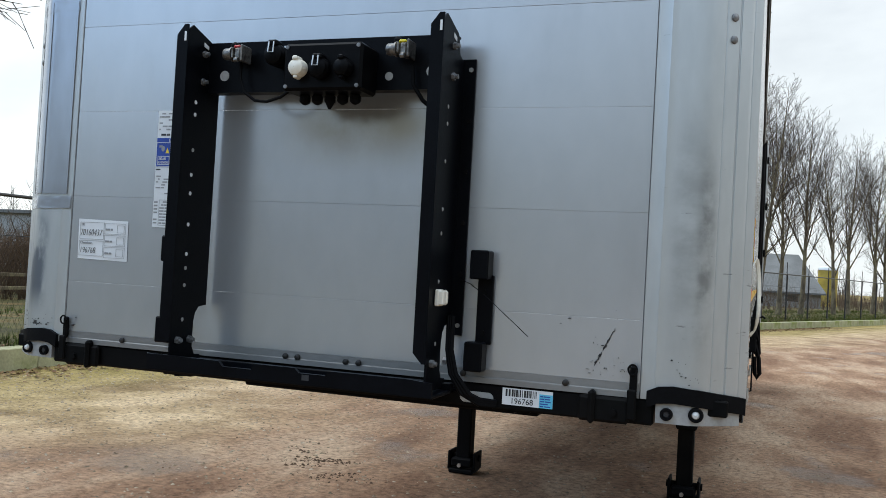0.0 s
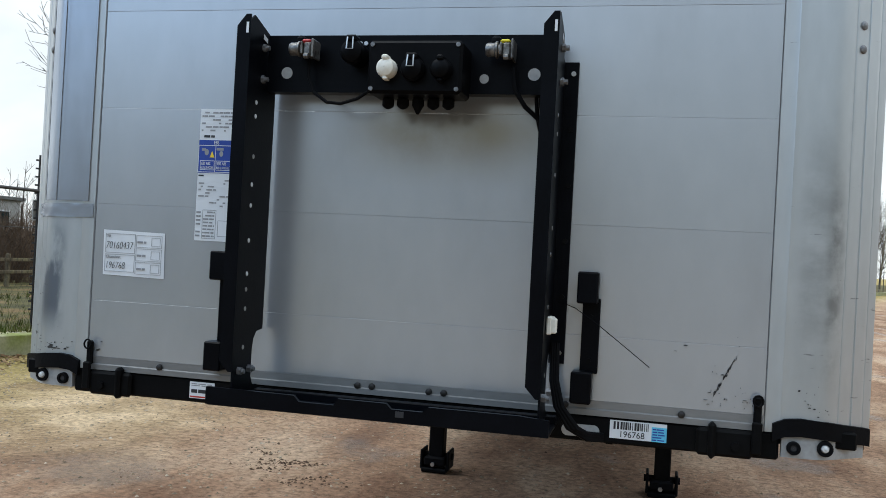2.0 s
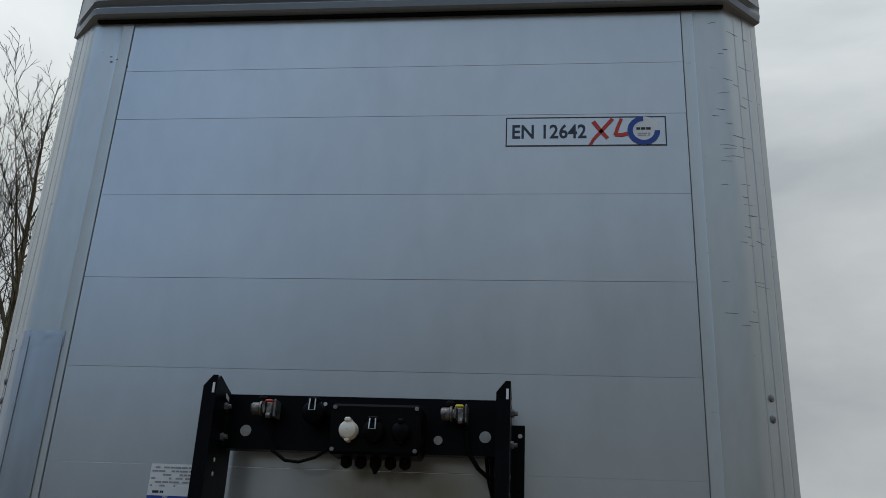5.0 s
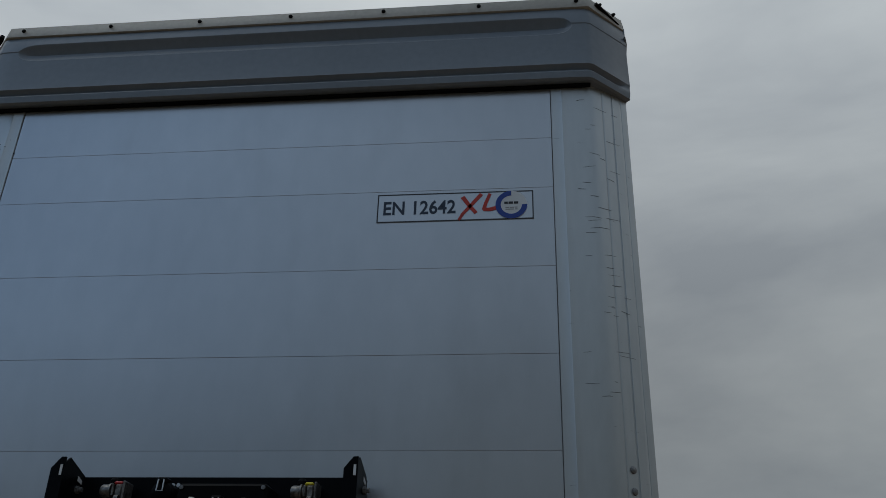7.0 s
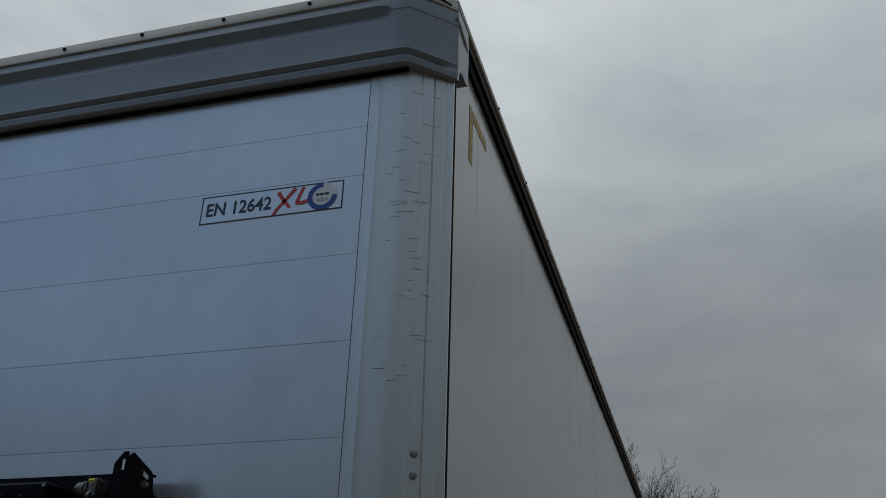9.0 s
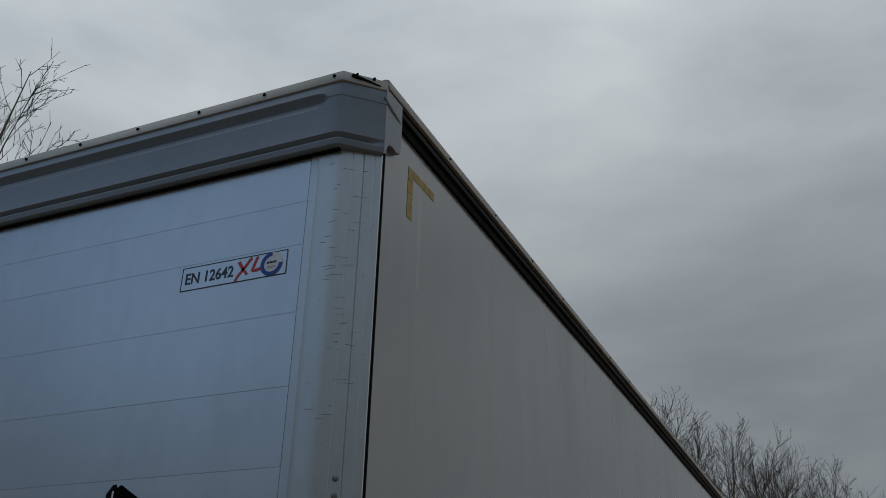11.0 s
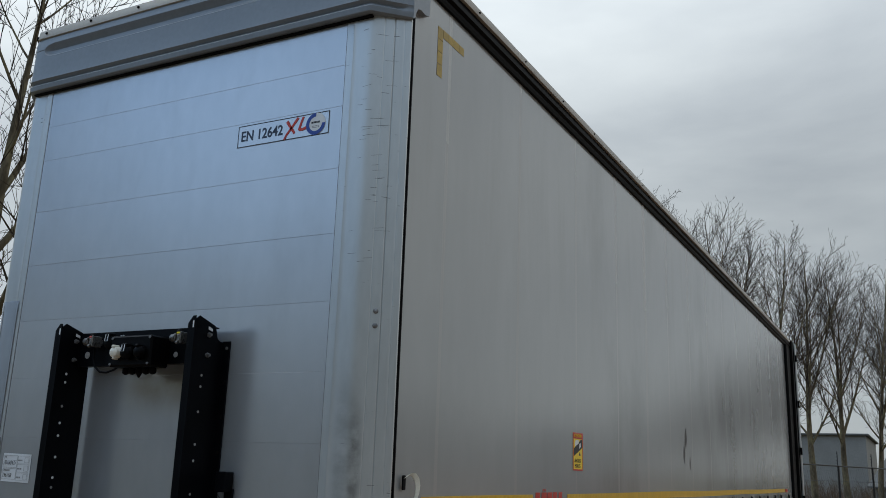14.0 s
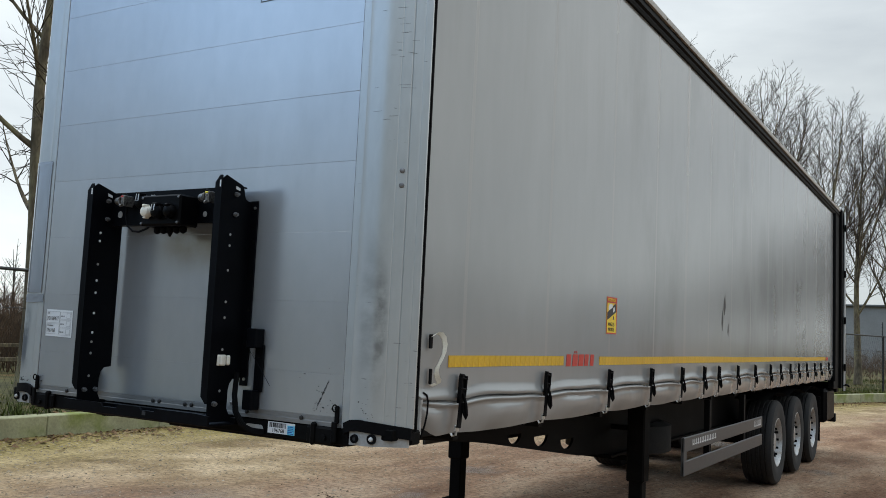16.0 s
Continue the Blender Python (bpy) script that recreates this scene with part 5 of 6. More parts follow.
for k in range(38):
    z, x0 = rnd.uniform(2.55, 3.76), rnd.uniform(1.08, 1.235)
    L = rnd.uniform(0.015, 0.035) if rnd.random() < 0.6 else rnd.uniform(0.035, 0.075)
    tip = rnd.uniform(-0.10, 0.22)
    n = 6
    pts = [(min(1.25, x0 + L * j / n), corner_y(min(1.25, x0 + L * j / n), 0.0003), z + L * tip * j / n + 0.0015 * noise.noise((j * 0.5, k * 3.1, 0))) for j in range(n + 1)]
    scrapes.tube(pts, [0.0003] + [rnd.uniform(0.0004, 0.0009)] * (n - 1) + [0.0003], 4)
tagged(part("scrapes", scrapes, SCRAPE, posts_xy[1], "dark scrape marks"), kind="stuff")

# ---- side details ----
pull = part("pull_strap", Geo().box(1.282, 1.290, 0.220, 0.246, 1.735, 1.796, 0.003), RUBBER, trailer, "black plate with off-white pull strap")
part("lower_plate", Geo().box(1.282, 1.290, 0.232, 0.252, 1.585, 1.65, 0.003), RUBBER, pull)
sp = [(1.291 + 0.02 * math.sin(math.pi * k / 13), y, z) for k, (y, z) in enumerate(((0.235, 1.785), (0.258, 1.799), (0.288, 1.798), (0.309, 1.78), (0.316, 1.748), (0.305, 1.715), (0.278, 1.682), (0.253, 1.657), (0.247, 1.635), (0.262, 1.61), (0.282, 1.597), (0.284, 1.584), (0.262, 1.578), (0.245, 1.584)))]
sv = []
for k, p in enumerate(sp):
    sv += [(p[0] - 0.004, p[1] - 0.011, p[2] - 0.005), (p[0] + 0.004, p[1] + 0.011, p[2] + 0.005)]
n = len(sp)
g = Geo().add(sv + [(x + 0.003, y, z + 0.002) for x, y, z in sv], [(2 * k, 2 * k + 1, 2 * k + 3, 2 * k + 2) for k in range(n - 1)] + [(2 * n + 2 * k + 2, 2 * n + 2 * k + 3, 2 * n + 2 * k + 1, 2 * n + 2 * k) for k in range(n - 1)] + [(2 * k, 2 * k + 2, 2 * n + 2 * k + 2, 2 * n + 2 * k) for k in range(n - 1)] + [(2 * k + 3, 2 * k + 1, 2 * n + 2 * k + 1, 2 * n + 2 * k + 3) for k in range(n - 1)])
part("strap", g, STRAP, pull, "off-white webbing loop")
part("hinge_tube", Geo().cyl((1.262, 0.19, 1.345), (1.262, 0.19, 1.48), 0.016, 10).cyl((1.262, 0.19, 1.47), (1.262, 0.19, 1.50), 0.020, 10), PLATE, trailer, "tensioning shaft at the curtain's edge")
part("cable_loop", Geo().tube([(1.278, 0.20, 1.518), (1.284, 0.218, 1.508), (1.286, 0.228, 1.48), (1.284, 0.228, 1.43), (1.278, 0.222, 1.38), (1.268, 0.21, 1.33)], 0.004, 6), RUBBER, trailer, "black cable loop at the curtain's edge")

warn = part("warning_sticker", Geo().box(1.2815, 1.2832, 2.228, 2.412, 1.825, 2.060), ORANGE, trailer, "yellow blind-spot warning sticker with red header")
part("border", Geo().box(1.2830, 1.2840, 2.228, 2.412, 1.825, 1.833).box(1.2830, 1.2840, 2.228, 2.236, 1.833, 2.06).box(1.2830, 1.2840, 2.404, 2.412, 1.833, 2.06), RED, warn)
part("header", Geo().box(1.2830, 1.2841, 2.228, 2.412, 2.022, 2.060), RED, warn)
lettering("ATTENTION", 0.030, ORANGE, warn, on_side(2.240, 2.031, 1.2845), squeeze=0.85)
lettering("ANGLES", 0.034, INK, warn, on_side(2.252, 1.875, 1.2840), squeeze=0.95)
lettering("MORTS", 0.034, INK, warn, on_side(2.258, 1.842, 1.2840), squeeze=0.95)
part("pictogram", Geo().prism([(2.240, 1.912), (2.400, 1.968), (2.400, 2.018), (2.372, 2.018), (2.240, 1.960)], "x", 1.2834, 1.2840), INK, warn)
part("pictogram", Geo().prism([(2.262, 1.972), (2.330, 1.994), (2.330, 2.014), (2.276, 2.014), (2.258, 1.996)], "x", 1.2840, 1.2845), WHITE, warn)
part("pictogram", Geo().prism([(2.340, 1.962), (2.372, 1.974), (2.366, 1.998), (2.344, 1.992)], "x", 1.2840, 1.2845), WHITE, warn)
part("pictogram", Geo().prism([(2.338, 1.918), (2.368, 1.918), (2.353, 1.944)], "x", 1.2834, 1.2840), INK, warn)
for y0, z0, w, h in ((5.42, 2.11, 0.09, 0.13), (5.36, 1.97, 0.06, 0.14), (5.60, 1.90, 0.045, 0.08)):
    part("tear", Geo().prism([(y0, z0), (y0 + w * 0.5, z0 - h * 0.4), (y0 + w, z0 + h * 0.2), (y0 + w * 0.6, z0 + h), (y0 + w * 0.1, z0 + h * 0.6)], "x", curtain_x(y0, z0) - 0.002, curtain_x(y0, z0) + 0.0012), MAST, trailer, "dark torn spot in the curtain")

for o in (warn, *warn.children_recursive):
    o.data.transform(Matrix.Translation((curtain_x(2.445, 1.93) + 0.001 - 1.2818, 0.123, -0.011)))
for o in (pull, *pull.children_recursive):
    o.data.transform(Matrix.Translation((0, -0.006, -0.032)))

# ---- chassis and running gear ----
KEEL = [(0.12, 1.262), (1.0, 1.20), (1.99, 1.10), (3.60, 0.872), (4.35, 0.82), (13.4, 0.82)]
OPENINGS = [(2.455, 0.100, 1.118, 0.064), (2.882, 0.116, 1.078, 0.074), (3.363, 0.126, 1.020, 0.076)]


def keel_z(y):
    for (a, za), (b, zb) in zip(KEEL[:-1], KEEL[1:]):
        if y <= b:
            return za + (zb - za) * (y - a) / (b - a)
    return KEEL[-1][1]


def beam_web(s):
    """The beam's web as upright strips, with half-round openings cut right through."""
    g, cuts = Geo(), [y for y, z in KEEL]
    for yc, r, zc, d in OPENINGS:
        cuts += [yc - r * math.cos(math.pi * k / 14) for k in range(15)]
    cuts = sorted(cuts)
    for a, b in zip(cuts[:-1], cuts[1:]):
        hole = next((o for o in OPENINGS if abs((a + b) / 2 - o[0]) < o[1]), None)
        low = [(a, keel_z(a)), (b, keel_z(b))]
        if hole:
            yc, r, zc, d = hole
            rim = [zc - d * math.sqrt(max(0.0, 1 - ((y - yc) / r) ** 2)) for y in (a, b)]
            g.prism([(a, low[0][1]), (a, rim[0]), (b, rim[1]), (b, low[1][1])][::-1], "x", s * 0.60, s * 0.62)
            g.prism([(a, zc), (a, 1.27), (b, 1.27), (b, zc)][::-1], "x", s * 0.60, s * 0.62)
        else:
            g.prism([(a, low[0][1]), (a, 1.27), (b, 1.27), (b, low[1][1])][::-1], "x", s * 0.60, s * 0.62)
    return g.box(s * 0.55, s * 0.67, 0.12, 13.4, 1.265, 1.285, 0.003).box(s * 0.55, s * 0.67, 4.2, 13.4, 0.80, 0.822, 0.003)


for s in (1, -1):
    part("chassis_beam", beam_web(s), CHASSIS, trailer, "black chassis beam with half-round openings", smooth=0)
part("floor", Geo().box(-1.245, 1.245, 0.03, 13.7, 1.325, 1.37, 0.004), CHASSIS, trailer, "dark underside of the load floor")
for k in range(14):
    part("cross_beam", Geo().box(-0.598, 0.598, 0.55 + 0.93 * k, 0.63 + 0.93 * k, 1.19, 1.324, 0.006).box(0.60, 1.23, 0.55 + 0.93 * k, 0.60 + 0.93 * k, 1.287, 1.324, 0.004).box(-1.23, -0.60, 0.55 + 0.93 * k, 0.60 + 0.93 * k, 1.287, 1.324, 0.004), CHASSIS, trailer)
for s in (1, -1):
    part("side_rail", Geo().box(s * 1.19, s * 1.225, 0.22, 13.65, 1.335, 1.40, 0.006), CHASSIS, trailer, "dark side rail behind the curtain hem")
# landing legs
for s in (1, -1):
    x, y = s * 0.855, 4.33
    leg = part("landing_leg", Geo().box(x - 0.075, x + 0.075, y - 0.075, y + 0.075, 0.62, 1.28, 0.012), CHASSIS, trailer, "black landing leg")
    part("inner_leg", Geo().box(x - 0.058, x + 0.058, y - 0.058, y + 0.058, 0.20, 0.68, 0.010), CHASSIS, leg)
    foot_part = part("foot", Geo().box(x - 0.10, x + 0.10, y - 0.11, y + 0.11, 0.0, 0.035, 0.008).box(x - 0.115, x - 0.095, y - 0.09, y + 0.09, 0.02, 0.17, 0.006).box(x + 0.095, x + 0.115, y - 0.09, y + 0.09, 0.02, 0.17, 0.006).box(x - 0.085, x + 0.085, y - 0.10, y + 0.10, 0.05, 0.12, 0.012).cyl((x - 0.13, y, 0.115), (x + 0.13, y, 0.115), 0.026, 12), RUBBER, leg, "black rocking foot")
    bolt_part = part("foot_bolt", Geo().cyl((x - 0.01, y - 0.118, 0.065), (x - 0.01, y - 0.10, 0.065), 0.016, 8), ZINC, leg)
    for o in (foot_part, bolt_part):
        o.data.transform(Matrix.Translation((0, 0, GROUND)))
    part("brace", Geo().tube([(x, y + 0.05, 0.78), (s * 0.64, y + 0.75, 1.1)], 0.025, 8), CHASSIS, leg)
part("leg_shaft", Geo().cyl((-0.78, 4.33, 1.05), (0.78, 4.33, 1.05), 0.022, 10), CHASSIS, trailer, "cross shaft between the landing legs")
# side guards
for s in (1, -1):
    guard = part("side_guard", Geo().box(s * 1.222, s * 1.245, 4.31, 7.43, 0.895, 1.015, 0.006), GUARD, trailer, "grey side guard with two rails")
    part("lower_rail", Geo().box(s * 1.222, s * 1.245, 4.31, 7.43, 0.705, 0.825, 0.006), GUARD, guard)
    part("end_post", Geo().box(s * 1.215, s * 1.243, 4.31, 4.40, 0.707, 1.013, 0.006), GUARD, guard)
    for y in (5.2, 6.6):
        part("hanger", Geo().box(s * 1.17, s * 1.222, y, y + 0.07, 0.74, 1.28, 0.004), CHASSIS, guard)
    if s > 0:
        for y0, count, z0, z1 in ((4.56, 14, 0.935, 0.985), (7.02, 6, 0.925, 0.99)):
            for k in range(count):
                y = y0 + 0.058 * k
                part("print", Geo().box(1.2450, 1.2460, y, y + 0.016, z0, z1).box(1.2450, 1.2460, y + 0.020, y + 0.036, z0 + 0.004, z0 + 0.014), WHITE, guard)


def wheel_meshes():
    tyre = [(-0.17, 0.30), (-0.185, 0.36), (-0.190, 0.43), (-0.178, 0.49), (-0.150, 0.513)]
    for c in (-0.105, -0.052, 0.0, 0.052, 0.105):
        tyre += [(c - 0.012, 0.520), (c - 0.008, 0.508), (c + 0.008, 0.508), (c + 0.012, 0.520)]
    tyre += [(0.150, 0.513), (0.178, 0.49), (0.190, 0.43), (0.185, 0.36), (0.17, 0.30)]
    rim = [(0.165, 0.305), (0.172, 0.290), (0.150, 0.275), (0.06, 0.262), (0.045, 0.235), (0.085, 0.18), (0.085, 0.14), (0.10, 0.12), (0.13, 0.11), (0.135, 0.06), (0.13, 0.001)]
    nut = Geo().cyl((0.08, 0.165, 0), (0.118, 0.165, 0), 0.023, 6).cyl((0.118, 0.165, 0), (0.150, 0.165, 0), 0.015, 8)
    hole = Geo().cyl((0.058, 0.213, 0), (0.066, 0.213, 0), 0.026, 10)
    return (Geo().lathe(tyre, (0, 0, 0), "x", 56).mesh("tyre", TYRE, 28), Geo().lathe(rim, (0, 0, 0), "x", 40).mesh("rim", RIM), nut.mesh("wheel_nut", CHASSIS), hole.mesh("rim_hole", INK))


WHEEL = wheel_meshes()
for y in (8.88, 10.29, 11.70):
    part("axle", Geo().cyl((-1.0, y, 0.61), (1.0, y, 0.61), 0.065, 12).box(-0.62, -0.5, y - 0.4, y + 0.1, 0.62, 0.82, 0.02).box(0.5, 0.62, y - 0.4, y + 0.1, 0.62, 0.82, 0.02), CHASSIS, trailer, "black trailer axle")
    for s in (1, -1):
        at = pose(s * 0.985, y, 0.515 + GROUND, 17 * y, 0, 0 if s > 0 else 180)
        w = part("wheel", WHEEL[0], TYRE, trailer, "dusty tyre on a silver rim", m=at)
        tagged(w, "dusty tyre on a silver rim")
        rim = part("rim", WHEEL[1], RIM, w, "silver steel rim")
        rim.matrix_parent_inverse = Matrix.Identity(4)
        for k in range(10):
            for name, me, a in (("wheel_nut", WHEEL[2], 36 * k), ("rim_hole", WHEEL[3], 36 * k + 18)):
                part(name, me, CHASSIS, w).matrix_parent_inverse = Matrix.Rotation(math.radians(a), 4, "X")
for s in (1, -1):
    part("mudguard", Geo().sheet(lambda u, v: (s * (0.80 + 0.38 * v), 8.03 + 4.20 * u, 1.155 + 0.07 * abs(math.sin(math.pi * (u * 3) % math.pi))), 36, 3), RUBBER, trailer, "black mudguard over the wheels")
    part("mud_flap", Geo().box(s * 0.80, s * 1.18, 12.26, 12.275, 0.36, 1.05, 0.003), RUBBER, trailer, "black mud flap")
spare = part("spare_wheel", Geo().lathe([(-0.12, 0.28), (-0.15, 0.42), (-0.12, 0.50), (0.12, 0.50), (0.15, 0.42), (0.12, 0.28), (-0.12, 0.28)], (0.3, 5.4, 0.88), "z", 30), TYRE, trailer, "spare tyre slung under the chassis")
part("carrier", Geo().box(0.0, 0.6, 4.9, 4.96, 0.70, 0.74, 0.004).box(0.0, 0.6, 5.8, 5.86, 0.70, 0.74, 0.004), CHASSIS, spare)
part("air_tank", Geo().lathe([(-0.42, 0.01), (-0.40, 0.09), (-0.36, 0.135), (0.36, 0.135), (0.40, 0.09), (0.42, 0.01)], (-0.2, 7.1, 0.98), "y", 20), CHASSIS, trailer, "black air tank under the floor")
# rear frame, doors and bumper
for s in (1, -1):
    part("rear_post", Geo().box(s * 1.20, s * 1.292, 12.95, 13.75, 1.15, 4.06, 0.010).box(s * 1.20, s * 1.335, 13.56, 13.75, 1.15, 4.20, 0.010), CHASSIS, trailer, "black rear corner post")
    part("curtain_tube", Geo().cyl((s * 1.29, 12.945, 1.28), (s * 1.29, 12.945, 4.06), 0.03, 12), RUBBER, trailer, "black tensioning tube at the curtain's rear edge")
    d = part("door_leaf", Geo().box(s * 1.338, s * 1.368, 13.73, 13.83, 1.10, 4.17, 0.008), CORNER, trailer, "light edge of a rear door")
    part("door_seal", Geo().box(s * 1.332, s * 1.345, 13.71, 13.77, 1.10, 4.17, 0.003), RUBBER, d)
    for z in (1.5, 2.3, 3.1, 3.9):
        part("hinge", Geo().cyl((s * 1.37, 13.71, z - 0.06), (s * 1.37, 13.71, z + 0.06), 0.018, 10), CHASSIS, d)
part("rear_doors", Geo().box(-1.20, 1.20, 13.72, 13.77, 1.25, 4.17, 0.006), PANEL, trailer, "closed rear doors")
part("rear_bumper", Geo().box(-1.22, 1.24, 13.56, 13.70, 0.58, 0.72, 0.01).box(0.6, 0.7, 13.2, 13.4, 0.6, 1.2).box(-0.7, -0.6, 13.2, 13.4, 0.6, 1.2).box(-1.24, 1.26, 13.56, 13.77, 1.08, 1.24, 0.01), CHASSIS, trailer, "black rear bumper")
part("toolbox", Geo().box(0.82, 1.23, 12.62, 13.55, 0.62, 1.16, 0.05), PLASTIC, trailer, "black plastic toolbox behind the wheels")
part("lamp_arm", Geo().tube([(1.20, 13.68, 1.20), (1.30, 13.74, 1.18), (1.40, 13.75, 1.21), (1.44, 13.75, 1.18)], 0.018, 8), RUBBER, trailer, "black rubber lamp arm")


# ---- fence along the verge ----
FENCE_AT = 0.45
fence = thing("fence", (-8.4, 7, 0.3), "black steel chain-link fence with barbed post tops along the yard", "fence")
FPATH = [Vector((-7.9 - FENCE_AT, -18.0)), Vector((-7.9 - FENCE_AT * 0.98, 7.8)), Vector((0.35, 31.7)) + OUT * FENCE_AT, Vector((63.0, 200.0)) + OUT * FENCE_AT]


def along(path, d):
    for a, b in zip(path[:-1], path[1:]):
        if d <= (b - a).length:
            return a + (b - a).normalized() * d, (b - a).normalized()
        d -= (b - a).length
    return path[-1], (path[-1] - path[-2]).normalized()


F0, F1, PITCH = 1.2, 120.0, 2.85
fpost = Geo().box(-0.03, 0.03, -0.03, 0.03, 0.0, 2.05, 0.006)
carrier = Geo().box(-0.014, 0.014, -0.05, -0.03, 0.1, 2.55, 0.003)
post_me, carrier_me, knob_me = fpost.mesh("post", FENCE), carrier.mesh("insulator_bar", FENCE), Geo().box(-0.012, 0.012, -0.095, -0.05, 0.0, 0.025).mesh("insulator", FENCE)
d = F0
while d < F1:
    p, way = along(FPATH, d)
    turn = math.degrees(math.atan2(-way.x, way.y))
    post = part("post", post_me, FENCE, fence, m=pose(p.x, p.y, 0.26, 0, 0, turn))
    bar = part("insulator_bar", carrier_me, FENCE, post)
    bar.matrix_parent_inverse = Matrix.Identity(4)
    for k in range(19):
        knob = part("insulator", knob_me, FENCE, post)
        knob.matrix_parent_inverse = Matrix.Translation((0, 0, 0.30 + 0.12 * k))
    q, _ = along(FPATH, min(d + PITCH, F1))
    part("top_rail", Geo().cyl((p.x, p.y, 2.29), (q.x, q.y, 2.29), 0.024, 8), FENCE, fence)
    part("mid_wire", Geo().cyl((p.x, p.y, 1.75), (q.x, q.y, 1.75), 0.006, 5), FENCE, fence)
    d += PITCH if d < 26 else 2.874
mesh_w = Geo()
d = F0
while d < 62:
    step = 0.09 if d < 34 else 0.16
    for sign in (1, -1):
        a, _ = along(FPATH, d)
        b, _ = along(FPATH, max(0.1, d + sign * 1.0))
        mesh_w.tube([(a.x, a.y, 0.30), (b.x, b.y, 2.28)], 0.0015, 3, False)
    d += step
tagged(part("chain_link", mesh_w, WIRE, fence, "thin grey chain-link mesh", smooth=0), kind="stuff")
board = thing("sign_board", (-9.2, 10.4, 0.3), "small grey blank board on the fence", "sign", "")
p, way = along(FPATH, 27.2)
part("board", Geo().box(-0.01, 0.01, -0.42, 0.42, 1.86, 2.16, 0.004), PLATE, board, m=pose(p.x - 0.05, p.y, 0, 0, 0, math.degrees(math.atan2(-way.x, way.y))))


# ---- bare poplars ----
def tree_meshes(seed, height, reach, r0, low, stems, droop=0.0):
    """A bare poplar: a slender trunk with long limbs that sweep upwards, each feathered with straight shoots and fine twigs.
    reach: the crown's half width; low: where it begins; stems: forks beside the leader; droop: how far the lower limbs hang out."""
    rnd = random.Random(seed)
    trunk, crown = Geo(), Geo()
    up = Vector((0, 0, 1))

    def sweep(base, way, length, r, segs, lift, wild):
        """Points and radii of a shoot that bends upwards by lift."""
        pts, rs, at, w = [base.copy()], [r], base.copy(), way.normalized()
        for k in range(segs):
            w = (w + up * lift / segs + Vector((rnd.gauss(0, wild), rnd.gauss(0, wild), rnd.gauss(0, wild)))).normalized()
            at = at + w * (length / segs)
            pts.append(at.copy())
            rs.append(max(0.0045, r * (1 - 0.90 * ((k + 1) / segs) ** 0.9)))
        return pts, rs

    def spots(pts, count, first):
        """Places along a shoot, with its direction there, spread evenly with some scatter."""
        for k in range(count):
            t = (first + (0.99 - first) * (k + rnd.random()) / count) * (len(pts) - 1)
            i = min(int(t), len(pts) - 2)
            yield t / (len(pts) - 1), pts[i].lerp(pts[i + 1], t - i), (pts[i + 1] - pts[i]).normalized()

    def aside(out, spread):
        side = out.orthogonal().normalized()
        side.rotate(Matrix.Rotation(rnd.uniform(0, 6.283), 3, out))
        return (out + side * spread).normalized()

    def feather(pts, length, r, hang):
        """Side branches on a limb, shoots on those and twigs on the shoots."""
        for t, base, out in spots(pts, max(6, int(length * 3.6)), 0.14):
            L = (0.34 + 0.10 * rnd.random()) * length * (1.12 - 0.75 * t) + 0.25
            p1, r1 = sweep(base, aside(out, rnd.uniform(0.4, 0.85)) - up * hang * 0.35, L, max(0.010, r * 0.42 * (1 - 0.6 * t)), 4, 0.32 - 0.7 * hang, 0.04)
            crown.tube(p1, r1, 3, False)
            for t2, b2, o2 in spots(p1, max(3, int(L * (3.3 + 1.5 * hang))), 0.10):
                L2 = L * rnd.uniform(0.28, 0.50) * (1.1 - 0.5 * t2) + 0.10
                p2, r2 = sweep(b2, aside(o2, rnd.uniform(0.5, 0.9)), L2, 0.0084, 3, 0.26 - 0.8 * hang, 0.06)
                crown.tube(p2, r2, 3, False)
                for t3, b3, o3 in spots(p2, rnd.choice((1, 2, 2)), 0.3):
                    crown.tube([b3, b3 + aside(o3, rnd.uniform(0.45, 0.8)) * L2 * rnd.uniform(0.35, 0.6)], [0.006, 0.004], 3, False)

    n = 16
    at, w, pts, rs = Vector((0, 0, -0.2)), Vector((rnd.gauss(0, 0.02), rnd.gauss(0, 0.02), 1)).normalized(), [], []
    for k in range(n + 1):
        t = k / n
        pts.append(at.copy())
        rs.append(max(0.008, r0 * (1.25 if k == 0 else 1) * (1 - 0.97 * t ** 0.75)))
        w = (w + up * 0.10 + Vector((rnd.gauss(0, 0.028), rnd.gauss(0, 0.028), 0))).normalized()
        at = at + w * (height / n)
    trunk.tube(pts, rs, 10)
    feather(pts[int(n * 0.72):], height * 0.26, 0.03, 0.0)
    count = 17
    for k in range(count):
        t = low + (0.80 - low) * (k + 0.7 * rnd.random()) / count
        i = min(int(t * n), n - 1)
        base = pts[i].lerp(pts[i + 1], t * n - i)
        a = k * 2.4 + rnd.uniform(-0.5, 0.5)
        fork = k in stems
        steep = 2.4 if fork else rnd.uniform(0.85, 1.7)
        hang = droop * max(0.0, 1 - (t - low) / 0.25)
        way = Vector((math.cos(a), math.sin(a), steep * (1 - 0.8 * hang))).normalized()
        length = min((height * 1.02 - base.z) * rnd.uniform(0.80, 0.98), reach * (1.7 if not fork else 2.6) * rnd.uniform(0.8, 1.05))
        r = max(0.017, rs[i] * (0.66 if fork else rnd.uniform(0.40, 0.56)))
        p1, r1 = sweep(base, way, length, r, 9, 0.55 if not fork else 0.35, 0.03)
        trunk.tube(p1, r1, 6, False)
        feather(p1, length, r, hang)
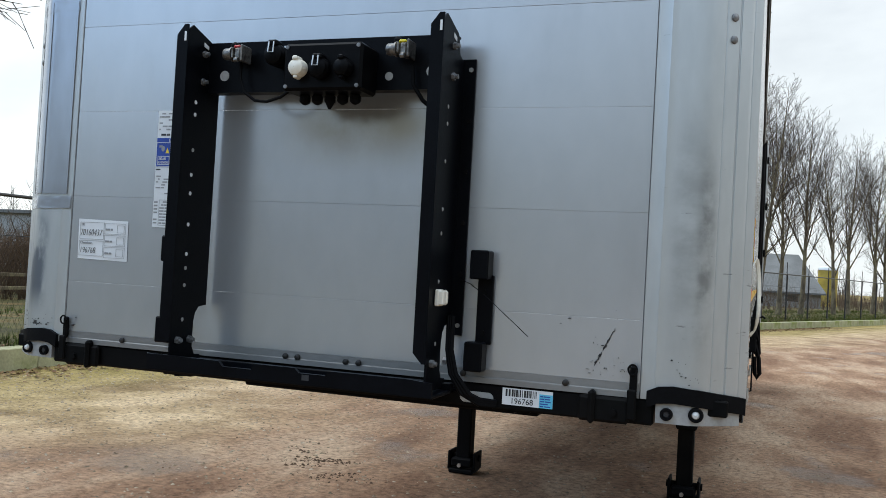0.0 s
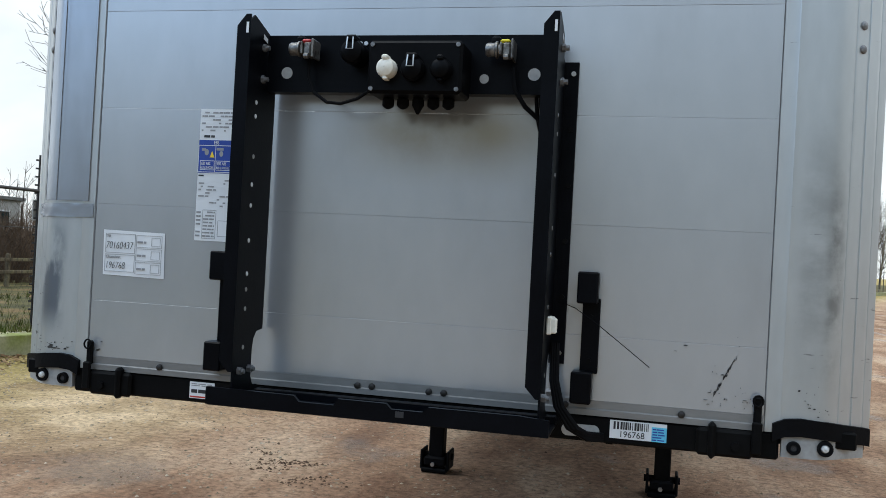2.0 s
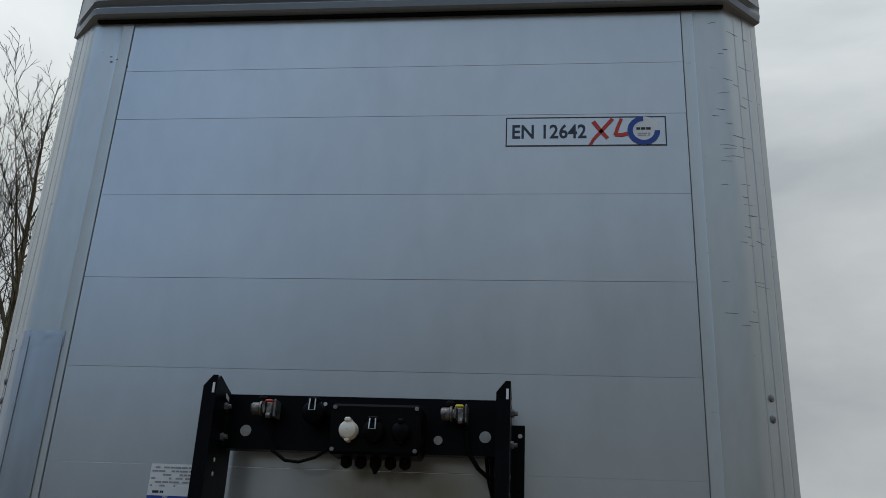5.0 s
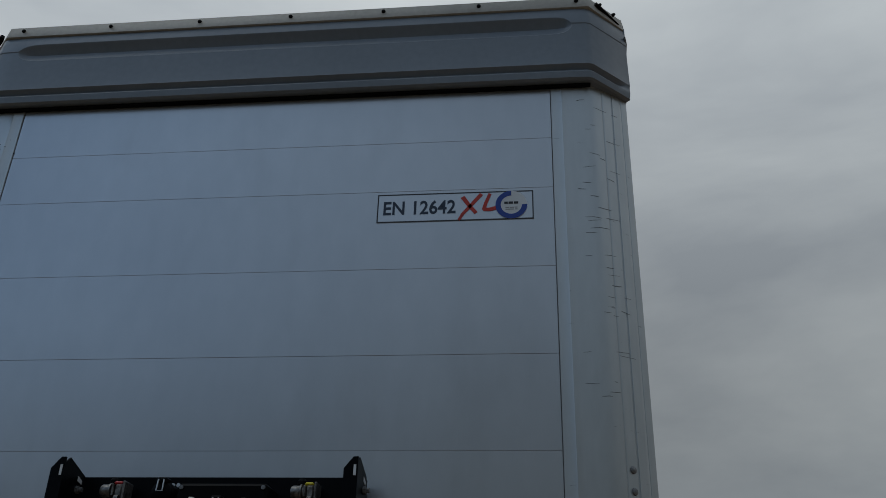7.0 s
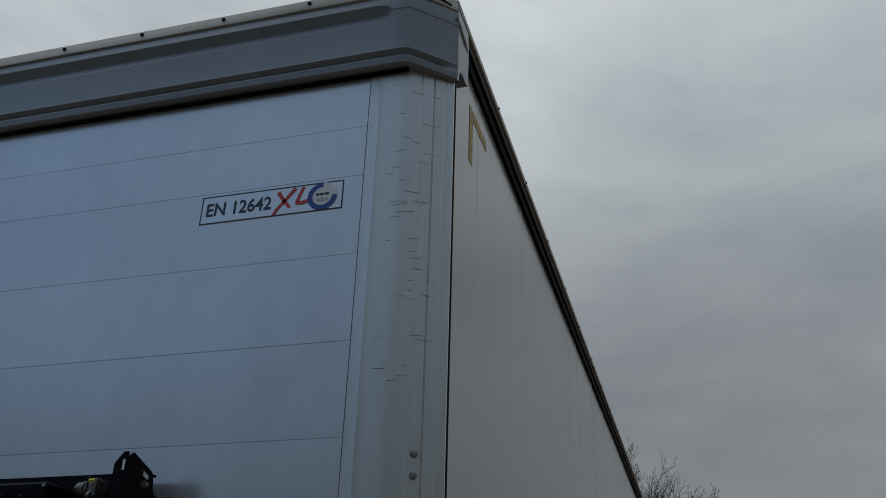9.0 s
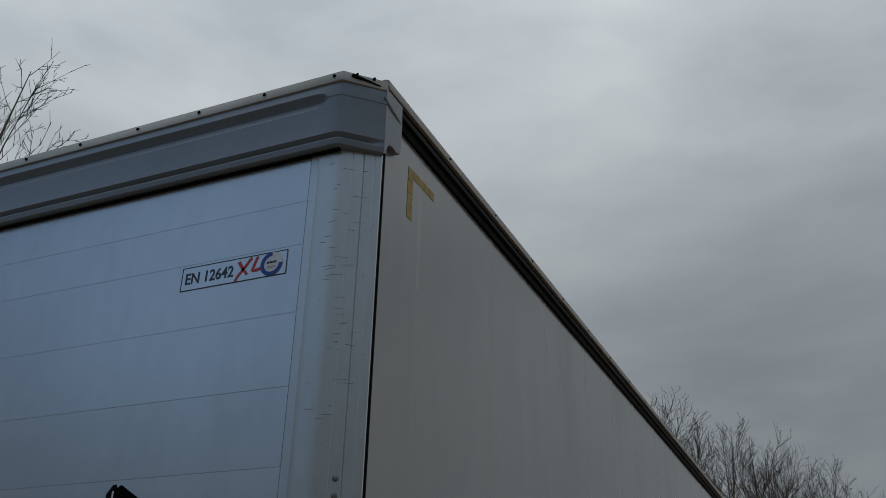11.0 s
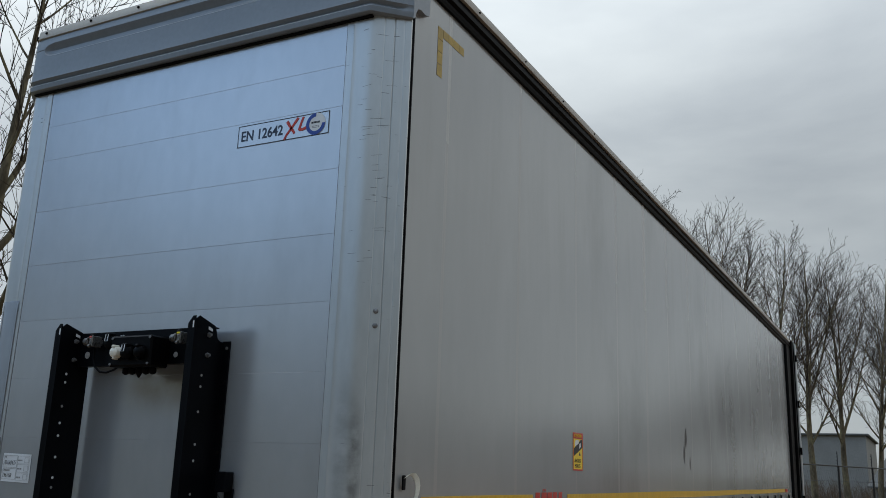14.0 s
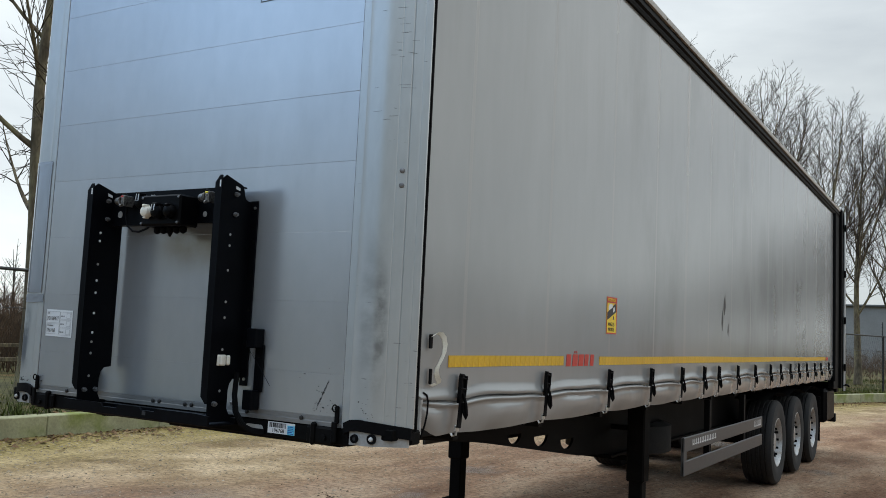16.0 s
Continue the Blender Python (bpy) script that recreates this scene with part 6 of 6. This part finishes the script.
    return trunk.mesh("trunk", BARK, 60), crown.mesh("crown", TWIG, 0)


TREES = [tree_meshes(3, 12.6, 1.75, 0.185, 0.24, (1, 4, 7), 0.9), tree_meshes(11, 12.6, 2.3, 0.19, 0.24, (2, 5, 8)), tree_meshes(23, 12.8, 2.5, 0.20, 0.27, (1, 3, 6)), tree_meshes(31, 12.4, 2.2, 0.18, 0.22, (3, 4, 9))]
TREE_LABEL = "tall bare poplar with grey bark and fine twigs"


def plant(x, y, kind, turn, scale=1.0, tall=1.0):
    t = thing("poplar_tree", (x, y, 0.25), TREE_LABEL, "tree", "row of bare poplars")
    t.matrix_basis = pose(x, y, 0.25, 0, 0, turn) @ Matrix.Diagonal((scale, scale, scale * tall, 1))
    for name, me in zip(("trunk", "crown"), TREES[kind]):
        o = part(name, me, BARK, t)
        o.matrix_parent_inverse = Matrix.Identity(4)
    return t


plant(-10.68, 6.62, 0, 200, 1.0)
plant(-11.3, -0.6, 2, 120, 1.0)
plant(-11.0, -7.5, 0, 250, 0.95)
plant(-10.6, 14.3, 1, 200, 1.0)
rnd = random.Random(77)
for k, y in enumerate((18.5, 22.0, 25.4, 28.6, 31.9, 35.3, 38.5, 41.33, 44.2, 47.3, 50.3, 55.9, 58.4, 63.9, 66.8, 71, 75, 80, 84, 89, 95, 101, 108, 116, 125, 135, 146, 158, 170)):
    plant(-3.4 + 0.372 * (y - 31.7) + rnd.uniform(-0.08, 0.08), y, 1 + k % 3, rnd.uniform(0, 360), rnd.uniform(0.96, 1.04) * (0.88 if y < 31 else 0.95 if y < 41 else 0.90 if y < 46 else 0.84), rnd.uniform(0.98, 1.04))


# ---- scrub, grass, leaves, stones ----
def scrub(count, seed, place, h0, h1):
    rnd, g = random.Random(seed), Geo()
    for k in range(count):
        x, y = place(rnd)
        h = rnd.uniform(h0, h1)
        for j in range(7):
            a, tilt = rnd.uniform(0, 6.283), rnd.uniform(0.05, 0.55)
            top = Vector((x + math.cos(a) * tilt * h, y + math.sin(a) * tilt * h, 0.2 + h * rnd.uniform(0.6, 1)))
            mid = Vector((x, y, 0.2)).lerp(top, 0.55) + Vector((rnd.uniform(-0.1, 0.1), rnd.uniform(-0.1, 0.1), 0.1))
            g.tube([(x, y, 0.1), mid, top], [0.008, 0.006, 0.003], 3, False)
            for i in range(2):
                q = mid.lerp(top, rnd.random())
                g.tube([q, q + Vector((rnd.uniform(-0.4, 0.4), rnd.uniform(-0.4, 0.4), rnd.uniform(0.1, 0.5))) * h * 0.35], [0.006, 0.003], 3, False)
    return g


def behind_slant(lo, hi, y0, y1):
    def place(rnd):
        p = Vector((0.35, 31.7)) + SLANT * ((rnd.uniform(y0, y1) - 31.7) / 0.937) + OUT * rnd.uniform(lo, hi)
        return p.x, p.y
    return place


tagged(new("scrub", scrub(1500, 5, behind_slant(7, 30, 14, 130), 0.5, 1.9).mesh("scrub", SCRUB, 0)), "brown leafless scrub behind the poplars", "bushes", kind="stuff")
tagged(new("scrub", scrub(2600, 6, lambda r: (-17.5 - 22 * r.random() ** 2, r.uniform(-12, 42)), 1.5, 2.6).mesh("scrub", SCRUB, 0)), "brown leafless scrub in the field", "bushes", kind="stuff")


def far_wood(seed, count, place, h0, h1):
    """A distant wood: many thin bare stems with forked side shoots."""
    rnd, g = random.Random(seed), Geo()
    for k in range(count):
        x, y = place(rnd)
        h = rnd.uniform(h0, h1)
        lean = (rnd.uniform(-0.5, 0.5), rnd.uniform(-0.5, 0.5))
        g.tube([(x, y, 0), (x + lean[0] * 0.5, y + lean[1] * 0.5, h * 0.5), (x + lean[0], y + lean[1], h)], [0.10, 0.06, 0.012], 3, False)
        for j in range(15):
            t, a = rnd.uniform(0.15, 0.92), rnd.uniform(0, 6.283)
            L = h * rnd.uniform(0.2, 0.5) * (1.15 - t)
            b = Vector((x + lean[0] * t, y + lean[1] * t, h * t))
            tip = b + Vector((math.cos(a) * 0.65, math.sin(a) * 0.65, 0.8)) * L
            g.tube([b, tip], [0.026, 0.008], 3, False)
            for i in range(2):
                q = b.lerp(tip, rnd.uniform(0.3, 0.8))
                g.tube([q, q + Vector((rnd.uniform(-0.5, 0.5), rnd.uniform(-0.5, 0.5), 0.6)) * L * 0.6], [0.014, 0.006], 3, False)
    return g


tagged(new("far_wood", far_wood(9, 420, behind_slant(40, 75, -60, 230), 4, 8).mesh("far_wood", TWIG, 0)), "distant bare wood along the horizon", "trees", kind="stuff")
tagged(new("far_wood", far_wood(10, 260, lambda r: (r.uniform(40, 190), r.uniform(150, 260)), 6, 13).mesh("far_wood", TWIG, 0)), "distant bare wood along the horizon", "trees", kind="stuff")


# added out of view: dark horizon for the front wall and curtain to reflect
tagged(new("far_wood", far_wood(12, 420, lambda r: (r.uniform(-90, 90), r.uniform(-75, -55)), 9, 15).mesh("far_wood", TWIG, 0)), "unseen bare wood added to darken the trailer's reflections", "trees", kind="stuff")
tagged(new("far_wood", far_wood(13, 420, lambda r: (r.uniform(55, 75), r.uniform(-60, 120)), 9, 15).mesh("far_wood", TWIG, 0)), "unseen bare wood added to darken the trailer's reflections", "trees", kind="stuff")
tagged(new("far_wood", scrub(500, 15, lambda r: (r.uniform(-90, 90), r.uniform(-60, -50)), 2, 4).mesh("far_wood", SCRUB, 0)), "unseen brown scrub added to darken the trailer's reflections", "bushes", kind="stuff")


def tufts(count, seed, place, h0, h1):
    rnd, g = random.Random(seed), Geo()
    v, f = [], []
    for k in range(count):
        x, y, z = place(rnd)
        for j in range(5):
            a, h, lean = rnd.uniform(0, 6.283), rnd.uniform(h0, h1), rnd.uniform(0.02, 0.12)
            c, s, w = math.cos(a), math.sin(a), 0.008
            b = len(v)
            v += [(x - s * w, y + c * w, z), (x + s * w, y - c * w, z), (x + c * lean, y + s * lean, z + h)]
            f.append((b, b + 1, b + 2))
            x, y = x + rnd.uniform(-0.05, 0.05), y + rnd.uniform(-0.05, 0.05)
    return g.add(v, f)


def on_verge(rnd):
    d = rnd.uniform(0, 92)
    p, way = along(KV, d)
    o = Vector((-way.y, way.x))
    q = p + o * (0.15 + 7.0 * rnd.random() ** 1.6)
    return q.x, q.y, 0.27


KV = [Vector((-7.9, -16.0)), Vector((-7.9, 7.6)), Vector((0.35, 31.7)), Vector((63.0, 200.0))]
tagged(new("grass", tufts(14000, 2, on_verge, 0.05, 0.17).mesh("grass", BLADE, 0)), "tufts of rough grass on the verge", "grass", kind="stuff")


def litter(count, seed, place, size):
    rnd, g = random.Random(seed), Geo()
    v, f = [], []
    for k in range(count):
        x, y, z = place(rnd)
        a, s = rnd.uniform(0, 6.283), size * rnd.uniform(0.5, 1.3)
        c, n = math.cos(a), math.sin(a)
        b = len(v)
        up = rnd.uniform(0.2, 0.8) * s
        v += [(x - c * s, y - n * s, z + 0.004), (x + n * s * 0.5, y - c * s * 0.5, z + up * 0.6), (x + c * s, y + n * s, z + up), (x - n * s * 0.5, y + c * s * 0.5, z + 0.01)]
        f.append((b, b + 1, b + 2, b + 3))
    return g.add(v, f)


def by_kerb(rnd):
    d = rnd.uniform(4, 60)
    p, way = along(KV, d)
    q = p + Vector((way.y, -way.x)) * (0.14 + abs(rnd.gauss(0, 0.42)))
    return q.x, q.y, yard_z(q.x, q.y) + 0.004


tagged(new("dead_leaves", litter(7000, 4, by_kerb, 0.045).mesh("dead_leaves", LEAF, 0)), "drift of brown dead leaves along the kerb", "leaves", kind="stuff")
tagged(new("dead_leaves", litter(6500, 14, on_verge, 0.05).mesh("dead_leaves", LEAF, 0)), "brown dead leaves in the grass", "leaves", kind="stuff")


def pebbles(count, seed, place, s0, s1):
    rnd = random.Random(seed)
    v, f = [], []
    for k in range(count):
        x, y = place(rnd)
        s = s0 + (s1 - s0) * rnd.random() ** 3
        a = rnd.uniform(0, 6.283)
        b, base = len(v), yard_z(x, y)
        for j in range(5):
            q = a + 1.2566 * j
            r = s * rnd.uniform(0.7, 1.2)
            v.append((x + r * math.cos(q), y + r * math.sin(q), base - 0.001))
        v.append((x, y, base + s * rnd.uniform(0.35, 0.75)))
        f += [(b + j, b + (j + 1) % 5, b + 5) for j in range(5)]
    return Geo().add(v, f)


def grit_place(rnd):
    while True:
        x, y = rnd.uniform(-7.8, 2.5), rnd.uniform(-1.0, 14.0)
        if rnd.random() < 1.0 - 0.085 * (x + 7.8):
            return x, y


tagged(new("pebbles", pebbles(26000, 6, grit_place, 0.004, 0.021).mesh("pebbles", STONE, 0)), "pale pebbles scattered over the yard", "stones", kind="stuff")
tagged(new("pebbles", pebbles(3500, 16, lambda r: (r.uniform(-3, 9), r.uniform(3, 26)), 0.004, 0.02).mesh("pebbles", STONE, 0)), "few pebbles on the muddy yard", "stones", kind="stuff")


def clod_place(rnd):
    if rnd.random() < 0.72:
        x, y = rnd.choice(((-2.25, 4.25), (-2.02, 4.01), (-1.84, 4.01), (-2.08, 3.84), (-1.53, 3.64), (-1.69, 3.53)))
        return rnd.gauss(x, 0.10), rnd.gauss(y, 0.06)
    return rnd.uniform(-5, 3), rnd.uniform(1.5, 9)


tagged(new("soil_clods", pebbles(700, 26, clod_place, 0.003, 0.020).mesh("soil_clods", CLOD, 0)), "dark crumbs of wet soil on the yard", "soil", kind="stuff")

# ---- buildings far behind the fence ----
barn = thing("barn", (-4, 84, 0), "low grey barn with a hipped weathered roof", "building")
bx0, bx1, by0, by1, eave, ridge = -1.0, 6.7, 79.0, 91.0, 1.5, 4.92
part("wall", Geo().box(bx0 + 0.4, bx1 - 0.4, by0 + 0.4, by1 - 0.4, 0, eave), CLAD, barn)
part("roof", Geo().add([(bx0, by0, eave), (bx1, by0, eave), (bx1, by1, eave), (bx0, by1, eave), (bx0 + 2, 85, ridge), (bx1 - 2.1, 85, ridge), (bx0, by0, eave - 0.15), (bx1, by0, eave - 0.15), (bx1, by1, eave - 0.15), (bx0, by1, eave - 0.15)], [(0, 1, 5, 4), (1, 2, 5), (2, 3, 4, 5), (3, 0, 4), (0, 6, 7, 1), (1, 7, 8, 2), (2, 8, 9, 3), (3, 9, 6, 0), (6, 9, 8, 7)]), ROOFGREY, barn, "weathered grey sheet roof", smooth=0)
for k in range(2):
    x = 0.4 + 3.0 * k
    win = part("window", Geo().box(x, x + 1.2, by0 + 0.36, by0 + 0.42, 0.6, 1.3, 0.02), PLATE, barn)
    part("pane", Geo().box(x + 0.08, x + 1.12, by0 + 0.345, by0 + 0.36, 0.68, 1.22), GLASS, win)
hall = thing("storage_hall", (-30, 105, 0), "long grey storage hall with flat roof", "building")
part("wall", Geo().box(-60, -1.5, 92, 112, 0, 6.1), CLAD, hall)
part("roof", Geo().box(-60.3, -1.2, 91.7, 112.3, 6.1, 6.3, 0.05), ROOFGREY, hall)
house = thing("farmhouse", (-51, 55, 0), "low pale grey house far across the field", "house")
part("wall", Geo().box(-56, -49, 49, 59.5, 0, 4.1), PLATE, house)
part("roof", Geo().box(-56.3, -48.7, 48.7, 59.8, 4.1, 4.4, 0.05), ROOFGREY, house)
for y in (50.5, 53.6, 56.8):
    win = part("window", Geo().box(-49.0, -48.93, y, y + 1.5, 1.9, 3.3, 0.02), WHITE, house)
    part("pane", Geo().box(-48.93, -48.90, y + 0.1, y + 1.4, 2.0, 3.2), GLASS, win)
silo = thing("silo", (8.15, 100, 0), "ochre yellow silo with a white domed top", "silo")
part("shell", Geo().cyl((8.15, 100, 0), (8.15, 100, 3.95), 0.98, 28), SILO, silo)
part("dome", Geo().lathe([(0, 1.03), (0.12, 1.03), (0.3, 0.95), (0.40, 0.7), (0.45, 0.3), (0.46, 0.01)], (8.15, 100, 3.95), "z", 28), DOME, silo, "white domed cap")
for z in (1.2, 2.5, 3.8):
    part("hoop", Geo().lathe([(-0.03, 1.0), (-0.03, 1.02), (0.03, 1.02), (0.03, 1.0)], (8.15, 100, z), "z", 28), SILO, silo)
rails = thing("field_fence", (-16, 10, 0), "old brown wooden rail fence in the field", "fence")
for k in range(14):
    y = -6 + 2.4 * k
    part("stake", Geo().box(-16.05, -15.95, y - 0.05, y + 0.05, 0.0, 1.08, 0.01), BARK, rails)
    for z in (0.55, 0.88):
        part("rail", Geo().box(-15.95, -15.91, y, y + 2.4, z, z + 0.09, 0.008), BARK, rails)


# ---- machines parked across the yard ----
def wheel_set(parent, spots, r, w, axis="x"):
    for x, y in spots:
        t = part("wheel", Geo().lathe([(-w / 2, r * 0.6), (-w / 2, r * 0.93), (-w * 0.38, r), (w * 0.38, r), (w / 2, r * 0.93), (w / 2, r * 0.6)], (x, y, r), axis, 26), TYRE, parent)
        part("rim", Geo().lathe([(-w * 0.42, 0.01), (-w * 0.42, r * 0.3), (-w * 0.46, r * 0.6), (w * 0.46, r * 0.6), (w * 0.42, r * 0.3), (w * 0.42, 0.01)], (x, y, r), axis, 18), MAST, t)


lift = thing("forklift", (10.55, 29.2, 0), "old red forklift with a tall dark oily mast", "forklift")
for x in (10.05, 10.95):
    part("mast_upright", Geo().box(x - 0.09, x + 0.09, 28.30, 28.48, 0.08, 3.30, 0.01).box(x - 0.05, x + 0.05, 28.2, 28.3, 0.3, 3.1, 0.01), MAST, lift)
for z in (0.5, 1.9, 3.2):
    part("mast_crossbar", Geo().box(10.05, 10.95, 28.36, 28.46, z - 0.07, z + 0.07, 0.01), MAST, lift)
part("hydraulic_ram", Geo().cyl((10.5, 28.42, 0.3), (10.5, 28.42, 2.9), 0.05, 12), ZINC, lift)
part("chain", Geo().box(10.30, 10.33, 28.33, 28.35, 0.5, 3.1).box(10.67, 10.70, 28.33, 28.35, 0.5, 3.1), MAST, lift)
part("carriage", Geo().box(9.95, 11.05, 28.10, 28.20, 0.35, 0.55, 0.01).box(9.95, 11.05, 28.10, 28.20, 0.75, 0.92, 0.01), MACHINERED, lift)
for x in (10.15, 10.8):
    part("fork", Geo().box(x - 0.07, x + 0.07, 26.95, 28.12, 0.06, 0.11, 0.01).box(x - 0.07, x + 0.07, 28.04, 28.12, 0.06, 0.85, 0.01), MAST, lift)
part("body", Geo().box(9.95, 11.1, 28.7, 30.9, 0.4, 0.95, 0.12), MACHINERED, lift)
part("counterweight", Geo().box(9.9, 11.15, 30.3, 31.2, 0.35, 1.1, 0.2), MACHINERED, lift)
part("seat", Geo().box(10.3, 10.8, 29.7, 30.2, 1.25, 1.45, 0.06).box(10.3, 10.8, 30.15, 30.3, 1.4, 2.0, 0.06), PLASTIC, lift)
for x in (10.0, 11.05):
    for y in (28.75, 30.3):
        part("guard_post", Geo().box(x - 0.04, x + 0.04, y - 0.04, y + 0.04, 0.9, 2.3, 0.01), MAST, lift)
part("overhead_guard", Geo().box(9.95, 11.1, 28.7, 30.35, 2.3, 2.36, 0.02), MAST, lift)
part("front_lamp", Geo().cyl((10.0, 28.6, 2.35), (10.0, 28.68, 2.35), 0.07, 14), LAMP, lift)
wheel_set(lift, ((10.05, 28.9), (10.98, 28.9), (10.05, 30.6), (10.98, 30.6)), 0.36, 0.26)

implement = thing("farm_implement", (11.1, 33.5, 0), "red and orange farm implement with a frame and wheels", "machine")
part("frame", Geo().box(8.0, 9.9, 30.6, 30.75, 0.75, 0.92, 0.02).box(8.0, 9.9, 31.4, 31.55, 0.75, 0.92, 0.02).box(8.0, 8.12, 30.6, 31.5, 0.75, 0.9, 0.02).box(9.78, 9.9, 30.6, 31.5, 0.75, 0.9, 0.02), MACHINERED, implement)
part("hopper", Geo().box(8.4, 9.4, 30.7, 31.4, 0.95, 1.35, 0.08), MACHINERED, implement)
part("bar", Geo().box(9.2, 10.0, 30.2, 30.35, 0.95, 1.1, 0.02), MACHINEORANGE, implement)
wheel_set(implement, ((8.2, 31.0), (9.7, 31.0)), 0.42, 0.2)

for o in implement.children_recursive:
    o.data.transform(Matrix.Translation((2.2, 2.5, 0)))

tug = thing("terminal_tractor", (10.85, 25.6, 0), "white terminal tractor with dark windows", "truck")
part("cab", Geo().prism([(25.0, 0.95), (25.05, 1.55), (25.28, 2.75), (25.45, 2.88), (26.75, 2.88), (26.85, 2.75), (26.85, 0.95)][::-1], "x", 10.75, 12.35), TRUCKWHITE, tug)
part("windscreen", Geo().add([(10.88, 25.075, 1.62), (12.22, 25.075, 1.62), (12.22, 25.262, 2.66), (10.88, 25.262, 2.66), (10.88, 25.045, 1.60), (12.22, 25.045, 1.60), (12.22, 25.245, 2.68), (10.88, 25.245, 2.68)], [(0, 1, 2, 3), (4, 7, 6, 5), (0, 4, 5, 1), (1, 5, 6, 2), (2, 6, 7, 3), (3, 7, 4, 0)]), GLASS, tug)
for x in (10.735, 12.345):
    part("side_window", Geo().prism([(25.35, 1.65), (26.6, 1.65), (26.6, 2.6), (25.5, 2.6)], "x", x, x + 0.02), GLASS, tug)
part("bumper", Geo().box(10.65, 12.45, 24.75, 25.05, 0.40, 0.95, 0.08), PLASTIC, tug)
part("grille", Geo().box(10.95, 12.15, 24.97, 25.02, 1.0, 1.35, 0.02), PLASTIC, tug)
for k in range(4):
    part("maker_mark", Geo().box(11.05 + 0.22 * k, 11.2 + 0.22 * k, 24.96, 25.0, 1.40, 1.52), INK, tug)
for x in (10.85, 12.15):
    part("headlight", Geo().cyl((x, 24.74, 0.68), (x, 24.80, 0.68), 0.09, 16), LAMP, tug)
part("mirror", Geo().tube([(10.75, 25.2, 2.5), (10.58, 25.05, 2.45)], 0.015, 6).box(10.52, 10.60, 25.0, 25.06, 2.1, 2.5, 0.015), PLASTIC, tug)
part("chassis", Geo().box(11.1, 12.0, 25.2, 29.2, 0.55, 0.9, 0.03), CHASSIS, tug)
part("fifth_wheel", Geo().cyl((11.55, 28.3, 0.95), (11.55, 28.3, 1.05), 0.45, 24), CHASSIS, tug)
part("beacon", Geo().cyl((11.55, 26.0, 2.88), (11.55, 26.0, 3.02), 0.07, 14), MACHINEORANGE, tug)
wheel_set(tug, ((10.85, 25.9), (12.25, 25.9), (10.85, 28.4), (12.25, 28.4)), 0.5, 0.3)
for o in tug.children_recursive:
    o.data.transform(Matrix.Translation((-0.72, 0, 0)))

# the machines stand farther off across the yard
for ob, x, y in ((lift, 13.56, 38.51), (implement, 14.33, 44.09), (tug, 13.88, 33.86)):
    ob.matrix_basis = pose(x, y, 0) @ Matrix.Diagonal((1.3, 1.3, 1.3, 1))
# the yard lies a little above the trailer's datum
for ob in list(scene.objects):
    if ob.parent is None and ob.type in {"MESH", "EMPTY"} and ob is not trailer:
        ob.location.z += GROUND
